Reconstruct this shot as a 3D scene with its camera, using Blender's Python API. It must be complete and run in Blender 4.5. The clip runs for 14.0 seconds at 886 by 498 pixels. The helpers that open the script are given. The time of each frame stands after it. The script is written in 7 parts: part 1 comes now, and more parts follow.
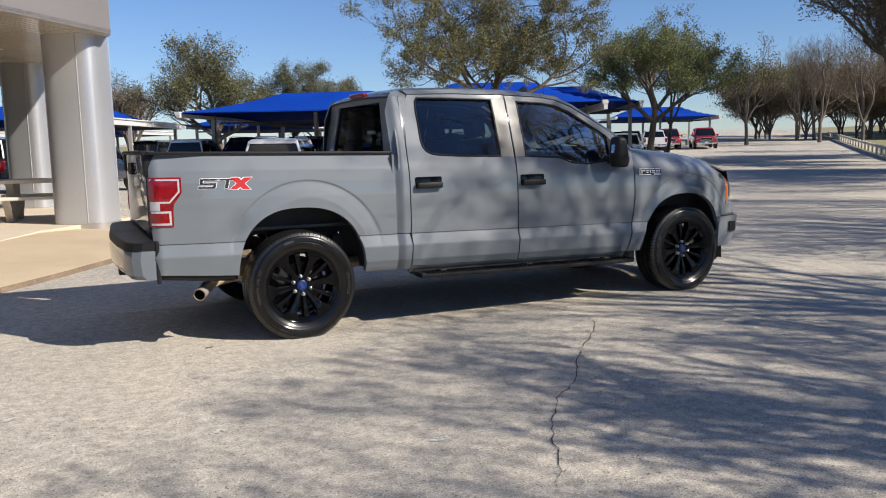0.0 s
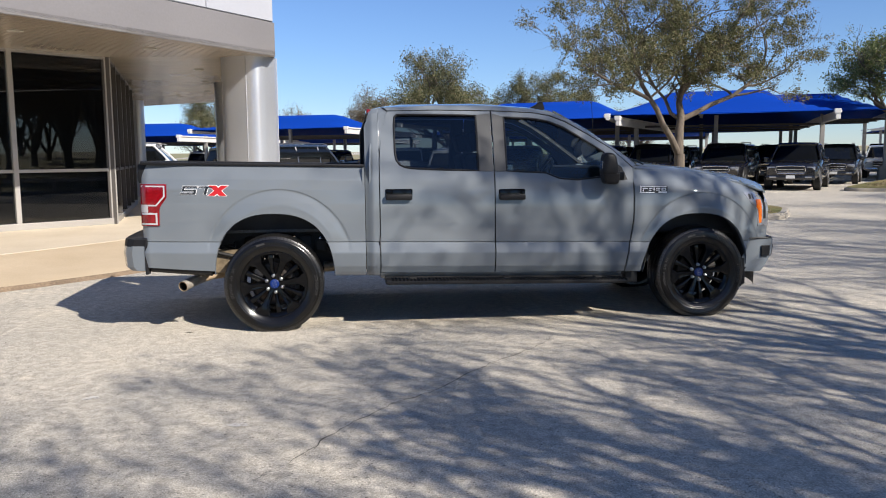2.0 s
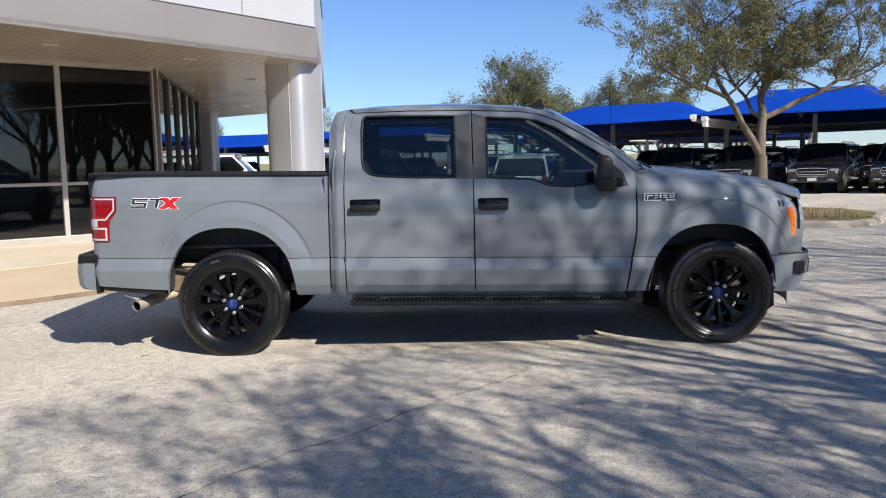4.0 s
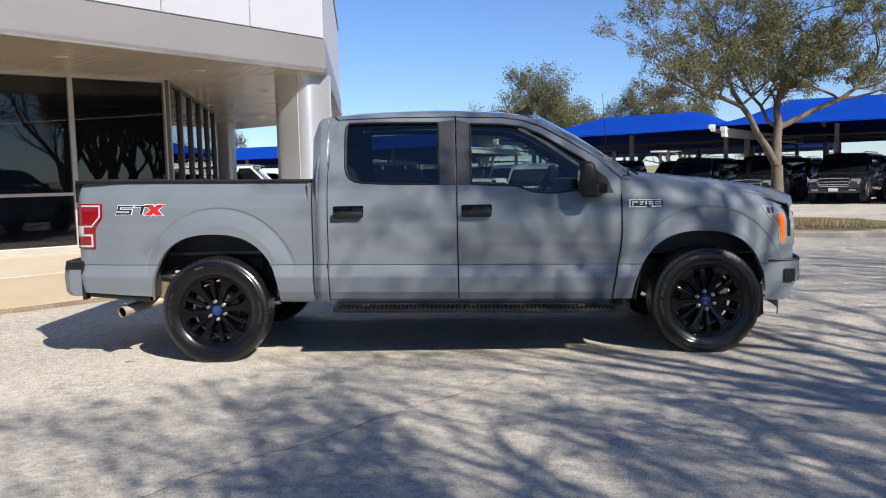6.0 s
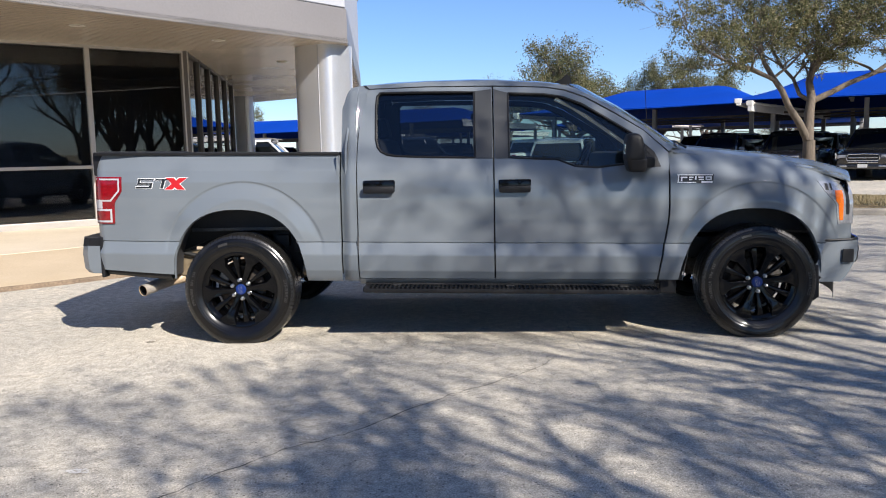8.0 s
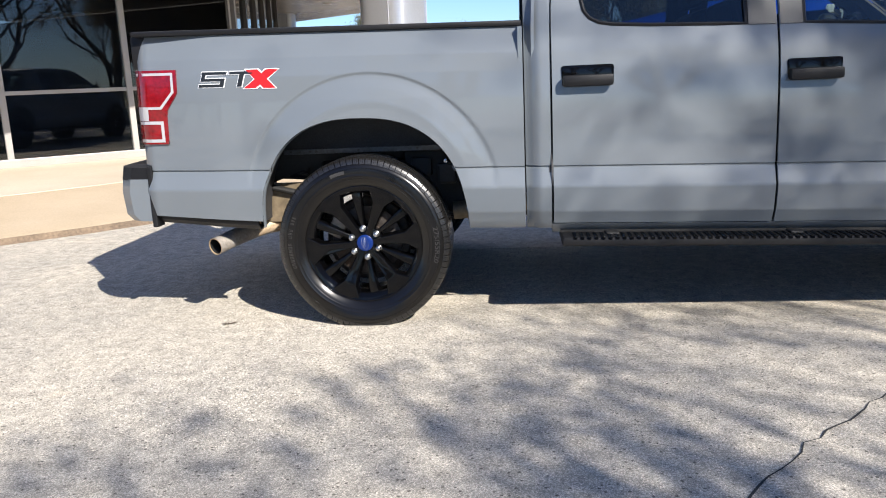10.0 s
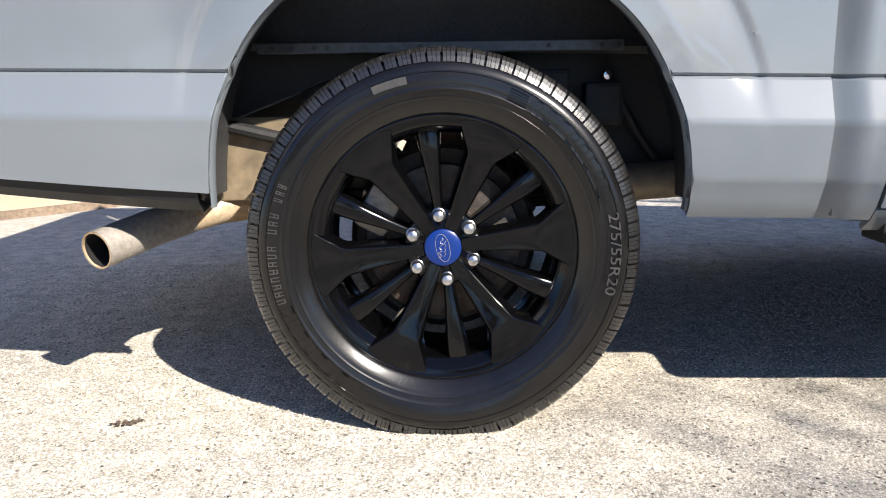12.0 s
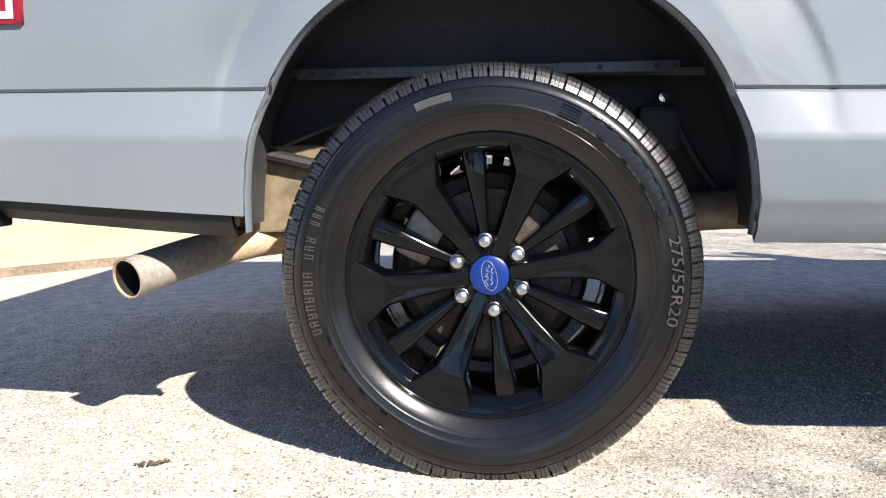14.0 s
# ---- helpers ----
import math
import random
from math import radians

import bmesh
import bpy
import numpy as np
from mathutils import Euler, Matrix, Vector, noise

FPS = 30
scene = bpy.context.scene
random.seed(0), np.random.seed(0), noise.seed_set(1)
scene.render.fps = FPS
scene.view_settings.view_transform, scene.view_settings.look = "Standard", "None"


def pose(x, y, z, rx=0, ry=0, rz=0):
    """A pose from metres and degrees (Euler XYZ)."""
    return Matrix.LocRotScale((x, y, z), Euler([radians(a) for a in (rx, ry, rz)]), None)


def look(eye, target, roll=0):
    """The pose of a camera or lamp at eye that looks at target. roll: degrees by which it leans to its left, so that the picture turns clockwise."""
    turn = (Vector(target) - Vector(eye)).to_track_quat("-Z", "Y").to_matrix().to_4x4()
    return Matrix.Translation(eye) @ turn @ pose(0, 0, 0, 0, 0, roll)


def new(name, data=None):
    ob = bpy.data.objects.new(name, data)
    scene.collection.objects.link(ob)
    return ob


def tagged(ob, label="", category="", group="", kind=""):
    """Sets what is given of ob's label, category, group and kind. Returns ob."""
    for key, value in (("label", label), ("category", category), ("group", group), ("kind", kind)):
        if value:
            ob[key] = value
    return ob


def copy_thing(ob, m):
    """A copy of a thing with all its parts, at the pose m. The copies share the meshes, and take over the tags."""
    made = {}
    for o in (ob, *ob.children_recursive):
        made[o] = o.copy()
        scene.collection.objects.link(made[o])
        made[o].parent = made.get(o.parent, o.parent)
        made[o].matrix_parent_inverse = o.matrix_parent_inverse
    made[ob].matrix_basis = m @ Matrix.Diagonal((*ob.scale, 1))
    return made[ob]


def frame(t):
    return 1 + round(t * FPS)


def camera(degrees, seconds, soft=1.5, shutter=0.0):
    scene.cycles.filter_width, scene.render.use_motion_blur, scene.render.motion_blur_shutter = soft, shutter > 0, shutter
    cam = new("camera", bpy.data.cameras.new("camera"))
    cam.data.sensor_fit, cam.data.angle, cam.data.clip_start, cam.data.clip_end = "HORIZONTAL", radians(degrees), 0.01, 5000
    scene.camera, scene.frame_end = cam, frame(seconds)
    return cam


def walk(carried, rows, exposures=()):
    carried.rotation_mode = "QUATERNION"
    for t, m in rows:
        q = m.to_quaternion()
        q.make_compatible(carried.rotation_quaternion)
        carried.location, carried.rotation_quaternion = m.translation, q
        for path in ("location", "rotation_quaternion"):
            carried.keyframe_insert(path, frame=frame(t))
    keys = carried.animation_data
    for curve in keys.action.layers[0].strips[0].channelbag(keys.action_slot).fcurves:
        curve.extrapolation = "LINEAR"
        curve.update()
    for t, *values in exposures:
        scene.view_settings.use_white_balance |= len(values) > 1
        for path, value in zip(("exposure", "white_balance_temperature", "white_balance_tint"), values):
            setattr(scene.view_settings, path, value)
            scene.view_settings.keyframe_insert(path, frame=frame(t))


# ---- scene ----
cam = camera(58.1, 14.0, soft=1.05)
PATH = [
    (0, (-1.561, -6.656, 1.402), (-0.708, -4.866, 1.142), -1.1),
    (0.5, (-0.993, -6.982, 1.387), (-0.287, -5.127, 1.14), -1.1),
    (1, (-0.419, -7.339, 1.394), (0.146, -5.436, 1.145), -1.0),
    (1.5, (0.098, -7.508, 1.387), (0.506, -5.565, 1.146), -0.5),
    (2, (0.564, -7.546, 1.416), (0.813, -5.575, 1.186), -0.4),
    (2.5, (0.911, -7.416, 1.42), (1.066, -5.434, 1.202), 0.4),
    (3, (1.167, -7.12, 1.405), (1.268, -5.132, 1.214), 0.1),
    (3.5, (1.362, -6.94, 1.399), (1.41, -4.951, 1.191), -1.2),
    (4, (1.597, -6.895, 1.396), (1.598, -4.906, 1.186), -1.3),
    (6.5, (1.905, -6.861, 1.339), (1.843, -4.869, 1.163), -1.4),
    (7, (1.908, -6.854, 1.333), (1.841, -4.863, 1.157), -1.4),
    (7.5, (1.893, -6.792, 1.352), (1.814, -4.803, 1.158), -1.4),
    (8, (1.75, -6.557, 1.341), (1.651, -4.574, 1.1), -1.2),
    (8.5, (1.46, -6.145, 1.317), (1.325, -4.171, 1.029), -1.8),
    (9, (1.221, -5.641, 1.271), (1.019, -3.677, 0.948), -2.0),
    (9.2, (1.125, -5.44, 1.253), (0.901, -3.48, 0.902), -2.1),
    (11.3, (0.13, -3.085, 0.834), (0.088, -1.138, 0.38), -2.1),
    (11.5, (0.075, -2.888, 0.809), (0.052, -0.943, 0.343), -1.7),
    (12, (0.024, -2.561, 0.704), (-0.005, -0.599, 0.315), -0.7),
    (12.5, (0.008, -2.483, 0.599), (-0.034, -0.505, 0.307), -0.5),
    (13, (0.015, -2.499, 0.554), (-0.03, -0.515, 0.301), -1.1),
    (13.5, (0.014, -2.494, 0.549), (-0.039, -0.508, 0.322), -0.9),
    (14, (0.012, -2.471, 0.608), (-0.119, -0.488, 0.388), -1.0),
]
EXPOSURES = [(0.0, 0.26, 6550, 10), (1.0, 0.32, 6450, 10), (2.0, 0.38, 6400, 10), (4.0, 0.43, 6330, 10), (8.0, 0.56, 6300, 10), (9.0, 0.66, 6250, 10), (11.3, 0.78, 6250, 10), (12.3, 1.15, 6450, 10), (13.0, 1.19, 6450, 10), (14.0, 1.22, 6400, 10)]
walk(cam, [(t, look(eye, target, roll)) for t, eye, target, roll in PATH], EXPOSURES)

# ---- light ----
SUN_TO = Vector((0.87, -1.06, 1.0)).normalized()
world = bpy.data.worlds.new("world")
scene.world = world
world.use_nodes = True
wn = world.node_tree
sky = wn.nodes.new("ShaderNodeTexSky")
sky.sky_type = "NISHITA"
sky.sun_disc = False
sky.sun_elevation = math.asin(SUN_TO.z)
sky.sun_rotation = math.atan2(SUN_TO.x, SUN_TO.y)
sky.air_density = 1.0
sky.dust_density = 0.0
sky.ozone_density = 3.5
tint = wn.nodes.new("ShaderNodeMix")
tint.data_type, tint.blend_type = "RGBA", "MULTIPLY"
tint.inputs[0].default_value = 1.0
tint.inputs[7].default_value = (0.82, 0.955, 1.24, 1)
wn.links.new(sky.outputs[0], tint.inputs[6])
wn.links.new(tint.outputs[2], wn.nodes["Background"].inputs[0])
wn.nodes["Background"].inputs[1].default_value = 0.081
sun = new("sun", bpy.data.lights.new("sun", "SUN"))
sun.data.energy = 5.8
sun.data.angle = radians(0.55)
sun.data.color = (1.0, 0.92, 0.825)
sun.matrix_world = look(SUN_TO * 60, (0, 0, 0))

# ---- materials ----
def principled(name, base, rough=0.5, metal=0.0, coat=0.0, spec=0.5):
    m = bpy.data.materials.new(name)
    m.use_nodes = True
    b = m.node_tree.nodes["Principled BSDF"]
    b.inputs["Base Color"].default_value = (*base, 1)
    b.inputs["Roughness"].default_value = rough
    b.inputs["Metallic"].default_value = metal
    b.inputs["Coat Weight"].default_value = coat
    b.inputs["Coat Roughness"].default_value = 0.04
    b.inputs["Specular IOR Level"].default_value = spec
    return m, m.node_tree, b


def coords(nt, scale=(1, 1, 1)):
    c = nt.nodes.new("ShaderNodeTexCoord")
    mp = nt.nodes.new("ShaderNodeMapping")
    mp.inputs["Scale"].default_value = scale
    nt.links.new(c.outputs["Object"], mp.inputs[0])
    return mp.outputs[0]


def noise_node(nt, vec, scale, detail=4, rough=0.55):
    n = nt.nodes.new("ShaderNodeTexNoise")
    n.inputs["Scale"].default_value = scale
    n.inputs["Detail"].default_value = detail
    n.inputs["Roughness"].default_value = rough
    nt.links.new(vec, n.inputs["Vector"])
    return n.outputs["Fac"]


def ramp(nt, fac, stops):
    r = nt.nodes.new("ShaderNodeValToRGB")
    while len(r.color_ramp.elements) < len(stops):
        r.color_ramp.elements.new(0.5)
    for e, (p, c) in zip(r.color_ramp.elements, stops):
        e.position = p
        e.color = (*c, 1) if len(c) == 3 else c
    nt.links.new(fac, r.inputs[0])
    return r.outputs[0]


def mix(nt, a, b, fac=1.0, how="MULTIPLY"):
    n = nt.nodes.new("ShaderNodeMix")
    n.data_type = "RGBA"
    n.blend_type = how
    for sock, v in ((n.inputs[0], fac), (n.inputs[6], a), (n.inputs[7], b)):
        if isinstance(v, (int, float)):
            sock.default_value = v
        elif isinstance(v, tuple):
            sock.default_value = (*v, 1)
        else:
            nt.links.new(v, sock)
    return n.outputs[2]


def bump(nt, bsdf, height, strength=0.3, dist=0.01):
    n = nt.nodes.new("ShaderNodeBump")
    n.inputs["Strength"].default_value = strength
    n.inputs["Distance"].default_value = dist
    nt.links.new(height, n.inputs["Height"])
    nt.links.new(n.outputs[0], bsdf.inputs["Normal"])


def grey(v):
    return (v, v, v)


def varied(name, base, rough=0.6, metal=0.0, fine=40.0, broad=1.5, amount=0.25, relief=0.15, coat=0.0, stretch=(1, 1, 1), spec=0.5, tone=None):
    """A surface with grain and broad stains."""
    m, nt, b = principled(name, base, rough, metal, coat, spec)
    v = coords(nt, stretch)
    f = noise_node(nt, v, fine, 5)
    g = noise_node(nt, v, broad, 4)
    lo = 1 - amount
    c = mix(nt, base, ramp(nt, f, [(0.25, grey(lo)), (0.75, grey(1 + amount * 0.6))]))
    c = mix(nt, c, ramp(nt, g, [(0.3, tone or grey(lo)), (0.7, grey(1.0))]))
    nt.links.new(c, b.inputs["Base Color"])
    rr = nt.nodes.new("ShaderNodeMapRange")
    rr.inputs["To Min"].default_value = max(0.02, rough - 0.1)
    rr.inputs["To Max"].default_value = min(1, rough + 0.12)
    nt.links.new(g, rr.inputs[0])
    nt.links.new(rr.outputs[0], b.inputs["Roughness"])
    if relief:
        bump(nt, b, f, relief, 0.004)
    return m


def asphalt_mat():
    m, nt, b = principled("worn_asphalt", (0.3, 0.28, 0.26), 0.9, spec=0.3)
    v = coords(nt)
    vo = nt.nodes.new("ShaderNodeTexVoronoi")
    vo.inputs["Scale"].default_value = 235
    nt.links.new(v, vo.inputs["Vector"])
    stone = ramp(nt, vo.outputs["Color"], [(0.1, (0.415, 0.39, 0.335)), (0.45, (0.608, 0.562, 0.474)), (0.8, (0.72, 0.666, 0.563)), (0.97, (0.91, 0.845, 0.718))])
    gap = ramp(nt, vo.outputs["Distance"], [(0.25, grey(1.14)), (0.64, grey(0.66))])
    c = mix(nt, stone, gap)
    mid = noise_node(nt, v, 14, 5, 0.65)
    c = mix(nt, c, ramp(nt, mid, [(0.3, grey(0.66)), (0.7, grey(1.22))]))
    grit = noise_node(nt, v, 110, 4, 0.8)
    c = mix(nt, c, ramp(nt, grit, [(0.30, grey(0.56)), (0.5, grey(1.0)), (0.70, grey(1.42))]))
    big = noise_node(nt, v, 0.55, 6, 0.6)
    c = mix(nt, c, ramp(nt, big, [(0.3, (0.72, 0.73, 0.75)), (0.7, (1.08, 1.05, 1.0))]))
    spots = noise_node(nt, v, 3.1, 3, 0.5)
    c = mix(nt, c, ramp(nt, spots, [(0.66, grey(1.0)), (0.73, (1.16, 1.14, 1.1))]))
    pit = nt.nodes.new("ShaderNodeTexVoronoi")
    pit.inputs["Scale"].default_value = 46
    pit.inputs["Randomness"].default_value = 1.0
    nt.links.new(v, pit.inputs["Vector"])
    keep = ramp(nt, pit.outputs["Color"], [(0.62, grey(0.0)), (0.66, grey(1.0))])
    hole = mix(nt, keep, ramp(nt, pit.outputs["Distance"], [(0.16, grey(1.0)), (0.30, grey(0.0))]))
    c = mix(nt, c, ramp(nt, hole, [(0.2, grey(1.0)), (0.8, (0.36, 0.35, 0.34))]))
    nt.links.new(c, b.inputs["Base Color"])
    h = mix(nt, ramp(nt, vo.outputs["Distance"], [(0.0, grey(1.0)), (0.7, grey(0.0))]), mid, 0.35, "MIX")
    bump(nt, b, h, 0.45, 0.003)
    return m


def glass_mat(name, tint, gloss_rough=0.0, strength=1.0):
    """A thin pane: what is behind it, tinted, with real reflections on top."""
    m = bpy.data.materials.new(name)
    m.use_nodes = True
    nt = m.node_tree
    nt.nodes.clear()
    out = nt.nodes.new("ShaderNodeOutputMaterial")
    tr = nt.nodes.new("ShaderNodeBsdfTransparent")
    tr.inputs[0].default_value = (*tint, 1)
    gl = nt.nodes.new("ShaderNodeBsdfGlossy")
    gl.inputs["Roughness"].default_value = gloss_rough
    gl.inputs[0].default_value = (strength, strength, strength, 1)
    fr = nt.nodes.new("ShaderNodeFresnel")
    fr.inputs[0].default_value = 1.52
    mx = nt.nodes.new("ShaderNodeMixShader")
    nt.links.new(fr.outputs[0], mx.inputs[0])
    nt.links.new(tr.outputs[0], mx.inputs[1])
    nt.links.new(gl.outputs[0], mx.inputs[2])
    nt.links.new(mx.outputs[0], out.inputs[0])
    return m


def leaf_mat(name, dark, light, warm):
    m, nt, b = principled(name, dark, 0.55, spec=0.35)
    gm = nt.nodes.new("ShaderNodeNewGeometry")
    c = ramp(nt, gm.outputs["Random Per Island"], [(0.0, dark), (0.55, light), (1.0, warm)])
    nt.links.new(c, b.inputs["Base Color"])
    tl = nt.nodes.new("ShaderNodeBsdfTranslucent")
    nt.links.new(c, tl.inputs[0])
    mx = nt.nodes.new("ShaderNodeMixShader")
    mx.inputs[0].default_value = 0.3
    nt.links.new(b.outputs[0], mx.inputs[1])
    nt.links.new(tl.outputs[0], mx.inputs[2])
    nt.links.new(mx.outputs[0], nt.nodes["Material Output"].inputs[0])
    return m


def grass_ground_mat():
    m, nt, b = principled("dry_grass", (0.12, 0.12, 0.05), 0.95, spec=0.2)
    v = coords(nt)
    f = noise_node(nt, v, 30, 6, 0.7)
    g = noise_node(nt, v, 0.6, 5)
    c = mix(nt, ramp(nt, f, [(0.3, (0.10, 0.08, 0.045)), (0.55, (0.23, 0.185, 0.11)), (0.75, (0.34, 0.275, 0.175))]),
            ramp(nt, g, [(0.35, (0.75, 0.95, 0.6)), (0.65, (1.1, 1.0, 0.9))]))
    nt.links.new(c, b.inputs["Base Color"])
    bump(nt, b, f, 0.8, 0.03)
    return m


ASPHALT = asphalt_mat()
GRASS = grass_ground_mat()
FIELD = varied("dry_field", (0.30, 0.25, 0.15), 0.95, fine=6, broad=0.06, amount=0.3, tone=(0.75, 0.9, 0.6))
CONCRETE = varied("tan_concrete", (0.52, 0.42, 0.29), 0.85, fine=60, broad=1.2, amount=0.14, relief=0.2, tone=(0.86, 0.84, 0.8))
KERB = varied("kerb_concrete", (0.40, 0.36, 0.30), 0.9, fine=50, broad=3, amount=0.25, relief=0.3)
CRACK = varied("crack_dark", (0.035, 0.034, 0.033), 0.9, fine=60, amount=0.4)


# ---- building blocks ----
def thing(name, label, category, group="", kind="", at=(0, 0, 0), rz=0.0):
    e = new(name)
    e.matrix_basis = pose(*at, 0, 0, rz)
    e.empty_display_size = 0.2
    return tagged(e, label, category, group, kind)


def part(name, bm, material, parent=None, label="", smooth=False, sharp=35):
    """Links a bmesh as one mesh object, under a thing or a part."""
    me = bpy.data.meshes.new(name)
    bm.to_mesh(me)
    bm.free()
    return part_mesh(name, me, material, parent, label, smooth, sharp)


def part_mesh(name, me, material, parent=None, label="", smooth=False, sharp=35):
    if material:
        me.materials.append(material)
    if smooth:
        me.shade_smooth()
        if sharp:
            me.set_sharp_from_angle(angle=radians(sharp))
    ob = new(name, me)
    if parent:
        ob.parent = parent
    if label:
        tagged(ob, label)
    return ob


def box(bm, x0, x1, y0, y1, z0, z1, bevel=0.0, m=None, seg=2):
    r = bmesh.ops.create_cube(bm, size=1)
    vs = r["verts"]
    bmesh.ops.scale(bm, vec=(abs(x1 - x0), abs(y1 - y0), abs(z1 - z0)), verts=vs)
    bmesh.ops.translate(bm, vec=((x0 + x1) / 2, (y0 + y1) / 2, (z0 + z1) / 2), verts=vs)
    if bevel:
        es = list({e for v in vs for e in v.link_edges})
        g = bmesh.ops.bevel(bm, geom=es, offset=bevel, segments=seg, affect="EDGES", profile=0.6)
        vs = list({v for f in g["faces"] for v in f.verts} | {v for v in vs if v.is_valid})
    if m is not None:
        bmesh.ops.transform(bm, matrix=m, verts=vs)
    return vs


def grid(bm, rows, close_u=False, close_v=False, flip=False):
    """Quads over a list of equally long rows of points."""
    vv = [[bm.verts.new(p) for p in r] for r in rows]
    nu, nv = len(vv), len(vv[0])
    for i in range(nu if close_u else nu - 1):
        for j in range(nv if close_v else nv - 1):
            a, b = vv[i][j], vv[(i + 1) % nu][j]
            c, d = vv[(i + 1) % nu][(j + 1) % nv], vv[i][(j + 1) % nv]
            try:
                bm.faces.new((a, d, c, b) if flip else (a, b, c, d))
            except ValueError:
                pass
    return vv


def tube(bm, pts, radii, seg=10, cap=True):
    """A swept round bar along points; one radius or one for each point."""
    pts = [Vector(p) for p in pts]
    if isinstance(radii, (int, float)):
        radii = [radii] * len(pts)
    rows, ref = [], None
    for i, p in enumerate(pts):
        d = (pts[min(i + 1, len(pts) - 1)] - pts[max(i - 1, 0)]).normalized()
        if ref is None or abs(ref.dot(d)) > 0.98:
            ref = Vector((0, 0, 1)) if abs(d.z) < 0.9 else Vector((1, 0, 0))
        s = d.cross(ref).normalized()
        u = s.cross(d).normalized()
        ref = u
        rows.append([p + (s * math.cos(a) + u * math.sin(a)) * radii[i] for a in np.linspace(0, 2 * math.pi, seg, endpoint=False)])
    vv = grid(bm, rows, close_v=True, flip=True)
    if cap:
        bm.faces.new(vv[0])
        bm.faces.new(list(reversed(vv[-1])))
    return vv


def lathe(bm, prof, seg=48, axis="y", centre=(0, 0, 0), close=False):
    """Turns (radius, height) points about an axis."""
    cx, cy, cz = centre
    rows = []
    for r, h in prof:
        row = []
        for a in np.linspace(0, 2 * math.pi, seg, endpoint=False):
            c, s = r * math.cos(a), r * math.sin(a)
            row.append((cx + c, cy + h, cz + s) if axis == "y" else (cx + c, cy + s, cz + h) if axis == "z" else (cx + h, cy + c, cz + s))
        rows.append(row)
    return grid(bm, rows, close_u=close, close_v=True, flip=(axis != "y"))


def prism(bm, poly, lo, hi, place):
    """A flat outline, given two depths; place(u, v, d) gives the point."""
    a = [bm.verts.new(place(u, v, lo)) for u, v in poly]
    b = [bm.verts.new(place(u, v, hi)) for u, v in poly]
    n = len(poly)
    bm.faces.new(a)
    bm.faces.new(list(reversed(b)))
    for i in range(n):
        bm.faces.new((a[i], b[i], b[(i + 1) % n], a[(i + 1) % n]))
    bmesh.ops.recalc_face_normals(bm, faces=bm.faces)


def interp(x, table):
    xs, ys = zip(*table)
    return float(np.interp(x, xs, ys))


def smoothstep(a, b, x):
    t = min(1.0, max(0.0, (x - a) / (b - a)))
    return t * t * (3 - 2 * t)

# ---- ground ----
def ground_z(x, y):
    """The lot is level here and climbs gently far along the drive."""
    d = min(max(0.73 * x + 0.68 * (y + 7) - 50, 0.0), 130.0)
    return 0.027 * (d - 6 * (1 - math.exp(-d / 6)))


bm = bmesh.new()
xs = [-900, -60, -12, 12, 24, 30, 36, 42, 48, 54, 60, 66, 72, 80, 90, 105, 120, 160, 220, 400, 900]
grid(bm, [[(x, y, ground_z(x, y)) for y in xs] for x in xs])
ground = tagged(part("ground", bm, ASPHALT), "pale worn asphalt of the car park", "ground", kind="structure")


def crack(pts, width, seed):
    """A wandering open crack, tapering to its ends; its dark depth is flat colour."""
    rr = random.Random(seed)
    bm = bmesh.new()
    line = resample_line(pts, 0.06)
    n = len(line)
    rows = []
    side = 0.0
    for i, (x, y) in enumerate(line):
        a = line[max(0, i - 1)]
        b = line[min(n - 1, i + 1)]
        dx, dy = b[0] - a[0], b[1] - a[1]
        l = math.hypot(dx, dy) or 1
        side = side * 0.75 + rr.uniform(-0.022, 0.022)
        w = width * (0.35 + 0.65 * rr.random()) * min(1, 6 * i / n + 0.1, 6 * (n - 1 - i) / n + 0.1)
        nx, ny = -dy / l, dx / l
        rows.append([(x + nx * (side - w), y + ny * (side - w), 0.004), (x + nx * (side + w), y + ny * (side + w), 0.004)])
    grid(bm, rows)
    return tagged(part("asphalt_crack", bm, CRACK), "thin dark crack in the asphalt", "crack", kind="structure")


def resample_line(pts, step):
    out = []
    for (x0, y0), (x1, y1) in zip(pts, pts[1:]):
        k = max(1, int(math.hypot(x1 - x0, y1 - y0) / step))
        out += [(x0 + (x1 - x0) * t / k, y0 + (y1 - y0) * t / k) for t in range(k)]
    return out + [pts[-1]]


crack([(2.35, -1.35), (1.95, -1.85), (1.55, -2.25), (1.25, -2.62), (0.95, -2.95), (0.62, -3.3), (0.42, -3.7), (0.12, -4.1)], 0.0042, 3)
crack([(30, 14), (26.0, 15.2), (22, 15.0)], 0.012, 5)


def slab(name, poly, z0, z1, mat, label, category, bevel=0.03, kind="structure"):
    bm = bmesh.new()
    prism(bm, poly, z0, z1, lambda u, v, d: (u, v, d))
    if bevel:
        top = [e for e in bm.edges if all(abs(v.co.z - z1) < 1e-5 for v in e.verts)]
        bmesh.ops.bevel(bm, geom=top, offset=bevel, segments=3, affect="EDGES")
    return tagged(part(name, bm, mat, smooth=True, sharp=40), label, category, kind=kind)


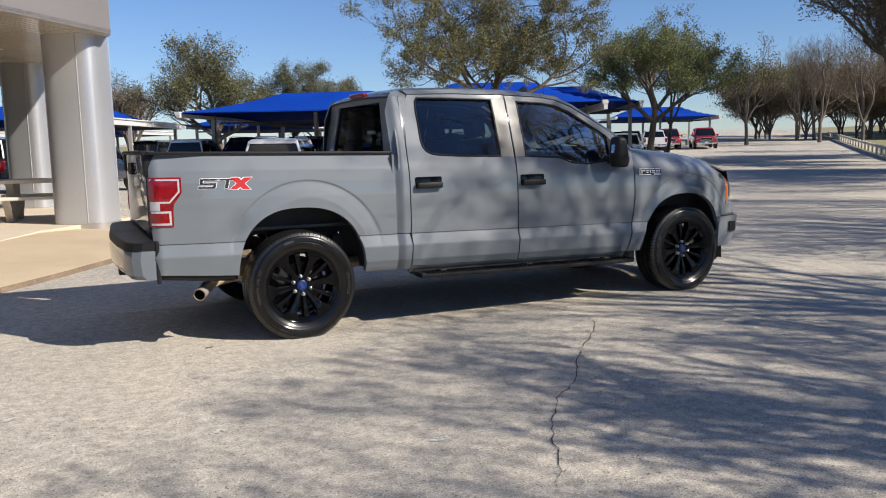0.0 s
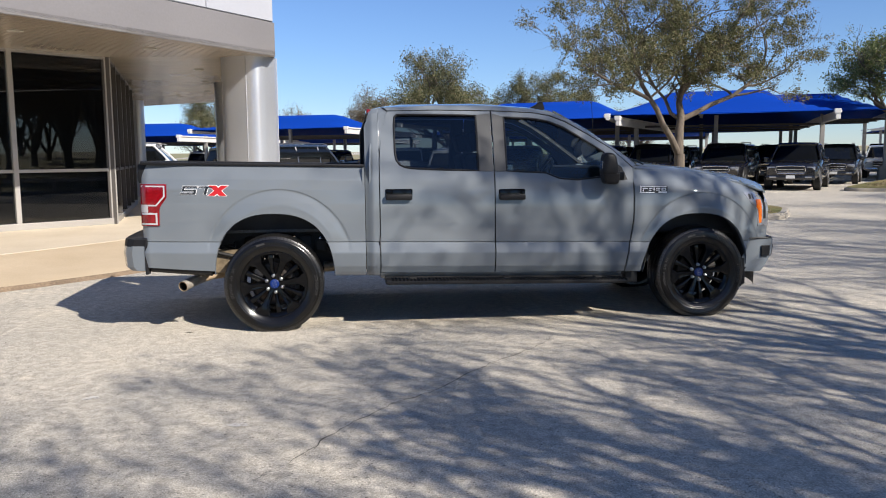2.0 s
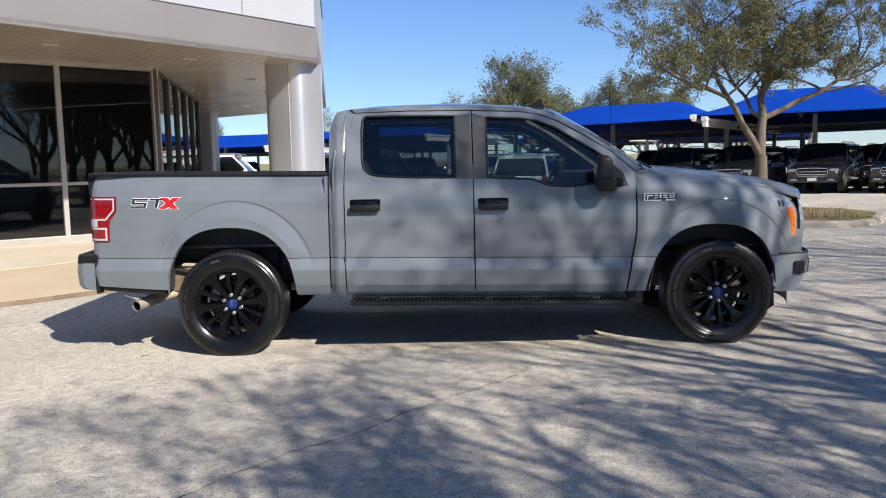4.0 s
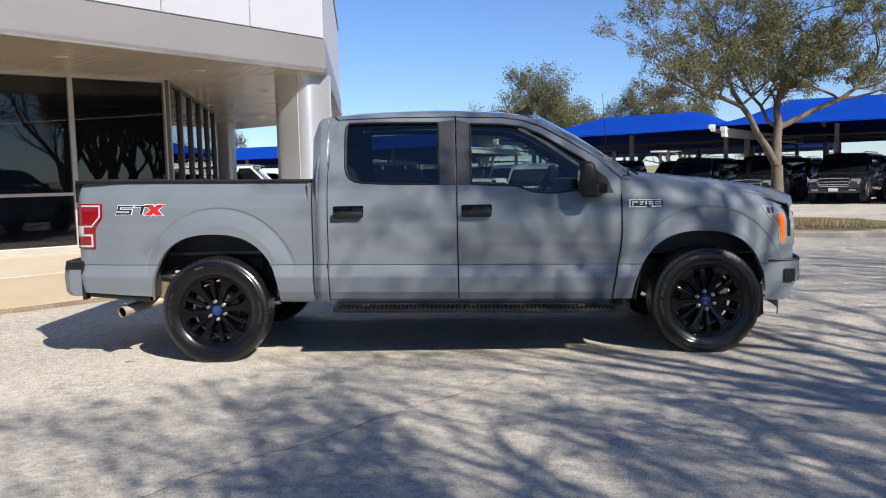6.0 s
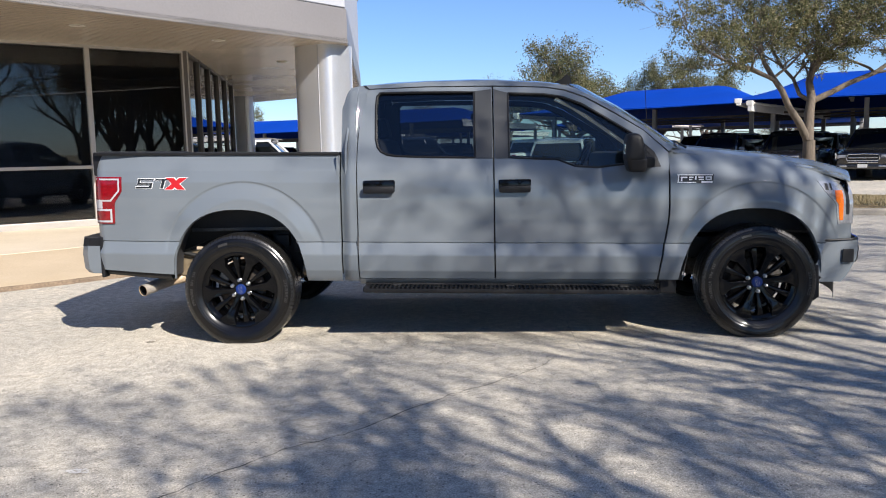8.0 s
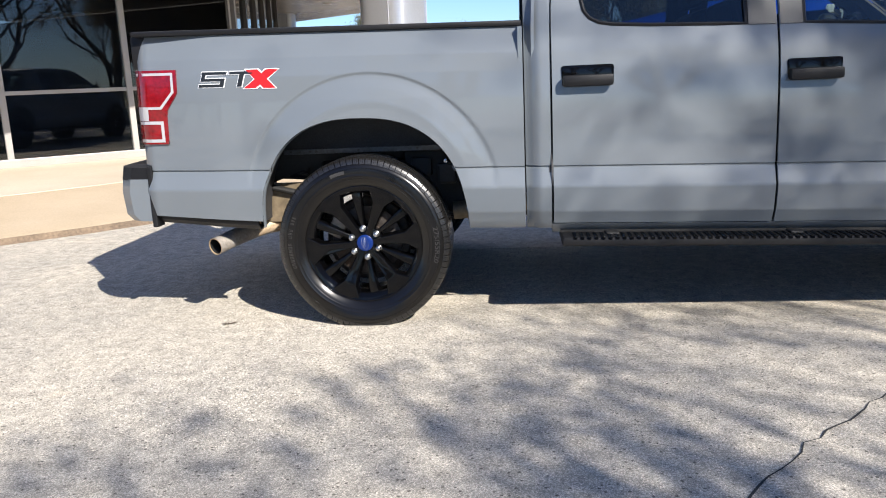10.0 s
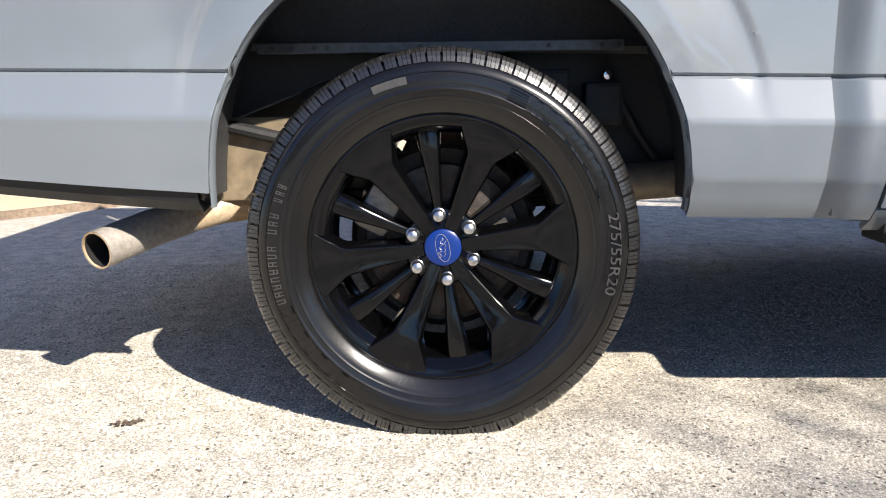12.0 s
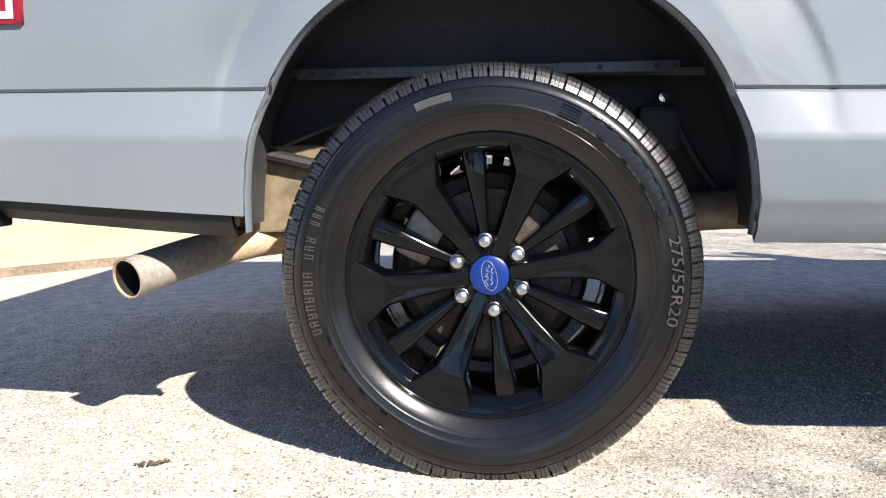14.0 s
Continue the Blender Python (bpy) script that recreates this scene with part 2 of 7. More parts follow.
# ---- the dealership building ----
KERB_LINE = [(-11.0, -6.6), (-5.5, -0.95), (-3.55, 1.05), (-2.85, 1.68), (-2.2, 2.40), (-1.62, 3.22), (-1.07, 4.10), (-0.62, 5.0), (-0.32, 6.0), (-0.18, 7.2), (-0.25, 9.0), (-1.3, 14.0), (-2.6, 20.5)]
bm = bmesh.new()
rows = []
for i, (x, y) in enumerate(KERB_LINE):
    a = Vector(KERB_LINE[max(0, i - 1)])
    b = Vector(KERB_LINE[min(len(KERB_LINE) - 1, i + 1)])
    d = (b - a).normalized()
    nrm = Vector((-d.y, d.x))
    row = []
    for off, z in ((-0.012, 0.0), (0.004, 0.02), (0.014, 0.04), (0.03, 0.05), (0.06, 0.056), (0.5, 0.075), (1.2, 0.11), (2.1, 0.165)):
        p = Vector((x, y)) + nrm * off
        row.append((p.x, p.y, z))
    rows.append(row)
lip = bmesh.new()
grid(lip, [r[:4] for r in rows])
LIP = varied("dirty_kerb_face", (0.24, 0.175, 0.115), 0.9, fine=40, broad=4, amount=0.4, relief=0.4)
tagged(part("kerb_lip", lip, LIP, smooth=True, sharp=50), "dirt-stained lip of the concrete apron", "kerb", kind="structure")
grid(bm, [r[3:] for r in rows])
tagged(part("pavement_apron", bm, CONCRETE, smooth=True, sharp=50), "tan concrete apron sloping down to the asphalt", "pavement", kind="structure")
PORCH = varied("pale_concrete", (0.62, 0.54, 0.42), 0.8, fine=50, broad=0.9, amount=0.12, relief=0.15, tone=(0.88, 0.86, 0.82))
inner_edge = [(r[-1][0], r[-1][1]) for r in rows[:8]] + [(-2.45, 6.0), (-1.9, 7.4), (-0.42, 9.2), (-1.4, 14.0), (-2.7, 20.8)]
slab("porch", inner_edge + [(-14, 23), (-16, -3)], 0.02, 0.17, PORCH,
     "pale concrete porch slab", "pavement", 0.004)

ALU = varied("satin_aluminium_panel", (0.63, 0.645, 0.67), 0.32, 0.65, fine=40, broad=0.7, amount=0.06, relief=0.02)
FASCIA = varied("grey_fascia_panel", (0.28, 0.265, 0.26), 0.42, 0.35, fine=30, broad=0.5, amount=0.06, relief=0.02)
WHITE_PANEL = varied("white_wall_panel", (0.40, 0.41, 0.44), 0.5, fine=30, broad=0.4, amount=0.05, relief=0.02)
SOFFIT = varied("cream_soffit_board", (0.55, 0.485, 0.40), 0.2, 0.25, fine=30, broad=0.5, amount=0.07, relief=0.02)
ALU_FRAME = varied("anodised_frame", (0.50, 0.48, 0.45), 0.4, 0.6, fine=60, broad=1.0, amount=0.1, relief=0.03)
DARK_FRAME = varied("dark_bronze_frame", (0.10, 0.092, 0.085), 0.45, 0.5, fine=60, broad=1.0, amount=0.1, relief=0.03)
SHOP_GLASS = glass_mat("dark_shop_glass", (0.42, 0.42, 0.415), strength=1.0)
INTERIOR = varied("dim_interior", (0.26, 0.25, 0.235), 0.9, fine=5, broad=0.5, amount=0.3, relief=0.0)

A = Vector((-0.62, 8.02))
FD = Vector((-0.598, -0.801))
SD = Vector((-0.128, 0.9918))
D = A + FD * 15
B = A + SD * 11.7
SOFFIT_POLY = [A, B, Vector((-6.8, 23.3)), Vector((-14, 24)), D + Vector((-3, 4)), D]


def fascia_run(p0, p1, name, z0, z1, thick, mat, label, lift=0.0):
    """An upright band from p0 to p1; its outer face looks to the right of the way."""
    d = (p1 - p0).normalized()
    nrm = Vector((d.y, -d.x))
    bm = bmesh.new()
    a, b = p0 + nrm * lift, p1 + nrm * lift
    c, e = b - nrm * thick, a - nrm * thick
    prism(bm, [tuple(a), tuple(b), tuple(c), tuple(e)], z0, z1, lambda u, v, w: (u, v, w))
    bmesh.ops.bevel(bm, geom=list(bm.edges), offset=0.008, segments=2, affect="EDGES")
    return tagged(part(name, bm, mat, smooth=True), label, "facade", kind="structure")


for i, (p0, p1, n) in enumerate(((D, A, 1), (A, B, 1))):
    for k in range(n):
        q0, q1 = p0 + (p1 - p0) * (k / n), p0 + (p1 - p0) * ((k + 1) / n)
        d = (q1 - q0).normalized() * 0.004
        fascia_run(q0 + d * (k > 0), q1 - d * (k < n - 1), "fascia", 3.316, 3.925, 0.02, FASCIA, "grey metal fascia band of the canopy roof")
    n2 = 9 if i == 0 else 7
    for k in range(n2):
        q0, q1 = p0 + (p1 - p0) * (k / n2), p0 + (p1 - p0) * ((k + 1) / n2)
        d = (q1 - q0).normalized() * 0.006
        fascia_run(q0 + d * (k > 0), q1 - d * (k < n2 - 1), "wall_panel", 3.945, 6.4, 0.25, WHITE_PANEL, "white metal wall panel above the fascia", -0.03)
    fascia_run(p0, p1, "fascia_shadow_gap", 3.92, 3.95, 0.2, DARK_FRAME, "dark joint strip", -0.05)
slab("roof", [tuple(p) for p in SOFFIT_POLY], 6.2, 6.35, FASCIA, "flat grey roof", "roof", 0)


def clip(poly, n, c):
    """The part of a flat outline where n . p <= c."""
    out = []
    for i in range(len(poly)):
        p, q = poly[i], poly[(i + 1) % len(poly)]
        dp, dq = n.dot(p) - c, n.dot(q) - c
        if dp <= 0:
            out.append(p)
        if dp * dq < 0:
            out.append(p + (q - p) * (dp / (dp - dq)))
    return out


bm = bmesh.new()
W0 = Vector((-3.82, 8.54))
split = Vector((W0.y - A.y, A.x - W0.x)).normalized()
if split.dot(Vector((-3, 15)) - A) > 0:
    split = -split
for side, bd in ((1, Vector((1.0, -0.12)).normalized()), (-1, FD)):
    half = clip(SOFFIT_POLY, split * side, split.dot(A) * side)
    nrm = Vector((-bd.y, bd.x))
    lo = min(nrm.dot(p) for p in half)
    hi = max(nrm.dot(p) for p in half)
    c = lo
    while c < hi:
        strip = clip(clip(half, nrm, c + 0.106), -nrm, -c)
        if len(strip) > 2:
            prism(bm, [tuple(p) for p in strip], 3.325, 3.36, lambda u, v, w: (u, v, w))
        c += 0.135
boards = len(bm.faces)
prism(bm, [tuple(p) for p in SOFFIT_POLY], 3.345, 3.40, lambda u, v, w: (u, v, w))
bm.faces.ensure_lookup_table()
for f in bm.faces[boards:]:
    f.material_index = 1
soffit_mesh = bpy.data.meshes.new("ceiling")
bm.to_mesh(soffit_mesh)
bm.free()
soffit_mesh.materials.append(SOFFIT)
soffit_mesh.materials.append(DARK_FRAME)
tagged(new("ceiling", soffit_mesh), "cream metal soffit boards under the canopy", "ceiling", kind="structure")

LIGHT_TRIM = varied("white_trim", (0.48, 0.46, 0.41), 0.4, fine=60, amount=0.05)
for k, (x, y) in enumerate(((-2.7, 7.2), (-4.2, 5.3), (-2.45, 10.6), (-2.75, 13.4), (-3.2, 16.4), (-4.3, 17.8))):
    bm = bmesh.new()
    lathe(bm, [(0.11, 0.0), (0.115, -0.012), (0.085, -0.012), (0.075, 0.01), (0.0, 0.012)], 24, axis="z", centre=(x, y, 3.324))
    t = tagged(part("downlight", bm, LIGHT_TRIM, smooth=True), "white recessed downlight in the soffit, switched off", "downlight", "soffit downlights")


def column(x, y, a, b, turn, label):
    c = thing("column", label, "column", "porch columns", at=(x, y, 0.17), rz=turn)
    bm = bmesh.new()
    pts = [(a * math.copysign(abs(math.cos(t)) ** 0.5, math.cos(t)), b * math.copysign(abs(math.sin(t)) ** 0.5, math.sin(t))) for t in np.linspace(0, 2 * math.pi, 64, endpoint=False)]
    grid(bm, [[(u, v, z) for u, v in pts] for z in (0.012, 3.16)], close_v=True, flip=True)
    part("shell", bm, ALU, c, smooth=True)
    bm = bmesh.new()
    grid(bm, [[(u * 1.03, v * 1.03, z) for u, v in pts] for z in (-0.16, 0.012)], close_v=True, flip=True)
    part("base_ring", bm, ALU_FRAME, c, smooth=True)
    for k in (6, 22, 38, 50):
        u, v = pts[k]
        bm = bmesh.new()
        box(bm, u * 1.001 - 0.007, u * 1.001 + 0.007, v * 1.001 - 0.007, v * 1.001 + 0.007, 0.012, 3.16)
        part("seam", bm, WHITE_PANEL, c)
    return c


column(-1.16, 8.52, 0.465, 0.40, -30, "round satin aluminium porch column at the corner of the building")
column(-2.08, 13.6, 0.44, 0.39, -30, "round satin aluminium porch column further along the porch")
column(-6.18, 20.2, 0.29, 0.29, 0, "round pale column standing beside the window wall")


def glazing(name, p0, d, panes, width, frame_mat, post, rails, label):
    """A window wall of upright panes from p0 along d, standing on the porch."""
    e = thing(name, label, "window wall", kind="structure", at=(p0.x, p0.y, 0.17), rz=math.degrees(math.atan2(d.y, d.x)))
    z0, z1 = 0.12, 3.16
    bm = bmesh.new()
    box(bm, 0, panes * width, -0.07, 0.07, 0.0, z0 - 0.004, 0.006)
    part("sill", bm, ALU_FRAME, e)
    for k in range(panes + 1):
        bm = bmesh.new()
        w = post * (1.5 if k == 0 else 1)
        box(bm, k * width - w / 2, k * width + w / 2, -0.065, 0.065, z0 - 0.12, z1, 0.004)
        part("mullion", bm, frame_mat, e)
    for z in rails:
        bm = bmesh.new()
        box(bm, 0.0, panes * width, -0.045, 0.045, z - 0.028, z + 0.028, 0.004)
        part("transom", bm, frame_mat, e)
    bm = bmesh.new()
    box(bm, 0, panes * width, -0.055, 0.055, z1 - 0.05, z1 + 0.002, 0.004)
    part("head_rail", bm, frame_mat, e)
    edges = [z0] + list(rails) + [z1 - 0.05]
    for k in range(panes):
        for za, zb in zip(edges, edges[1:]):
            bm = bmesh.new()
            box(bm, k * width + 0.02, (k + 1) * width - 0.02, -0.006, 0.006, za + 0.01, zb - 0.01)
            part("pane", bm, SHOP_GLASS, e, "dark reflective glass")
    return e


WD = Vector((-math.cos(radians(41)), -math.sin(radians(41))))
glazing("window_wall_front", W0, WD, 7, 1.74, ALU_FRAME, 0.085, [1.04], "dark glass window wall with pale aluminium mullions")
SDW = Vector((-1.33, 7.1)).normalized()
glazing("window_wall_side", W0, SDW, 5, 1.42, DARK_FRAME, 0.10, [1.04], "dark glass side window wall with bronze mullions")
# the rest of the shell, so that the glass has a room behind it
bm = bmesh.new()
back = [W0 + SDW * 7.1, Vector((-16, 19)), Vector((-20, 4)), W0 + WD * 12.2]
for p, q in zip(back, back[1:]):
    d = (q - p).normalized() * 0.2
    nrm = Vector((-d.y, d.x))
    prism(bm, [tuple(p), tuple(q), tuple(q + nrm), tuple(p + nrm)], 0.0, 3.3, lambda u, v, w: (u, v, w))
tagged(part("wall_back", bm, INTERIOR), "dim interior back wall of the showroom", "wall", kind="structure")
slab("floor", [tuple(W0 + SDW * 0.2 + WD * 0.2)] + [tuple(p) for p in back], 0.171, 0.18, INTERIOR, "dim showroom floor", "floor", 0)


def picnic_table(x, y, turn):
    t = thing("picnic_table", "weathered concrete picnic table with plank benches on the porch", "picnic table", at=(x, y, 0.17), rz=turn)
    W = varied("weathered_board", (0.74, 0.69, 0.60), 0.8, fine=30, broad=2, amount=0.25, stretch=(1, 12, 12))
    for k in range(2):
        bm = bmesh.new()
        box(bm, -0.9, 0.9, -0.36 + k * 0.37, -0.01 + k * 0.37, 0.68, 0.75, 0.012)
        part("top_board", bm, W, t)
    for s in (-1, 1):
        bm = bmesh.new()
        box(bm, -0.9, 0.9, s * 0.58 - 0.13, s * 0.58 + 0.13, 0.40, 0.455, 0.012)
        part("bench_board", bm, W, t)
        bm = bmesh.new()
        prism(bm, [(-0.42, 0.0), (-0.26, 0.0), (-0.10, 0.30), (0.10, 0.30), (0.26, 0.0), (0.42, 0.0), (0.72, 0.40), (0.3, 0.40), (0.3, 0.68), (-0.3, 0.68), (-0.3, 0.40), (-0.72, 0.40)], -0.06, 0.06,
              lambda u, v, d: (s * 0.6 + d, u, v))
        part("pedestal", bm, KERB, t)
    return t


picnic_table(-1.75, 9.75, -8)

# ---- the pickup ----
RAKE = 0.019
PAINT = varied("grey_car_paint", (0.145, 0.165, 0.182), 0.52, fine=900, broad=1.2, amount=0.05, relief=0.0, coat=1.0, spec=0.3)
BLACK_PLASTIC = varied("black_plastic", (0.010, 0.010, 0.011), 0.5, fine=300, broad=3, amount=0.25, relief=0.12, spec=0.32)
GLOSS_BLACK = varied("gloss_black_paint", (0.0022, 0.0022, 0.0026), 0.12, fine=200, broad=8, amount=0.3, relief=0.0, coat=0.5, spec=0.06)
GLOSS_BLACK.node_tree.nodes["Principled BSDF"].inputs["Coat Roughness"].default_value = 0.07
HEADLINER = varied("pale_cloth_headliner", (0.10, 0.095, 0.088), 0.9, fine=300, broad=4, amount=0.15, relief=0.1)
LINER = varied("felted_liner", (0.042, 0.042, 0.045), 0.6, fine=120, broad=5, amount=0.4, relief=0.3)
RUBBER = varied("tyre_rubber", (0.0052, 0.0046, 0.0042), 0.36, fine=180, broad=9, amount=0.45, relief=0.09, spec=0.12, coat=0.75)
RUBBER.node_tree.nodes["Principled BSDF"].inputs["Coat Roughness"].default_value = 0.17
RUBBER_WORN = varied("tyre_tread_rubber", (0.017, 0.016, 0.015), 0.34, fine=220, broad=9, amount=0.45, relief=0.1, coat=0.6)
RUBBER_WORN.node_tree.nodes["Principled BSDF"].inputs["Coat Roughness"].default_value = 0.22
RUBBER_TEXT = varied("tyre_lettering", (0.055, 0.052, 0.049), 0.42, fine=300, broad=20, amount=0.4, relief=0.2)
CHROME = varied("chrome", (0.78, 0.78, 0.79), 0.14, 1.0, fine=150, broad=6, amount=0.1, relief=0.0)
NUT = varied("satin_nut_metal", (0.62, 0.61, 0.60), 0.28, 1.0, fine=150, broad=12, amount=0.25, relief=0.05)
STEEL = varied("bare_steel", (0.42, 0.40, 0.38), 0.42, 1.0, fine=90, broad=9, amount=0.3, relief=0.1)
# Black bore: soot plus the shade inside the pipe, put into the colour.
SOOT_SHADE = varied("soot_and_shade_black", (0.006, 0.0055, 0.005), 0.9, fine=80, broad=9, amount=0.3, relief=0.1)
SLEEVE = varied("dull_steel_sleeve", (0.50, 0.45, 0.39), 0.45, 0.5, fine=80, broad=9, amount=0.3, relief=0.1)
RUST = varied("tan_primer_metal", (0.66, 0.55, 0.40), 0.5, 0.25, fine=70, broad=7, amount=0.35, relief=0.25, tone=(0.6, 0.45, 0.3))
CAST_IRON = varied("cast_iron", (0.10, 0.095, 0.09), 0.5, 0.6, fine=60, broad=12, amount=0.5, relief=0.2, tone=(0.6, 0.35, 0.2))
CALIPER = varied("caliper_casting", (0.34, 0.29, 0.23), 0.5, 0.5, fine=60, broad=12, amount=0.35, relief=0.2)
FRAME_BLACK = varied("chassis_black", (0.019, 0.019, 0.019), 0.6, fine=60, broad=4, amount=0.4, relief=0.2)
FLANGE = varied("satin_flange_paint", (0.075, 0.085, 0.10), 0.30, fine=60, broad=6, amount=0.5, relief=0.1)
WAX = varied("wax_coated_metal", (0.23, 0.18, 0.115), 0.5, 0.2, fine=30, broad=5, amount=0.4, relief=0.15)
LAMP_RED = varied("red_lens", (0.25, 0.002, 0.006), 0.15, fine=60, broad=20, amount=0.4, relief=0.0, coat=0.6)
LAMP_WHITE = varied("white_lens", (0.46, 0.44, 0.45), 0.12, fine=250, broad=20, amount=0.1, relief=0.0, coat=1.0)
LAMP_CLEAR = varied("clear_lamp_lens", (0.50, 0.51, 0.53), 0.10, 0.5, fine=120, broad=25, amount=0.35, relief=0.0, coat=1.0)
LAMP_AMBER = varied("amber_lens", (0.62, 0.135, 0.012), 0.15, fine=120, broad=20, amount=0.2, relief=0.0, coat=1.0)
BADGE_RED = varied("badge_red", (0.48, 0.010, 0.013), 0.4, fine=200, amount=0.1, relief=0.0)
BADGE_DARK = varied("badge_dark", (0.014, 0.016, 0.018), 0.35, fine=200, amount=0.1, relief=0.0)
BADGE_WHITE = varied("badge_white", (0.8, 0.8, 0.8), 0.4, fine=200, amount=0.05, relief=0.0)
CAP_BLUE = varied("blue_enamel", (0.003, 0.022, 0.14), 0.3, fine=200, amount=0.15, relief=0.0, coat=0.0, spec=0.35)
PILLAR = varied("dark_pillar_trim", (0.038, 0.040, 0.041), 0.4, fine=300, amount=0.2, relief=0.05)
CLOTH = varied("dark_seat_cloth", (0.035, 0.036, 0.038), 0.9, fine=160, broad=3, amount=0.3, relief=0.4)
PRIVACY_GLASS = glass_mat("privacy_glass", (0.30, 0.33, 0.35))
REAR_GLASS = glass_mat("rear_glass", (0.26, 0.28, 0.29), strength=0.35)
CLEAR_GLASS = glass_mat("clear_glass", (0.48, 0.57, 0.56))

truck = thing("pickup_truck", "grey crew-cab pickup truck with black wheels parked on worn asphalt", "pickup truck")

PROFILE = [(0.42, 0.90), (0.45, 0.942), (0.48, 0.968), (0.515, 0.9840), (0.529, 0.9915), (0.536, 0.9950), (0.57, 1.0010), (0.645, 1.0125), (0.655, 1.0115), (0.730, 0.9850),
           (0.736, 0.979), (0.742, 0.9870), (0.9, 0.987), (1.05, 0.984), (1.16, 0.976), (1.24, 0.962), (1.33, 0.935), (1.60, 0.845), (1.83, 0.755)]
ARCHES = ((0.0155, 0.417, 0.550), (3.635, 0.427, 0.558))
SLIM, BEND = 0.874, 2.48
# relief of the wheel-arch flare by the distance from its middle: a lip, a crease, a crown
FLARE = [(0.0, 0.012), (0.43, 0.0135), (0.452, 0.0145), (0.462, 0.0138), (0.52, 0.004), (0.560, -0.0042), (0.572, -0.0060), (0.578, -0.0056), (0.588, 0.0), (0.60, 0.0)]


def side_y(x, z):
    y = interp(z, PROFILE)
    if z < 0.536:
        y += (0.9950 - 0.16 * (0.536 - z) - y) * smoothstep(-0.1, -0.35, x)
    y -= 0.15 * smoothstep(3.5, 4.55, x) ** 1.4
    y -= 0.03 * smoothstep(-0.6, -1.02, x) + 0.03 * max(0.0, (-0.96 - x) / 0.06) ** 2
    for ax, az, ar in ARCHES:
        d = math.hypot(x - ax - 0.045, z - 0.58)
        if d < 0.60:
            y += interp(d, FLARE) * smoothstep(0.60, 0.84, z)
    return y


def P(x, y, z):
    return (x, y, z - RAKE * x)


def arch_low(x, low):
    for ax, az, ar in ARCHES:
        u = abs(x - ax) / (ar * SLIM)
        if u < 1:
            low = max(low, az + ar * (1 - u ** BEND) ** (1 / BEND))
    return low


def arch_x(x0, x1, n):
    """Stations along the side, close together at the ends of the wheel openings."""
    xs = set(np.linspace(x0, x1, n))
    for ax, az, ar in ARCHES:
        for a in np.linspace(0, math.pi, 41):
            xs.add(ax - ar * SLIM * math.cos(a))
        xs |= {ax - ar * SLIM * 1.0005, ax + ar * SLIM * 1.0005, ax - ar * SLIM - 0.03, ax + ar * SLIM + 0.03}
    return sorted(x for x in xs if x0 - 1e-6 <= x <= x1 + 1e-6)


def hinge(x, z):
    """The front door's leading edge leans back towards the sill."""
    return -0.075 * (1 - smoothstep(0.45, 1.0, z)) * max(0.0, 1 - abs(x - 3.046) / (0.40 if x < 3.046 else 0.18))


def side_panel(bm, s, x0, x1, low, high, n=14, rows=26, yfun=side_y):
    zs_all = []
    for x in arch_x(x0, x1, n):
        lo = arch_low(x, low(x))
        hi = high(x)
        zs = [lo]
        if hi > 1.0:
            for b in (0.48, 0.50, 0.515, 0.529, 0.536, 0.545, 0.57, 0.60, 0.630, 0.640, 0.645, 0.655, 0.66, 0.727, 0.730, 0.736, 0.742):
                zs.append(max(b, zs[-1] + 0.0004))
        zs += list(np.linspace(zs[-1], hi, rows)[1:])
        zs_all.append([P(x + hinge(x, z), s * yfun(x, z), z) for z in zs])
    grid(bm, zs_all, flip=(s > 0))


def panel(name, bm, mat, parent, label="", thick=0.014, out=None, lining=None):
    """A sheet with thickness inwards; out: the way that its outer face looks."""
    if out is not None:
        bm.normal_update()
        if sum((f.normal * f.calc_area() for f in bm.faces), Vector()).dot(Vector(out)) < 0:
            bmesh.ops.reverse_faces(bm, faces=bm.faces)
    ob = part(name, bm, mat, parent, label, smooth=True, sharp=22)
    uses = {}
    for f in ob.data.polygons:
        for k in f.edge_keys:
            uses[k] = uses.get(k, 0) + 1
    for e in ob.data.edges:
        if uses.get(e.key, 0) == 1:
            e.use_edge_sharp = True
    if thick:
        so = ob.modifiers.new("thickness", "SOLIDIFY")
        so.thickness = thick
        so.offset = -1
        if mat is PAINT:
            ob.data.materials.append(lining or LINER)
            so.material_offset = 1
            so.material_offset_rim = 1 if lining else 0
    return ob


def resample(pts, k):
    out = []
    for i in range(len(pts) - 1):
        for j in range(k):
            t = j / k
            out.append(tuple(a * (1 - t) + b * t for a, b in zip(pts[i], pts[i + 1])))
    out.append(pts[-1])
    return out


def ring(bm, s, outer, inner, k=5, lift=0.0):
    """The frame between two outlines on the cab's side, corner to corner."""
    o = resample(list(outer) + [outer[0]], k)[:-1]
    i = resample(list(inner) + [inner[0]], k)[:-1]
    rows = [[P(x, s * (side_y(x, z) + lift), z) for x, z in o],
            [P(x, s * (side_y(x, z) + lift), z) for x, z in [((a[0] + b[0]) / 2, (a[1] + b[1]) / 2) for a, b in zip(o, i)]],
            [P(x, s * (side_y(x, z) + lift), z) for x, z in i],
            [P(x, s * (side_y(x, z) - 0.025), z) for x, z in i]]
    grid(bm, rows[:3], close_v=True, flip=(s > 0))


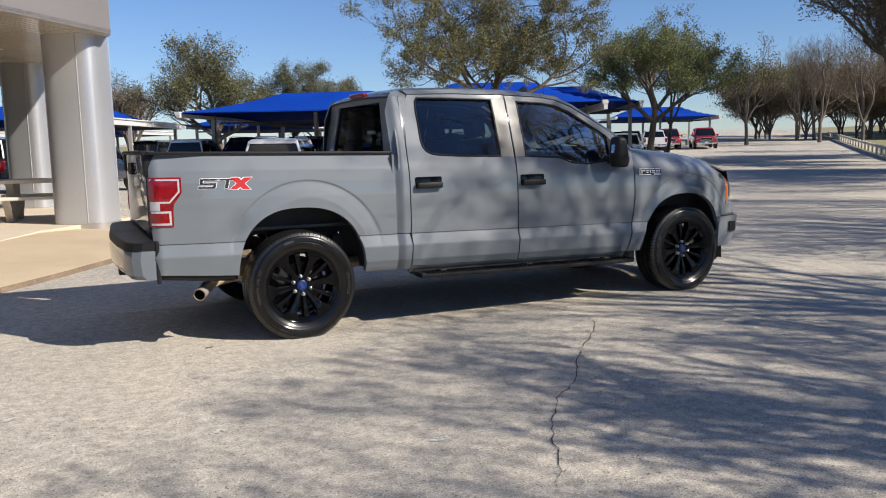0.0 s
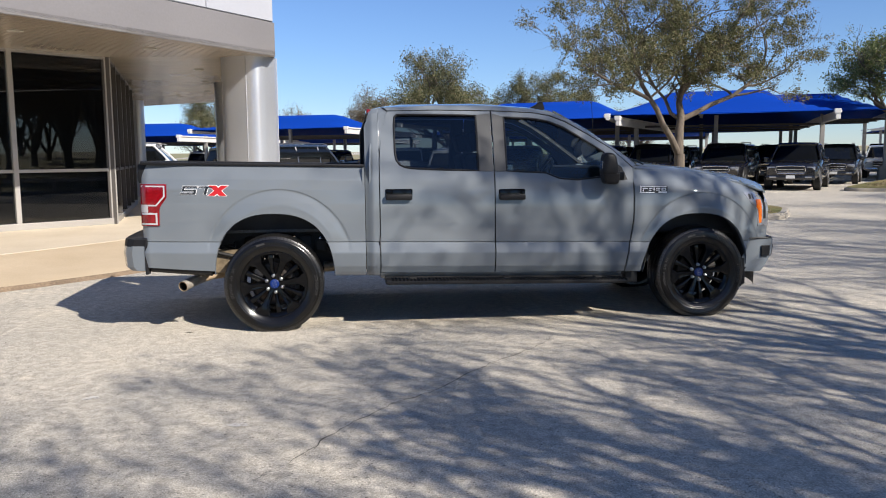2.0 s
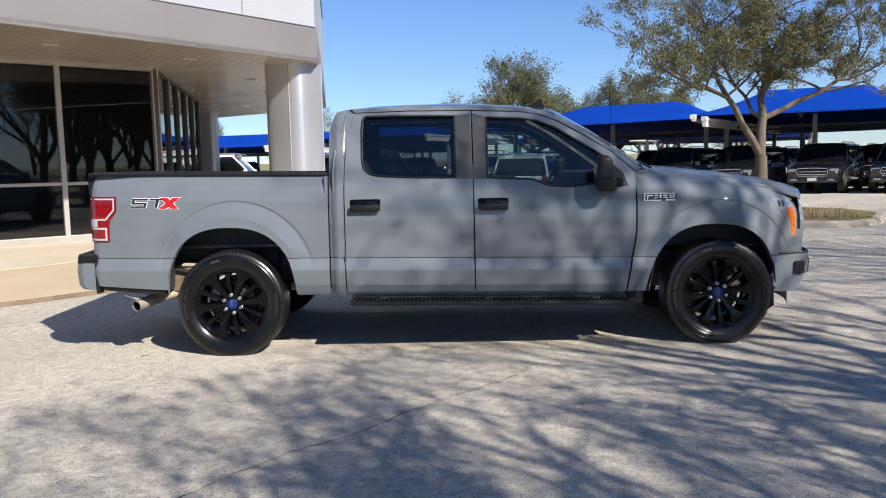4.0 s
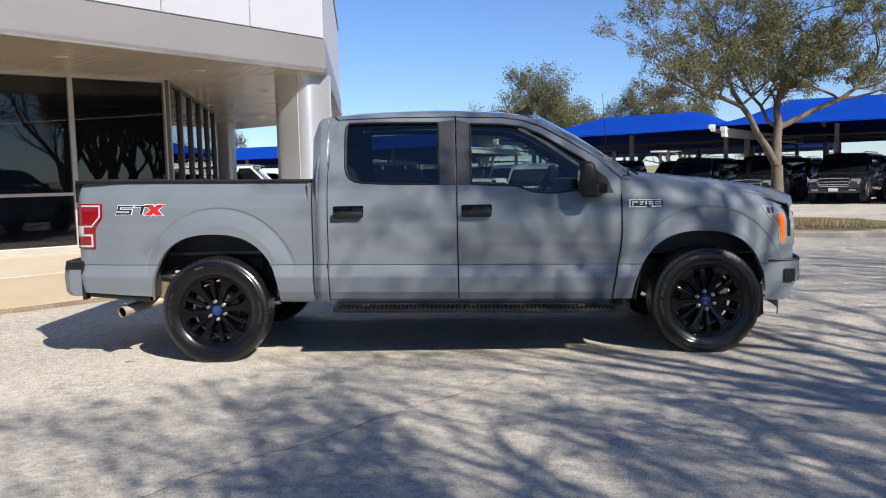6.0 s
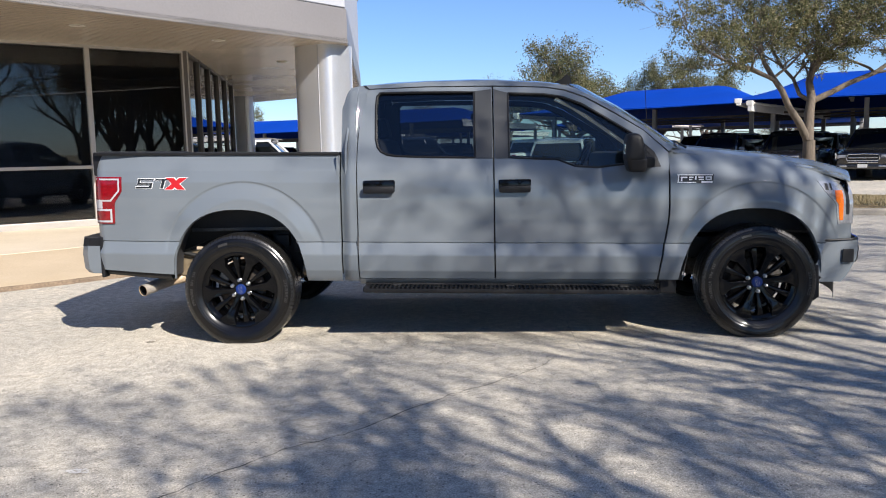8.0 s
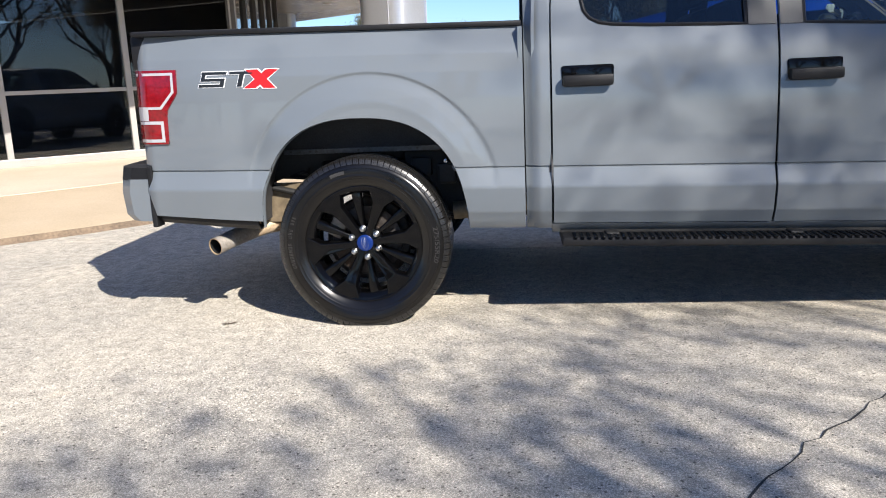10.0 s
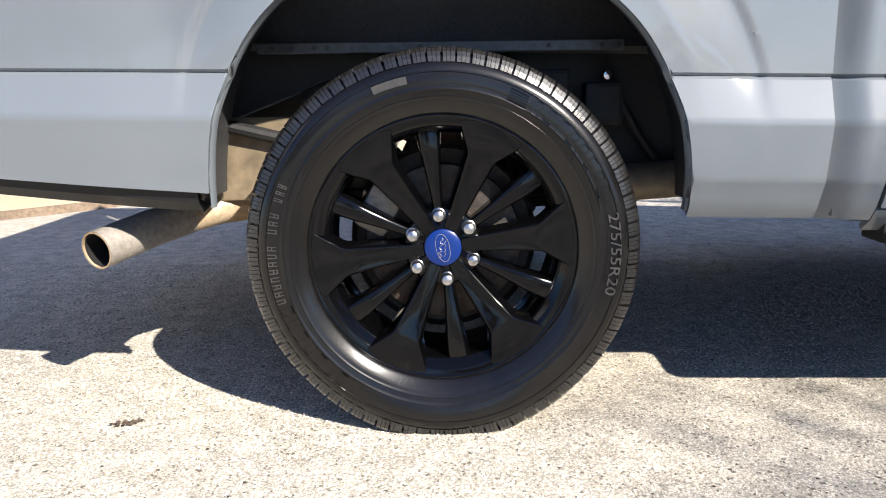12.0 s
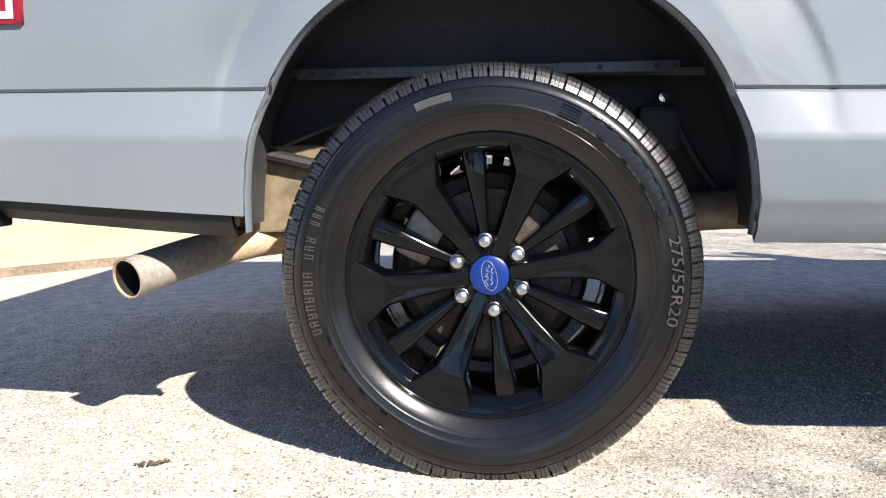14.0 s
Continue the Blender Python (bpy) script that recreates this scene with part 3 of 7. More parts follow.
def pane(bm, s, pts, k=4, inset=0.016):
    mid = (sum(p[0] for p in pts) / len(pts), sum(p[1] for p in pts) / len(pts))
    loop = resample(list(pts) + [pts[0]], k)[:-1]
    c = bm.verts.new(P(mid[0], s * (side_y(*mid) - inset), mid[1]))
    half = [bm.verts.new(P((x + mid[0]) / 2, s * (side_y((x + mid[0]) / 2, (z + mid[1]) / 2) - inset), (z + mid[1]) / 2)) for x, z in loop]
    rim = [bm.verts.new(P(x, s * (side_y(x, z) - inset), z)) for x, z in loop]
    n = len(loop)
    for a in range(n):
        b = (a + 1) % n
        bm.faces.new((c, half[a], half[b]))
        bm.faces.new((half[a], rim[a], rim[b], half[b]))


REAR_WIN = [(1.035, 1.79), (1.36, 1.795), (1.705, 1.795), (1.705, 1.33), (1.30, 1.336), (1.14, 1.343), (1.085, 1.352), (1.045, 1.372), (1.02, 1.405), (1.008, 1.46), (1.006, 1.70), (1.013, 1.765)]
REAR_OUT = [(0.955, 1.815), (1.36, 1.83), (1.832, 1.833), (1.832, 1.311), (1.30, 1.311), (1.12, 1.311), (1.04, 1.311), (0.96, 1.311), (0.878, 1.311), (0.880, 1.42), (0.897, 1.61), (0.930, 1.75)]
FRONT_WIN = [(1.945, 1.785), (2.20, 1.777), (2.33, 1.757), (2.46, 1.708), (2.62, 1.612), (2.80, 1.50), (2.95, 1.312), (2.55, 1.262), (2.40, 1.272), (2.28, 1.318), (1.945, 1.33)]
FRONT_OUT = [(1.842, 1.833), (2.20, 1.824), (2.34, 1.803), (2.48, 1.752), (2.66, 1.652), (2.88, 1.52), (3.045, 1.367), (3.045, 1.245), (2.40, 1.245), (2.28, 1.29), (1.842, 1.311)]


def build_side(s):
    # bed side
    bm = bmesh.new()
    side_panel(bm, s, -1.02, 0.752, lambda x: interp(x, [(-1.0, 0.530), (-0.40, 0.497), (-0.2, 0.47), (0.5, 0.455), (0.77, 0.455)]), lambda x: 1.348, n=210, rows=100)
    bed = panel("bed_side", bm, PAINT, truck, out=(0, s, 0))
    bm = bmesh.new()
    box(bm, -1.02, 0.750, s * 0.83, s * 0.945, 1.349, 1.372, 0.008)
    for v in bm.verts:
        v.co.z -= RAKE * v.co.x
    part("bed_rail_cap", bm, BLACK_PLASTIC, bed, "matt black rail cap", smooth=True)
    bm = bmesh.new()
    rows = [[P(x, s * (side_y(x, 0.5) - d), z) for x in np.linspace(-0.975, -0.49, 10)] for z, d in ((0.540, 0.010), (0.512, 0.016), (0.490, 0.045), (0.495, 0.09))]
    grid(bm, rows)
    for v in bm.verts:
        v.co.z -= 0.034 * (v.co.x + 0.98) / 0.5
    panel("valance", bm, BLACK_PLASTIC, bed, "dark plastic lower lip", 0.012)
    # cab corner post and rocker
    bm = bmesh.new()
    side_panel(bm, s, 0.758, 0.952, lambda x: 0.452 if x < 0.8725 else interp(x, [(0.8725, 1.40), (0.88, 1.50), (0.90, 1.61), (0.952, 1.817)]),
               lambda x: interp(x, [(0.758, 1.68), (0.779, 1.74), (0.79, 1.778), (0.805, 1.808), (0.83, 1.832), (0.88, 1.845), (0.952, 1.850)]), n=22, rows=34,
               yfun=lambda x, z: side_y(x, z) - 0.036 * (1 - smoothstep(0.750, 0.828, x)) - 0.05 * max(0.0, (z - 1.80) / 0.05))
    side_panel(bm, s, 0.872, 3.02, lambda x: 0.425, lambda x: 0.474, n=12, rows=5)
    cab = panel("cab_side", bm, PAINT, truck, out=(0, s, 0))
    bm = bmesh.new()
    side_panel(bm, s, 0.86, 1.90, lambda x: 0.44, lambda x: 1.30, n=4, rows=8, yfun=lambda x, z: side_y(x, z) - 0.05)
    side_panel(bm, s, 1.78, 3.10, lambda x: 0.44, lambda x: 1.23, n=4, rows=8, yfun=lambda x, z: side_y(x, z) - 0.05)
    part("door_jamb", bm, FRAME_BLACK, cab)
    bm = bmesh.new()
    top = [(0.955, 1.822), (1.36, 1.838), (1.84, 1.841), (2.20, 1.832), (2.35, 1.810), (2.49, 1.760), (2.67, 1.660), (2.88, 1.528), (3.05, 1.375)]
    upper = [(0.90, 1.85, 0.70), (1.36, 1.878, 0.70), (1.84, 1.885, 0.70), (2.22, 1.868, 0.692), (2.40, 1.840, 0.695), (2.56, 1.765, 0.715), (2.72, 1.665, 0.742), (2.93, 1.527, 0.785), (3.12, 1.398, 0.83)]
    a = resample([(x, s * side_y(x, z), z) for x, z in top], 5)
    b = resample([(x, s * y, z) for x, z, y in upper], 5)
    m = [tuple((p + q) / 2 + d for p, q, d in zip(u, v, (0, s * 0.006, 0.012))) for u, v in zip(a, b)]
    grid(bm, [[P(*p) for p in r] for r in (a, m, b)], flip=(s < 0))
    panel("roof_rail", bm, PAINT, truck, out=(0, s, 0), lining=HEADLINER)
    # doors
    for name, x0, x1, out, win, glass, hx in (("rear_door", 0.878, 1.832, REAR_OUT, REAR_WIN, PRIVACY_GLASS, 0.90),
                                              ("front_door", 1.842, 3.040, FRONT_OUT, FRONT_WIN, CLEAR_GLASS, 1.85)):
        bm = bmesh.new()
        if name == "rear_door":
            high = lambda x: 1.311
        else:
            high = lambda x: interp(x, [(1.84, 1.311), (2.28, 1.291), (2.40, 1.246), (3.05, 1.246)])
        side_panel(bm, s, x0, x1, lambda x: 0.480, high, n=26, rows=22)
        ring(bm, s, out, win)
        door = panel(name, bm, PAINT, truck, out=(0, s, 0))
        bm = bmesh.new()
        pane(bm, s, win)
        g = part("window_pane", bm, glass, door, "tinted window glass", smooth=True)
        g.visible_shadow = False
        bm = bmesh.new()
        edge = resample(list(win) + [win[0]], 4)[:-1]
        pts = [P(x, s * (side_y(x, z) - 0.002), z) for x, z in edge]
        tube(bm, pts + [pts[0]], 0.009, 6)
        part("window_seal", bm, BLACK_PLASTIC, door, "black rubber seal", smooth=True)
        # the broad dark post beside the window
        bm = bmesh.new()
        if name == "rear_door":
            poly = [(1.712, 1.80), (1.829, 1.815), (1.829, 1.326), (1.712, 1.326)]
        else:
            poly = [(1.845, 1.815), (1.938, 1.79), (1.938, 1.326), (1.845, 1.326)]
        q0 = [P(x, s * (side_y(x, z) + 0.004), z) for x, z in resample([poly[0], poly[3]], 8)]
        q1 = [P(x, s * (side_y(x, z) + 0.004), z) for x, z in resample([poly[1], poly[2]], 8)]
        grid(bm, [q0, q1], flip=(s > 0))
        panel("pillar_trim", bm, PILLAR, door, "dark satin pillar trim", 0.005, (0, s, 0))
        # handle
        bm = bmesh.new()
        hz = 1.128 if name == "rear_door" else 1.135
        yb = side_y(hx + 0.12, hz)
        box(bm, hx + 0.018, hx + 0.244, s * (yb - 0.012), s * (yb + 0.006), hz - 0.048, hz + 0.046, 0.014)
        hb = part("handle_recess", bm, GLOSS_BLACK, door, "black handle recess", smooth=True)
        bm = bmesh.new()
        box(bm, hx + 0.022, hx + 0.240, s * (yb + 0.012), s * (yb + 0.048), hz - 0.044, hz + 0.005, 0.014)
        box(bm, hx + 0.026, hx + 0.06, s * (yb - 0.005), s * (yb + 0.03), hz - 0.035, hz + 0.0, 0.006)
        box(bm, hx + 0.20, hx + 0.236, s * (yb - 0.005), s * (yb + 0.03), hz - 0.035, hz + 0.0, 0.006)
        h2 = part("door_handle", bm, BLACK_PLASTIC, door, "black plastic pull handle", smooth=True)
        for o in (hb, h2):
            o.location.z = -RAKE * (hx + 0.13)
        if name == "front_door":
            bm = bmesh.new()
            box(bm, 2.702, 2.836, s * 1.035, s * 1.158, 1.300, 1.494, 0.042, seg=5)
            for v in bm.verts:
                k = max(0.0, v.co.z - 1.36) / 0.13
                v.co.x += 0.10 * (abs(v.co.y) - 1.0) - (0.012 + 0.030 * k) * (v.co.x > 2.77) * k + 0.012 * k
                v.co.y -= s * 0.014 * k * (abs(v.co.y) > 1.1)
                v.co.z -= RAKE * v.co.x
            mir = part("side_mirror", bm, BLACK_PLASTIC, door, "black side mirror housing", smooth=True, sharp=60)
            bm = bmesh.new()
            box(bm, 2.709, 2.846, s * 1.030, s * 1.154, 1.232, 1.336, 0.030, seg=4)
            for v in bm.verts:
                k = max(0.0, 1.318 - v.co.z) / 0.086
                v.co.x += 0.10 * (abs(v.co.y) - 1.0) + 0.022 * k * (v.co.x < 2.78)
                v.co.y -= s * 0.020 * k * (abs(v.co.y) > 1.1)
                v.co.z -= RAKE * v.co.x
            part("mirror_skirt", bm, BLACK_PLASTIC, mir, smooth=True, sharp=60)
            bm = bmesh.new()
            box(bm, 2.76, 2.93, s * 0.90, s * 1.06, 1.262, 1.335, 0.02, seg=3)
            for v in bm.verts:
                v.co.z -= RAKE * v.co.x
            part("mirror_arm", bm, BLACK_PLASTIC, mir, smooth=True)
            bm = bmesh.new()
            box(bm, 2.7012, 2.706, s * 1.078, s * 1.115, 1.355, 1.425, 0.0)
            for v in bm.verts:
                v.co.x += 0.10 * (abs(v.co.y) - 1.0) + 0.012 * max(0.0, v.co.z - 1.36) / 0.13
                v.co.z -= RAKE * v.co.x
            part("mirror_glass", bm, CHROME, mir, "mirror glass")
            bm = bmesh.new()
            poly = [(2.80, 1.50), (2.95, 1.37), (2.99, 1.268), (2.885, 1.262), (2.80, 1.29)]
            prism(bm, poly, 0.0, 0.012, lambda u, v, d: P(u, s * (side_y(u, v) - 0.006 + d), v))
            part("mirror_base", bm, BLACK_PLASTIC, mir)
    # front fender
    bm = bmesh.new()

    def fender_top(x):
        return interp(x, [(3.05, 1.39), (3.4, 1.365), (3.8, 1.32), (4.1, 1.265), (4.32, 1.19)])

    def fender_y(x, z):
        t = fender_top(x)
        y = side_y(x, min(z, 1.24))
        return y - 0.17 * max(0.0, (z - (t - 0.20)) / 0.20) ** 2.2 - 0.01 * smoothstep(1.2, 1.4, z) - 1.5 * max(0.0, x - 4.17) ** 2

    side_panel(bm, s, 3.052, 4.36, lambda x: interp(x, [(3.0, 0.478), (4.0, 0.50), (4.15, 0.745), (4.4, 0.745)]), fender_top, n=150, rows=84, yfun=fender_y)
    fender = panel("front_fender", bm, PAINT, truck, out=(0, s, 0))
    bm = bmesh.new()
    side_panel(bm, s, 3.0, 3.15, lambda x: 0.44, lambda x: 1.20, n=3, rows=6, yfun=lambda x, z: side_y(x, min(z, 1.2)) - 0.07)
    part("fender_jamb", bm, FRAME_BLACK, fender)
    bm = bmesh.new()
    prism(bm, [(3.99, 0.62), (4.09, 0.58), (4.10, 0.36), (4.06, 0.33), (4.00, 0.44)], 0, 0.03, lambda u, v, d: P(u, s * (0.90 + d), v))
    part("mud_flap", bm, BLACK_PLASTIC, fender, "black air deflector")
    # wheel openings
    for ax, az, ar in ARCHES:
        bm, lip = bmesh.new(), bmesh.new()
        rows, edge = [], []
        for a in np.linspace(0.03, math.pi - 0.03, 140):
            c, sn = math.cos(a), math.sin(a)
            r = (abs(c / (ar * SLIM)) ** BEND + abs(sn / ar) ** BEND) ** (-1 / BEND)
            at = lambda k, d: P(ax + (r + k) * c, s * d, max(az + (r + k) * sn, 0.468))
            yo = side_y(ax + r * c, max(az + r * sn, 0.47))
            edge.append([at(0.001, yo - 0.012), at(-0.003, yo - 0.018), at(-0.003, yo - 0.042)])
            rows.append([at(0.002, yo - 0.040), at(0.03, yo - 0.07), at(0.05, yo - 0.11), at(0.05, 0.68)])
        grid(lip, edge, flip=(s < 0))
        part("arch_lip", lip, PAINT, truck, "rolled paint edge of the wheel opening", smooth=True)
        grid(bm, rows, flip=(s < 0))
        rows = []
        for x in np.linspace(ax - 0.532, ax + 0.532, 26):
            top = az + (ar + 0.05) * max(0.0, 1 - (abs(x - ax) / ((ar + 0.05) * SLIM)) ** BEND) ** (1 / BEND)
            rows.append([P(x, s * 0.68, max(top, 0.81)), P(x, s * 0.685, max(top * 0.5 + 0.405, 0.81)), P(x, s * 0.70, 0.812), P(x, s * 0.705, 0.806), P(x, s * 0.69, 0.79)])
        grid(bm, rows)
        part("wheel_liner", bm, LINER, truck, "black felt wheel-house liner", smooth=True)
    # side step
    bm = bmesh.new()
    box(bm, 0.90, 2.96, s * 0.93, s * 1.085, 0.392, 0.432, 0.016, seg=3)
    step = part("side_step", bm, BLACK_PLASTIC, truck, "black running board", smooth=True)
    bm = bmesh.new()
    for i in range(66):
        x = 0.95 + i * 0.0305
        box(bm, x, x + 0.015, s * 0.97, s * 1.0865, 0.424, 0.435)
    part("step_tread", bm, GLOSS_BLACK, step, "ribbed step tread")
    # Added plate closing the slit where sun leaked between step and rocker.
    bm = bmesh.new()
    box(bm, 0.90, 2.96, s * 0.84, s * 0.932, 0.40, 0.47, 0.006)
    part("step_sun_stop", bm, FRAME_BLACK, step)
    for x in (1.1, 1.9, 2.7):
        bm = bmesh.new()
        box(bm, x, x + 0.06, s * 0.60, s * 1.0, 0.40, 0.44, 0.008)
        part("step_bracket", bm, FRAME_BLACK, step)
    for o in (step,):
        o.matrix_basis = pose(0, 0, 0, 0, math.degrees(RAKE), 0)
    # tail lamp, following the corner of the bed
    def patch(rows_z, left, right, lift, yf, n=10):
        return [[P(x, s * (yf(x, z) + lift), z) for x in np.linspace(left(z), right(z), n)] for z in rows_z]

    def ribbon(bm, pts, width, lift, yf):
        pts = [Vector(q) for q in pts]
        ways = [(q1 - q0).normalized() for q0, q1 in zip(pts, pts[1:])]
        rows = []
        for i, q in enumerate(pts):
            u, w = ways[max(i - 1, 0)], ways[min(i, len(ways) - 1)]
            nn = Vector((-u.y - w.y, u.x + w.x)).normalized()
            nn *= width / 2 / max(0.5, nn.dot(Vector((-w.y, w.x))))
            rows.append((q, nn))
        line = [rows[0]]
        for (q0, n0), (q1, n1) in zip(rows, rows[1:]):
            line += [(q0.lerp(q1, t), n0.lerp(n1, t)) for t in (0.25, 0.5, 0.75, 1.0)]
        grid(bm, [[P(q.x + k * nn.x, s * (yf(q.x, q.y) + lift), q.y + k * nn.y) for k in (-1, 1)] for q, nn in line])
    bm = bmesh.new()
    grid(bm, patch(np.linspace(0.864, 1.198, 14), lambda z: -1.03, lambda z: interp(z, [(0.864, -0.882), (1.01, -0.878), (1.09, -0.82), (1.198, -0.818)]), 0.010, side_y, 14))
    tl = panel("tail_lamp", bm, LAMP_RED, truck, "red tail lamp with a white channel", 0.03, (0, s, 0))
    bm = bmesh.new()
    ribbon(bm, [(-1.022, 1.18), (-0.838, 1.18), (-0.838, 1.10), (-0.902, 1.028), (-1.022, 1.028)], 0.0115, 0.0125, side_y)
    part("light_channel", bm, LAMP_WHITE, tl, "white light channel")
    bm = bmesh.new()
    ribbon(bm, [(-1.022, 0.962), (-0.902, 0.962), (-0.902, 0.880), (-1.022, 0.880)], 0.014, 0.0125, side_y)
    part("light_channel", bm, LAMP_WHITE, tl, "white light channel")
    bm = bmesh.new()
    grid(bm, patch(np.linspace(0.972, 1.024, 4), lambda z: -1.026, lambda z: -0.965, 0.0128, side_y, 5))
    part("reverse_lens", bm, LAMP_WHITE, tl, "white reversing lens")
    # headlamp
    def head_left(z):
        return interp(z, [(0.865, 4.232), (1.01, 4.215), (1.09, 4.135), (1.165, 4.085)])
    bm = bmesh.new()
    grid(bm, patch(np.linspace(0.865, 1.165, 14), head_left, lambda z: 4.372, 0.004, fender_y, 14))
    hl = panel("headlamp", bm, LAMP_CLEAR, truck, "clear headlamp lens", 0.02, (0, s, 0))
    bm = bmesh.new()
    grid(bm, patch(np.linspace(0.892, 1.10, 10), lambda z: max(head_left(z) + 0.016, 4.208), lambda z: 4.276, 0.0065, fender_y, 6))
    part("indicator_lens", bm, LAMP_AMBER, hl, "amber indicator lens")
    for z0, z1, xa, xb in ((0.93, 1.12, 4.300, 4.332), (1.105, 1.15, 4.135, 4.16), (1.105, 1.15, 4.175, 4.19)):
        bm = bmesh.new()
        grid(bm, patch(np.linspace(z0, z1, 24), lambda z: xa, lambda z: xb, 0.007, fender_y, 8))
        part("lamp_bezel", bm, BLACK_PLASTIC, hl, "black lamp bezel")
    return fender_top


fender_top = build_side(-1)
build_side(1)

# badges on the visible side
bm = bmesh.new()


def decal(u, v, d):
    u, v = u - 0.040, 1.150 + (v - 1.156) * 0.86
    return P(u, -(side_y(u, v) + d), v)


def slant(x0, z0, w, h, k=0.25):
    return [(x0, z0), (x0 + w, z0), (x0 + w + h * k, z0 + h), (x0 + h * k, z0 + h)]


BARS = ((-0.672, 1.118, 0.118, 0.014), (-0.573, 1.118, 0.018, 0.044), (-0.655, 1.148, 0.098, 0.014), (-0.66, 1.148, 0.018, 0.046), (-0.655, 1.182, 0.118, 0.014),
        (-0.525, 1.182, 0.105, 0.014), (-0.492, 1.118, 0.022, 0.072))
CROSS = ([(-0.46, 1.108), (-0.405, 1.108), (-0.295, 1.204), (-0.352, 1.204)], [(-0.448, 1.204), (-0.392, 1.204), (-0.312, 1.108), (-0.368, 1.108)])
for x0, z0, w, h in BARS:
    prism(bm, slant(x0, z0, w, h), 0.0005, 0.004, decal)
badge = part("bed_badge", bm, BADGE_DARK, truck, "dark and red bed-side decal")
for k, poly in enumerate(CROSS):
    bm = bmesh.new()
    prism(bm, poly, 0.0005, 0.0042 + 0.0006 * k, decal)
    part("red_stroke", bm, BADGE_RED, badge, "red slanted stroke")
    bm = bmesh.new()
    prism(bm, [(x + (-0.006 if i in (0, 3) else 0.006), z + (-0.004 if z < 1.15 else 0.004)) for i, (x, z) in enumerate(poly)], 0.0003, 0.0032 + 0.0002 * k, decal)
    part("white_outline", bm, BADGE_WHITE, badge, "white outline")
bm = bmesh.new()
for x0, z0, w, h in BARS:
    prism(bm, slant(x0 - 0.0035, z0 - 0.0035, w + 0.007, h + 0.007), 0.0003, 0.0022, decal)
part("white_outline", bm, BADGE_WHITE, badge, "white outline")
bm = bmesh.new()


def fdecal(u, v, d):
    u, v = u - 0.02, v - 0.045
    return P(u, -(side_y(u, v) + d), v)


prism(bm, slant(3.115, 1.20, 0.245, 0.062, 0.1), 0.0, 0.004, fdecal)
fb = part("fender_badge", bm, BADGE_DARK, truck, "dark fender badge with silver bars")
bm = bmesh.new()
for x0, z0, w, h in ((3.117, 1.253, 0.24, 0.007), (3.115, 1.202, 0.13, 0.006), (3.28, 1.202, 0.075, 0.012), (3.117, 1.202, 0.009, 0.056), (3.14, 1.235, 0.045, 0.009), (3.14, 1.212, 0.009, 0.03),
                     (3.196, 1.235, 0.03, 0.009), (3.196, 1.220, 0.022, 0.007), (3.236, 1.222, 0.010, 0.026), (3.26, 1.236, 0.036, 0.009), (3.262, 1.222, 0.034, 0.007), (3.308, 1.238, 0.038, 0.008), (3.308, 1.222, 0.038, 0.007),
                     (3.308, 1.222, 0.008, 0.024), (3.340, 1.222, 0.008, 0.024)):
    prism(bm, slant(x0, z0, w, h, 0.1), 0.003, 0.007, fdecal)
part("badge_relief", bm, BADGE_WHITE, fb, "silver relief on the badge")

# roof, windscreen, rear of the cab
bm = bmesh.new()
rows = []
for x in np.linspace(0.80, 2.40, 40):
    zt = interp(x, [(0.80, 1.82), (0.83, 1.85), (0.9, 1.875), (1.1, 1.905), (1.7, 1.925), (2.2, 1.905), (2.40, 1.87)])
    ze = interp(x, [(0.80, 1.80), (0.83, 1.832), (0.9, 1.848), (1.36, 1.876), (1.84, 1.883), (2.36, 1.851), (2.4, 1.835)])
    rows.append([P(x + 0.05 * (1 - u * u) * smoothstep(2.0, 2.4, x), 0.70 * u, ze + (zt - ze) * (1 - abs(u) ** 3)) for u in np.linspace(-1, 1, 17)])
grid(bm, rows)
roof = panel("roof", bm, PAINT, truck, out=(0, 0, 1), lining=HEADLINER)
bm = bmesh.new()
a = [(2.385, 1.855, 0.69), (2.68, 1.693, 0.735), (2.93, 1.53, 0.78), (3.12, 1.40, 0.825)]
rows = [[P(x + 0.16 * (1 - u * u), y * u, z + 0.02 * (1 - u * u)) for u in np.linspace(-1, 1, 15)] for x, z, y in resample(a, 4)]
grid(bm, rows)
ws = part("windscreen", bm, CLEAR_GLASS, truck, "clear windscreen", smooth=True)
ws.visible_shadow = False
bm = bmesh.new()
for y0, y1 in ((-0.95, -0.65), (0.65, 0.95)):
    rows = []
    for z in np.linspace(0.46, 1.83, 20):
        w = 1 - 0.22 * smoothstep(1.3, 1.83, z)
        x = 0.79 + 0.03 * smoothstep(1.3, 1.83, z)
        rows.append([P(x, y * w, z) for y in np.linspace(y0, y1, 6)])
    grid(bm, rows)
for z0, z1 in ((0.46, 1.34), (1.765, 1.84)):
    rows = [[P(0.79 + 0.03 * smoothstep(1.3, 1.83, z), y * (1 - 0.22 * smoothstep(1.3, 1.83, z)), z) for y in np.linspace(-0.65, 0.65, 6)] for z in np.linspace(z0, z1, 8)]
    grid(bm, rows)
panel("cab_back", bm, PAINT, truck, out=(-1, 0, 0))
bm = bmesh.new()
grid(bm, [[P(0.808 + 0.03 * smoothstep(1.3, 1.83, z), y * (1 - 0.22 * smoothstep(1.3, 1.83, z)), z) for y in np.linspace(-0.65, 0.65, 6)] for z in np.linspace(1.34, 1.765, 6)])
rw = part("rear_window", bm, REAR_GLASS, truck, "dark rear window")
rw.visible_shadow = False
bm = bmesh.new()
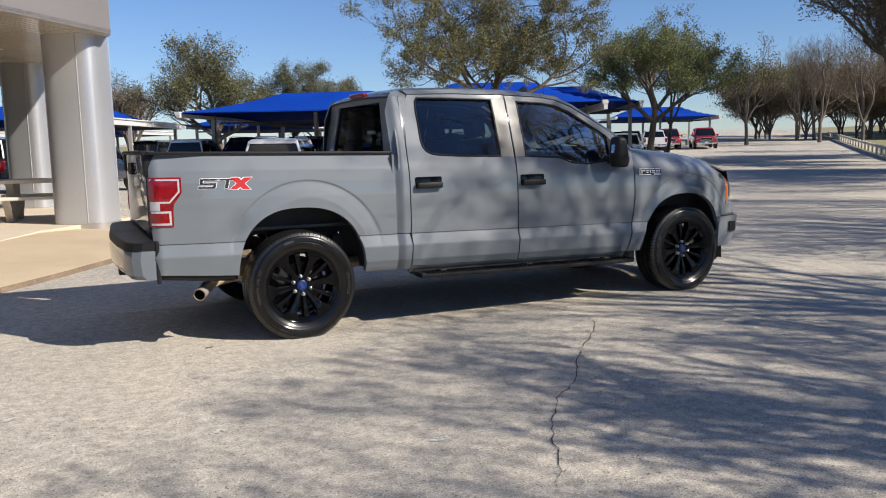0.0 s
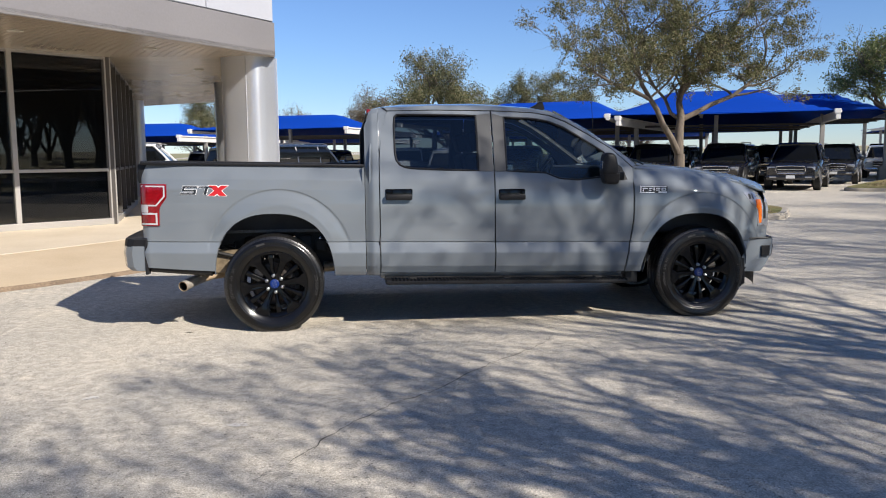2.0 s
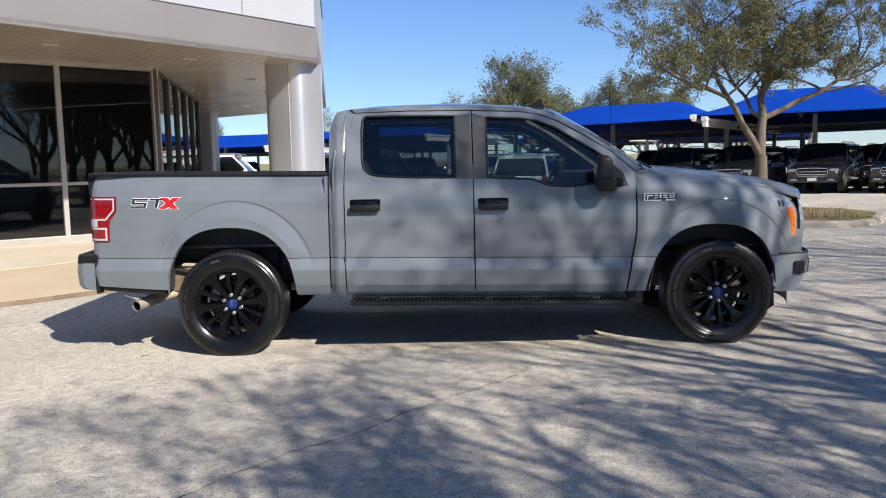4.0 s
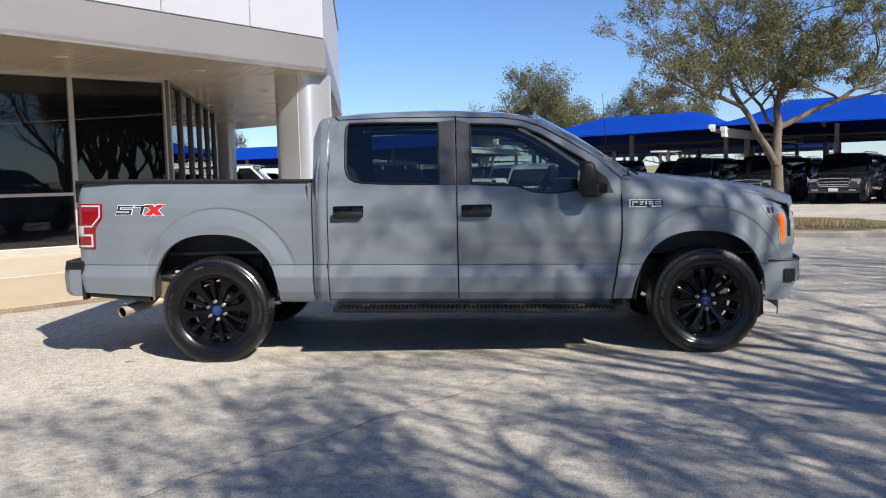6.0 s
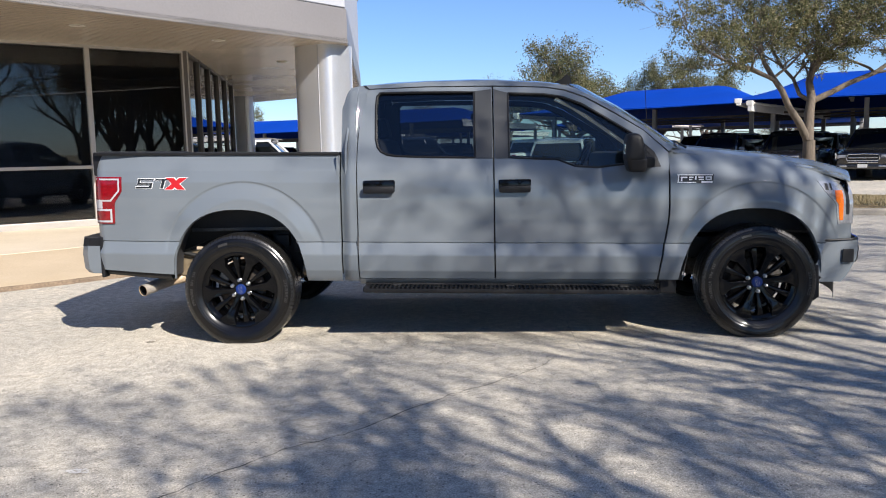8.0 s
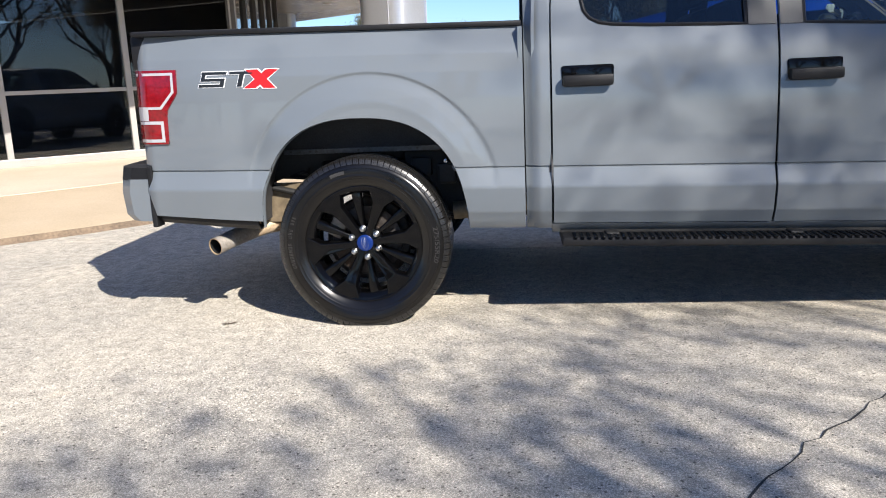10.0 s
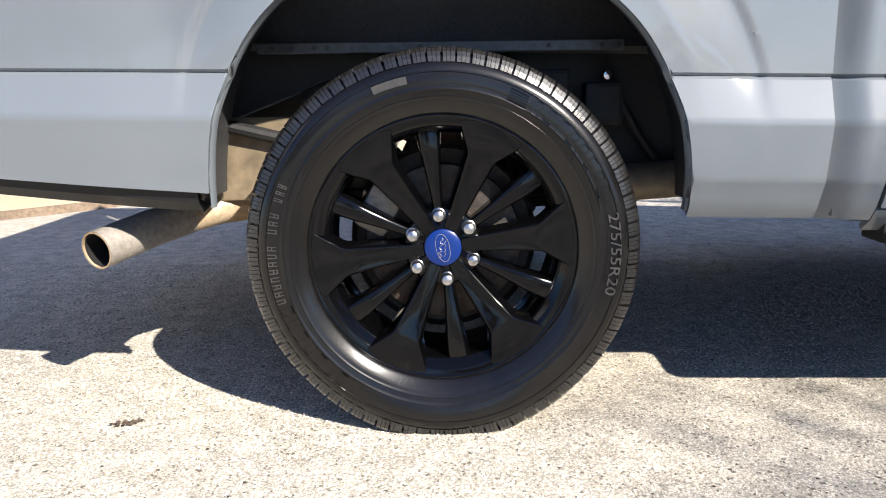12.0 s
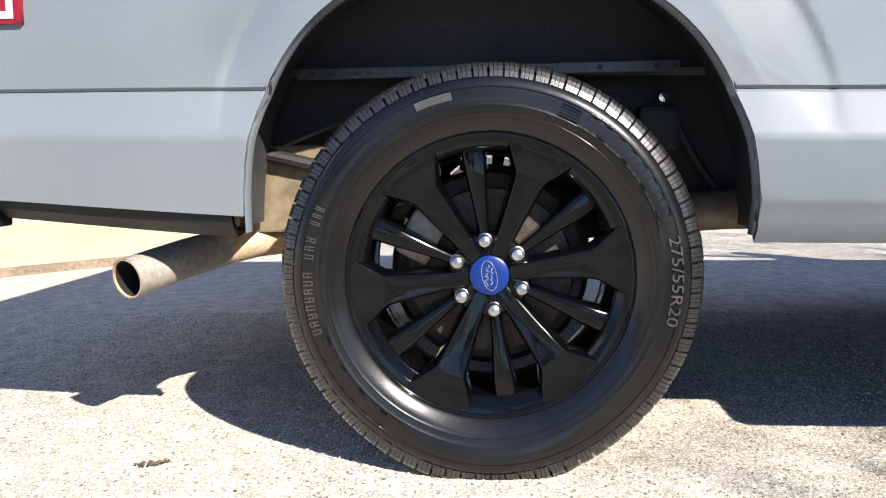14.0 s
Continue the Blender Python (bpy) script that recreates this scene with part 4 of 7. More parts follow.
box(bm, 0.80, 0.845, -0.17, 0.17, 1.815, 1.85, 0.008)
part("high_brake_lamp", bm, LAMP_RED, truck, "red high brake lamp")
bm = bmesh.new()
prism(bm, [(2.30, 1.895), (2.46, 1.875), (2.475, 1.90), (2.455, 1.965), (2.43, 1.972), (2.39, 1.94)], -0.02, 0.02, lambda u, v, d: P(u, d - 0.1, v))
part("roof_antenna", bm, BLACK_PLASTIC, roof, "black shark-fin aerial")
bm = bmesh.new()
tube(bm, [P(3.25, 0.78, 1.39), P(3.235, 0.78, 1.75), P(3.21, 0.78, 2.16)], [0.006, 0.003, 0.002], 6)
part("mast_antenna", bm, BLACK_PLASTIC, truck, "thin black aerial mast")

# bonnet and nose
bm = bmesh.new()
rows = []
for x in np.linspace(3.10, 4.365, 26):
    w = interp(x, [(3.1, 0.84), (3.8, 0.80), (4.2, 0.765), (4.365, 0.745)])
    zt = interp(x, [(3.1, 1.365), (3.4, 1.34), (3.8, 1.298), (4.1, 1.246), (4.3, 1.190), (4.365, 1.160)])
    row = []
    for u in np.linspace(-1, 1, 25):
        crown = 0.055 * (1 - abs(u) ** 2.5) + 0.022 * (smoothstep(0.30, 0.42, abs(u)) - smoothstep(0.58, 0.78, abs(u)))
        row.append(P(x + 0.18 * (1 - u * u) * smoothstep(3.5, 4.4, x) + 0.05 * (1 - u * u) * (1 - smoothstep(3.1, 3.3, x)), w * u, zt + crown))
    rows.append(row)
grid(bm, rows)
panel("bonnet", bm, PAINT, truck, out=(0, 0, 1))
bm = bmesh.new()
rows = [[P(x + 0.16 * (1 - u * u), 0.74 * u, z + 0.01 * (1 - u * u)) for u in np.linspace(-1, 1, 13)] for x, z in ((3.10, 1.40), (3.16, 1.375), (3.2, 1.33))]
grid(bm, rows)
part("cowl", bm, BLACK_PLASTIC, truck, smooth=True)
for y0, y1 in ((-0.62, -0.05), (0.1, 0.66)):
    bm = bmesh.new()
    tube(bm, [P(3.21, y0 - 0.12, 1.40), P(3.18, y0, 1.435), P(3.22, (y0 + y1) / 2, 1.45), P(3.24, y1, 1.455)], 0.008, 6)
    part("wiper", bm, BLACK_PLASTIC, truck, smooth=True)


def nose_x(u, z):
    return interp(z, [(0.44, 4.23), (0.5, 4.28), (0.62, 4.345), (0.74, 4.355), (0.78, 4.35), (1.1, 4.35), (1.2, 4.32)]) + 0.20 * (1 - abs(u) ** 2.2)


bm = bmesh.new()
grid(bm, [[P(nose_x(u, z) - 0.02, 0.80 * u, z) for u in np.linspace(-1, 1, 21)] for z in np.linspace(0.76, 1.18, 10)])
grille = part("grille", bm, BLACK_PLASTIC, truck, "black grille with bars", smooth=True)
for z in (0.86, 0.97, 1.08):
    bm = bmesh.new()
    tube(bm, [P(nose_x(u, z) + 0.005, 0.70 * u, z) for u in np.linspace(-1, 1, 15)], 0.022, 8)
    part("grille_bar", bm, PAINT, grille, smooth=True)
bm = bmesh.new()
rows = []
for z in np.linspace(0.46, 0.755, 10):
    row = []
    for u in np.linspace(-1, 1, 25):
        row.append(P(nose_x(u, z) + 0.02, 0.885 * u, z))
    back = 0.24 if z > 0.5 else 0.15
    left = P(nose_x(-1, z) - back, -0.90, z)
    right = P(nose_x(1, z) - back, 0.90, z)
    rows.append([left, P(nose_x(-1, z) - back / 2, -0.895, z)] + row + [P(nose_x(1, z) - back / 2, 0.895, z), right])
grid(bm, rows)
fbm = panel("front_bumper", bm, PAINT, truck, out=(1, 0, 0))
for s in (-1, 1):
    bm = bmesh.new()
    grid(bm, [[P(nose_x(u, z) + 0.027, 0.887 * u, z) for u in np.linspace(s * 0.80, s * 0.985, 6)] for z in np.linspace(0.59, 0.70, 5)])
    part("fog_lamp_recess", bm, BLACK_PLASTIC, fbm)
for s in (-1, 1):
    bm = bmesh.new()
    box(bm, 4.262, 4.338, s * 0.90, s * 0.908, 0.60, 0.695, 0.003)
    part("bumper_vent", bm, BLACK_PLASTIC, fbm, "black bumper corner vent").location.z = -RAKE * 4.3
    bm = bmesh.new()
    tube(bm, [P(4.09, s * 0.905, 0.752), P(4.20, s * 0.900, 0.757), P(4.33, s * 0.885, 0.760), P(4.40, s * 0.80, 0.762)], 0.009, 8)
    part("bumper_gap", bm, FRAME_BLACK, fbm, smooth=True)
bm = bmesh.new()
grid(bm, [[P(nose_x(u, 0.5) - 0.05, 0.84 * u, z) for u in np.linspace(-1, 1, 15)] for z in (0.33, 0.40, 0.48)])
part("air_dam", bm, BLACK_PLASTIC, fbm, smooth=True)

# Added block hiding bright ground that showed through under the bed.
bm = bmesh.new()
box(bm, -0.36, -0.27, -0.52, 0.52, 0.50, 0.82, 0.015)
part("underbody_blocker", bm, FRAME_BLACK, truck, "black block added to close the view under the bed")

# load bed inside, tailgate, rear bumper
bm = bmesh.new()
box(bm, -0.94, 0.74, -0.545, 0.545, 0.84, 0.87)
for s in (-1, 1):
    box(bm, -0.95, 0.75, s * 0.78, s * 0.86, 1.06, 1.348)
    box(bm, -0.95, 0.75, s * 0.545, s * 0.553, 0.83, 1.08)
    box(bm, -0.60, 0.65, s * 0.55, s * 0.82, 1.055, 1.075)
    # Added corner walls stop sun leaking through the cab gap into the wheel housing.
    box(bm, 0.732, 0.749, s * 0.50, s * 0.968, 0.50, 1.345)
box(bm, 0.70, 0.75, -0.80, 0.80, 0.82, 1.348)
for x in (-0.75, -0.5, -0.25, 0.0, 0.25, 0.5):
    box(bm, x, x + 0.06, -0.54, 0.54, 0.868, 0.882)
for v in bm.verts:
    v.co.z -= RAKE * v.co.x
part("bed_box", bm, PAINT, truck)
bm = bmesh.new()
rows = [[P(-1.03 - 0.02 * smoothstep(0.8, 1.3, z) * (1 - abs(u) ** 4), 0.80 * u, z) for u in np.linspace(-1, 1, 15)] for z in np.linspace(0.80, 1.345, 12)]
grid(bm, rows)
tg = panel("tailgate", bm, PAINT, truck, thick=0.05, out=(-1, 0, 0))
bm = bmesh.new()
box(bm, -1.055, -0.96, -0.80, 0.80, 1.345, 1.378, 0.01)
part("tailgate_cap", bm, BLACK_PLASTIC, tg, smooth=True).location.z = RAKE
bm = bmesh.new()
box(bm, -1.07, -1.045, -0.14, 0.14, 1.20, 1.29, 0.008)
part("tailgate_handle", bm, BLACK_PLASTIC, tg).location.z = RAKE
for s in (-1, 1):
    bm = bmesh.new()
    box(bm, -1.05, -0.96, s * 0.78, s * 0.90, 1.20, 1.36, 0.02)
    part("tailgate_corner", bm, BLACK_PLASTIC, tg, smooth=True).location.z = RAKE
bm = bmesh.new()
rows = []
for z, d in ((0.50, 0.03), (0.53, 0.0), (0.64, -0.01), (0.70, 0.0)):
    rows.append([P(-1.0, -0.955, z), P(-1.10 + d, -0.95, z), P(-1.155 + d, -0.91, z)] + [P(-1.19 + d - 0.05 * (1 - u * u), 0.84 * u, z) for u in np.linspace(-1, 1, 13)]
                + [P(-1.155 + d, 0.91, z), P(-1.10 + d, 0.95, z), P(-1.0, 0.955, z)])
grid(bm, rows)
rb = panel("rear_bumper", bm, PAINT, truck, out=(-1, 0, 0))
bm = bmesh.new()
rows = []
for z, d in ((0.695, 0.0), (0.755, 0.012), (0.765, 0.06)):
    rows.append([P(-0.99, -0.955, z), P(-1.10 + d, -0.95 + d * 0.4, z), P(-1.157 + d, -0.912 + d * 0.4, z)] + [P(-1.193 + d - 0.05 * (1 - u * u), 0.84 * u, z) for u in np.linspace(-1, 1, 13)]
                + [P(-1.157 + d, 0.912 - d * 0.4, z), P(-1.10 + d, 0.95 - d * 0.4, z), P(-0.99, 0.955, z)])
rows.append([(-0.985, p[1] * 0.99, p[2]) for p in rows[-1]])
grid(bm, rows)
panel("bumper_step", bm, BLACK_PLASTIC, rb, "black bumper step pad")
for s in (-1, 1):
    bm = bmesh.new()
    box(bm, -1.01, -0.985, s * 0.88, s * 0.962, 0.49, 0.78, 0.006)
    part("bumper_gap_trim", bm, BLACK_PLASTIC, rb)
bm = bmesh.new()
box(bm, -1.20, -0.75, -0.05, 0.05, 0.44, 0.53, 0.008)
box(bm, -0.95, -0.85, -0.55, 0.55, 0.47, 0.56, 0.01)
part("tow_hitch", bm, FRAME_BLACK, rb)

# underside
bm = bmesh.new()
for s in (-1, 1):
    pts = [(-0.95, 0.56), (-0.55, 0.62), (-0.2, 0.76), (0.25, 0.76), (0.62, 0.58), (1.2, 0.5), (2.8, 0.5), (3.3, 0.6), (4.2, 0.62)]
    rows = [[P(x, s * 0.50, z), P(x, s * 0.57, z), P(x, s * 0.57, z + 0.14), P(x, s * 0.50, z + 0.14)] for x, z in resample(pts, 3)]
    grid(bm, rows, close_v=True)
part("chassis_rail", bm, FRAME_BLACK, truck)
bm = bmesh.new()
box(bm, 0.80, 3.05, -0.88, 0.88, 0.50, 0.56)
box(bm, 3.0, 4.25, -0.55, 0.55, 0.52, 0.66)
box(bm, -0.92, 0.75, -0.53, 0.53, 0.74, 0.83)
box(bm, 1.0, 2.6, 0.05, 0.42, 0.36, 0.5, 0.03)
part("floor_pan", bm, FRAME_BLACK, truck)
bm = bmesh.new()
tube(bm, [(0, -0.72, 0.385), (0, -0.3, 0.385), (0, -0.16, 0.385), (0, 0.16, 0.385), (0, 0.3, 0.385), (0, 0.72, 0.385)], [0.05, 0.05, 0.12, 0.15, 0.05, 0.05], 14)
part("rear_axle", bm, FRAME_BLACK, truck, smooth=True)
for s in (-1, 1):
    bm = bmesh.new()
    for k in range(3):
        rows = [[P(x, s * 0.585, z + k * 0.012), P(x, s * 0.655, z + k * 0.012), P(x, s * 0.655, z + k * 0.012 + 0.01), P(x, s * 0.585, z + k * 0.012 + 0.01)]
                for x, z in resample([(-0.72 + 0.1 * k, 0.54), (-0.35, 0.44), (0, 0.42), (0.35, 0.44), (0.75 - 0.1 * k, 0.5)], 4)]
        grid(bm, rows, close_v=True)
    part("leaf_spring", bm, FRAME_BLACK, truck)
    bm = bmesh.new()
    tube(bm, [(0.12, s * 0.60, 0.36), (0.24, s * 0.56, 0.62)], 0.032, 10)
    tube(bm, [(0.24, s * 0.56, 0.62), (0.30, s * 0.55, 0.80)], 0.022, 10)
    part("shock_absorber", bm, FRAME_BLACK, truck, smooth=True)
bm = bmesh.new()
box(bm, -0.42, 0.41, -0.708, -0.700, 0.790, 0.814, 0.002)
fl = part("bed_flange", bm, FLANGE, truck, "black pierced bed flange")
for x in (-0.385, -0.34, -0.29, -0.26, -0.05, 0.24, 0.36, 0.40):
    bm = bmesh.new()
    lathe(bm, [(0.0, -0.0095), (0.0055, -0.0095), (0.006, -0.007)], 12, centre=(x, -0.700, 0.802))
    part("flange_hole", bm, LINER, fl)
bm = bmesh.new()
lathe(bm, [(0.0, -0.022), (0.010, -0.020), (0.014, -0.010), (0.014, 0.01)], 12, centre=(0.375, -0.69, 0.735))
part("flange_bolt", bm, CHROME, fl, "bright bolt head", smooth=True)
bm = bmesh.new()
box(bm, 0.33, 0.42, -0.68, -0.60, 0.62, 0.72, 0.012)
box(bm, 0.20, 0.30, -0.66, -0.6, 0.66, 0.75, 0.01)
tube(bm, [(0.40, -0.66, 0.70), (0.46, -0.64, 0.60), (0.52, -0.62, 0.52)], 0.012, 8)
part("sensor_block", bm, FRAME_BLACK, truck)
# Added plain plate: blocks bright ground, standing in for dark frame pieces.
bm = bmesh.new()
box(bm, 0.16, 0.80, -0.60, -0.592, 0.44, 0.80, 0.004)
part("dark_backing_plate", bm, FRAME_BLACK, truck, "black plate added to block bright ground behind the wheel")
# The flap reaches far inwards to stop sun leaking under the truck.
for s in (-1, 1):
    bm = bmesh.new()
    box(bm, 3.0, 3.12, s * 0.25, s * 0.90, 0.31, 0.46, 0.012)
    part("splash_flap", bm, BLACK_PLASTIC, truck, "black splash flap behind the front wheel, widened to block sun")
bm = bmesh.new()
tube(bm, [(0.80, -0.63, 0.52), (0.55, -0.64, 0.49), (0.40, -0.64, 0.48)], 0.045, 12)
part("spring_hanger", bm, WAX, truck, smooth=True)
bm = bmesh.new()
box(bm, -0.66, -0.30, -0.66, -0.645, 0.45, 0.648, 0.006)
part("bed_bracket", bm, WAX, truck, "tan wax-coated inner panel")
bm = bmesh.new()
tube(bm, [(-0.70, -0.685, 0.665), (-0.50, -0.68, 0.628), (-0.22, -0.67, 0.56)], 0.016, 10)
part("brake_line", bm, FRAME_BLACK, truck, smooth=True)
bm = bmesh.new()
path = [(-0.734, -0.916, 0.381), (-0.700, -0.845, 0.393), (-0.662, -0.765, 0.406), (-0.615, -0.69, 0.418), (-0.555, -0.625, 0.430), (-0.47, -0.575, 0.436), (-0.36, -0.545, 0.442), (0.1, -0.53, 0.50), (0.5, -0.50, 0.46)]
vv = tube(bm, path, 0.0415, 20, cap=False)
vi = tube(bm, [path[0], tuple(np.array(path[0]) * 0.93 + np.array(path[1]) * 0.07)], 0.0385, 20, cap=False)
for k in range(20):
    bm.faces.new((vv[0][k], vv[0][(k + 1) % 20], vi[0][(k + 1) % 20], vi[0][k]))
pipe = part("exhaust_pipe", bm, RUST, truck, "heat-tanned steel exhaust pipe", smooth=True)
bm = bmesh.new()
tube(bm, [path[0], path[1], path[2], path[3]], 0.0428, 24, cap=False)
part("tail_pipe_sleeve", bm, SLEEVE, pipe, "bare grey steel tip sleeve", smooth=True)
bm = bmesh.new()
tube(bm, [tuple(np.array(path[0]) * 0.94 + np.array(path[1]) * 0.06)] + path[1:4], 0.0385, 20, cap=False)
bm.verts.ensure_lookup_table()
bm.faces.new(bm.verts[-20:])
part("shaded_sooty_bore", bm, SOOT_SHADE, pipe, "sooty pipe bore, blackened for the shade inside it", smooth=True)

# cabin
bm = bmesh.new()
box(bm, 0.86, 3.0, -0.86, 0.86, 0.56, 0.60)
box(bm, 2.72, 3.12, -0.80, 0.80, 0.95, 1.32, 0.06)
part("dashboard", bm, CLOTH, truck, smooth=True)
bm = bmesh.new()
lathe(bm, [(0.185, -0.016), (0.201, 0.0), (0.185, 0.016), (0.169, 0.0)], 28, axis="x", close=True)
tube(bm, [(0, -0.18, 0.0), (0, 0.18, 0.0)], 0.018, 6)
tube(bm, [(0, 0, 0), (0.0, 0, -0.18)], 0.018, 6)
sw = part("steering_wheel", bm, BLACK_PLASTIC, truck, smooth=True)
sw.matrix_basis = pose(2.60, 0.40, 1.22, 0, 25, 0)
for x, y0, y1 in ((1.85, -0.66, -0.14), (1.85, 0.14, 0.66), (1.02, -0.70, 0.70)):
    bm = bmesh.new()
    box(bm, x + 0.05, x + 0.60, y0, y1, 0.72, 0.92, 0.06, seg=3)
    lean = Matrix.Translation((x + 0.06, 0, 0.86)) @ Matrix.Rotation(radians(-14), 4, "Y")
    box(bm, -0.07, 0.07, y0, y1, 0.0, 0.60, 0.05, m=lean, seg=3)
    for c in ([(y0 + y1) / 2] if y1 - y0 < 1 else [-0.4, 0.4]):
        box(bm, -0.05, 0.05, c - 0.13, c + 0.13, 0.62, 0.80, 0.04, m=lean, seg=3)
    part("seat", bm, CLOTH, truck, "dark cloth seat with head restraints", smooth=True)


# ---- wheels ----
HUB_Z = 0.386


def squash(bm):
    """The tyre stands flat and a little bulged on the ground."""
    for v in bm.verts:
        low = -(HUB_Z - 0.001)
        if v.co.z < low + 0.11 and abs(v.co.y) > 0.03:
            v.co.y += math.copysign(0.024, v.co.y) * (1 - max(0.0, (v.co.z - low) / 0.11)) ** 1.5
        v.co.z = max(v.co.z, low)


def text_mesh(body, size):
    cu = bpy.data.curves.new("lettering", "FONT")
    cu.body = body
    cu.size = size
    cu.extrude = 0.0008
    cu.resolution_u = 2
    ob = bpy.data.objects.new("lettering", cu)
    scene.collection.objects.link(ob)
    bpy.context.view_layer.update()
    me = bpy.data.meshes.new_from_object(ob.evaluated_get(bpy.context.evaluated_depsgraph_get()))
    bpy.data.objects.remove(ob)
    return me


def wall_y(r):
    return interp(r, [(0.255, -0.106), (0.2775, -0.1180), (0.2965, -0.1302), (0.3055, -0.1350), (0.3236, -0.1384), (0.332, -0.1386), (0.345, -0.1380), (0.357, -0.1372), (0.3605, -0.1342), (0.370, -0.1290), (0.380, -0.1200)])


def wheel(front):
    w = truck
    # tyre
    bm = bmesh.new()
    prof = [(0.262, -0.098), (0.270, -0.106), (0.2735, -0.1105), (0.2750, -0.1150), (0.2775, -0.1178), (0.2830, -0.1215), (0.2900, -0.1262), (0.2965, -0.1300), (0.3015, -0.1322), (0.3055, -0.1334), (0.3068, -0.1348), (0.3084, -0.1350),
            (0.3094, -0.1340), (0.3150, -0.1356), (0.3205, -0.1366), (0.3220, -0.1380), (0.3236, -0.1380), (0.3246, -0.1371), (0.332, -0.1380), (0.345, -0.1374), (0.3545, -0.1356), (0.3552, -0.1372), (0.3570, -0.1370), (0.3578, -0.1345),
            (0.3605, -0.1338), (0.3635, -0.1326), (0.3665, -0.1310), (0.3695, -0.1290), (0.3725, -0.1266), (0.3750, -0.1240), (0.3765, -0.1215), (0.381, -0.1190), (0.386, -0.1150), (0.391, -0.107), (0.3935, -0.095), (0.3945, -0.05), (0.395, 0.0)]
    prof = prof + [(r, -h) for r, h in reversed(prof[:-1])]
    lathe(bm, prof, 160)
    squash(bm)
    tyre = part("tyre", bm, RUBBER, w, "black all-season tyre with raised lettering", smooth=True, sharp=50)
    bm = bmesh.new()
    n = 84
    rr = random.Random(8)
    shoulder = [(0.1272, 0.3745), (0.1235, 0.3850), (0.1175, 0.3945), (0.1095, 0.4010), (0.0980, 0.4040), (0.0690, 0.4053), (0.0690, 0.3900)]
    for k in range(n):
        for s in (-1, 1):
            a0 = 2 * math.pi * (k + 0.4 * (s > 0)) / n
            wdt = (2 * math.pi / n) * (0.80 + 0.07 * rr.random())
            cuts = (0.0, 0.30, 0.64, 1.0) if k % 2 else (0.0, 0.36, 0.70, 1.0)
            for c0, c1 in zip(cuts, cuts[1:]):
                lo, hi = a0 + wdt * (c0 + (0.018 if c0 else 0)), a0 + wdt * (c1 - (0.018 if c1 < 1 else 0))
                dip = rr.uniform(0.0, 0.0007)
                sides = []
                for aa in (lo, hi):
                    row = []
                    for y, r in shoulder:
                        t = aa + 0.012 * (0.1272 - y) / 0.058
                        row.append(bm.verts.new(((r - dip) * math.cos(t), s * (y - dip), (r - dip) * math.sin(t))))
                    sides.append(row)
                for i in range(len(shoulder) - 1):
                    bm.faces.new((sides[0][i], sides[1][i], sides[1][i + 1], sides[0][i + 1]))
                bm.faces.new(sides[0])
                bm.faces.new(list(reversed(sides[1])))
    for k in range(60):
        a = 2 * math.pi * k / 60
        for y in (-0.032, 0.032):
            rot = Matrix.Rotation(-a - y, 4, "Y")
            box(bm, -0.019, 0.019, y - 0.026, y + 0.026, 0.39, 0.4055, m=rot)
    bmesh.ops.recalc_face_normals(bm, faces=bm.faces)
    squash(bm)
    tagged(part("tread", bm, RUBBER_WORN, tyre, "worn tread blocks"), kind="stuff")

    def arc(u, v, d, r0, a0):
        """Lettering bent round the side wall: u along, v outwards."""
        r = r0 + v
        a = a0 - u / r0
        return Vector((r * math.cos(a), wall_y(r) - 0.0006 - d, r * math.sin(a)))
    me = text_mesh("275/55R20", 0.031)
    bm = bmesh.new()
    bm.from_mesh(me)
    x1 = max(v.co.x for v in bm.verts)
    bmesh.ops.subdivide_edges(bm, edges=[e for e in bm.edges if e.calc_length() > 0.008], cuts=1)
    for v in bm.verts:
        v.co = arc(v.co.x / x1 * 0.165, v.co.y, v.co.z + 0.0008, 0.336, radians(13))
    part("size_lettering", bm, RUBBER_TEXT, tyre, "pale raised size lettering")
    bm = bmesh.new()
    rr = random.Random(4)

    def bar(a_deg, width, r0, h, d=0.0012):
        steps = max(1, int(width / 0.01))
        rows = []
        for i in range(steps + 1):
            u = width * i / steps
            rows.append([arc(u, 0, 0, r0, radians(a_deg)), arc(u, 0.0004, d, r0, radians(a_deg)), arc(u, h, d, r0, radians(a_deg)), arc(u, h + 0.0004, 0, r0, radians(a_deg))])
        grid(bm, rows)
    for a0, pitch, n, wide in ((197.5, 2.65, 8, 0.0095), (173.0, 2.7, 3, 0.0085), (162.0, 2.4, 3, 0.0060)):
        for k in range(n):
            at = a0 - pitch * k
            deg = math.degrees(wide / 0.333)
            bar(at, 0.0022, 0.3335, 0.0185, 0.0010)
            bar(at - deg * 0.74, 0.0022, 0.3335, 0.0185, 0.0010)
            bar(at, wide * 0.92, 0.3335 + 0.0162 * (k % 2), 0.0022, 0.0010)
            if k % 3:
                bar(at, wide * 0.92, 0.3415, 0.0022, 0.0010)
    bar(112.5, 0.068, 0.3370, 0.0150, 0.0008)
    tagged(part("lettering", bm, RUBBER_TEXT, tyre, "pale raised lettering bars"), kind="stuff")
    bm = bmesh.new()
    for a0 in (58, 238):
        for k in range(8):
            at = a0 - 5.1 * k
            bar(at, 0.0028, 0.3285, 0.0275, 0.0014)
            if k % 3 != 2:
                bar(at - 2.6, 0.0028, 0.3285, 0.0275, 0.0014)
            bar(at, 0.0172, 0.3535, 0.0026, 0.0014)
            if k % 2:
                bar(at, 0.0172, 0.3285, 0.0026, 0.0014)
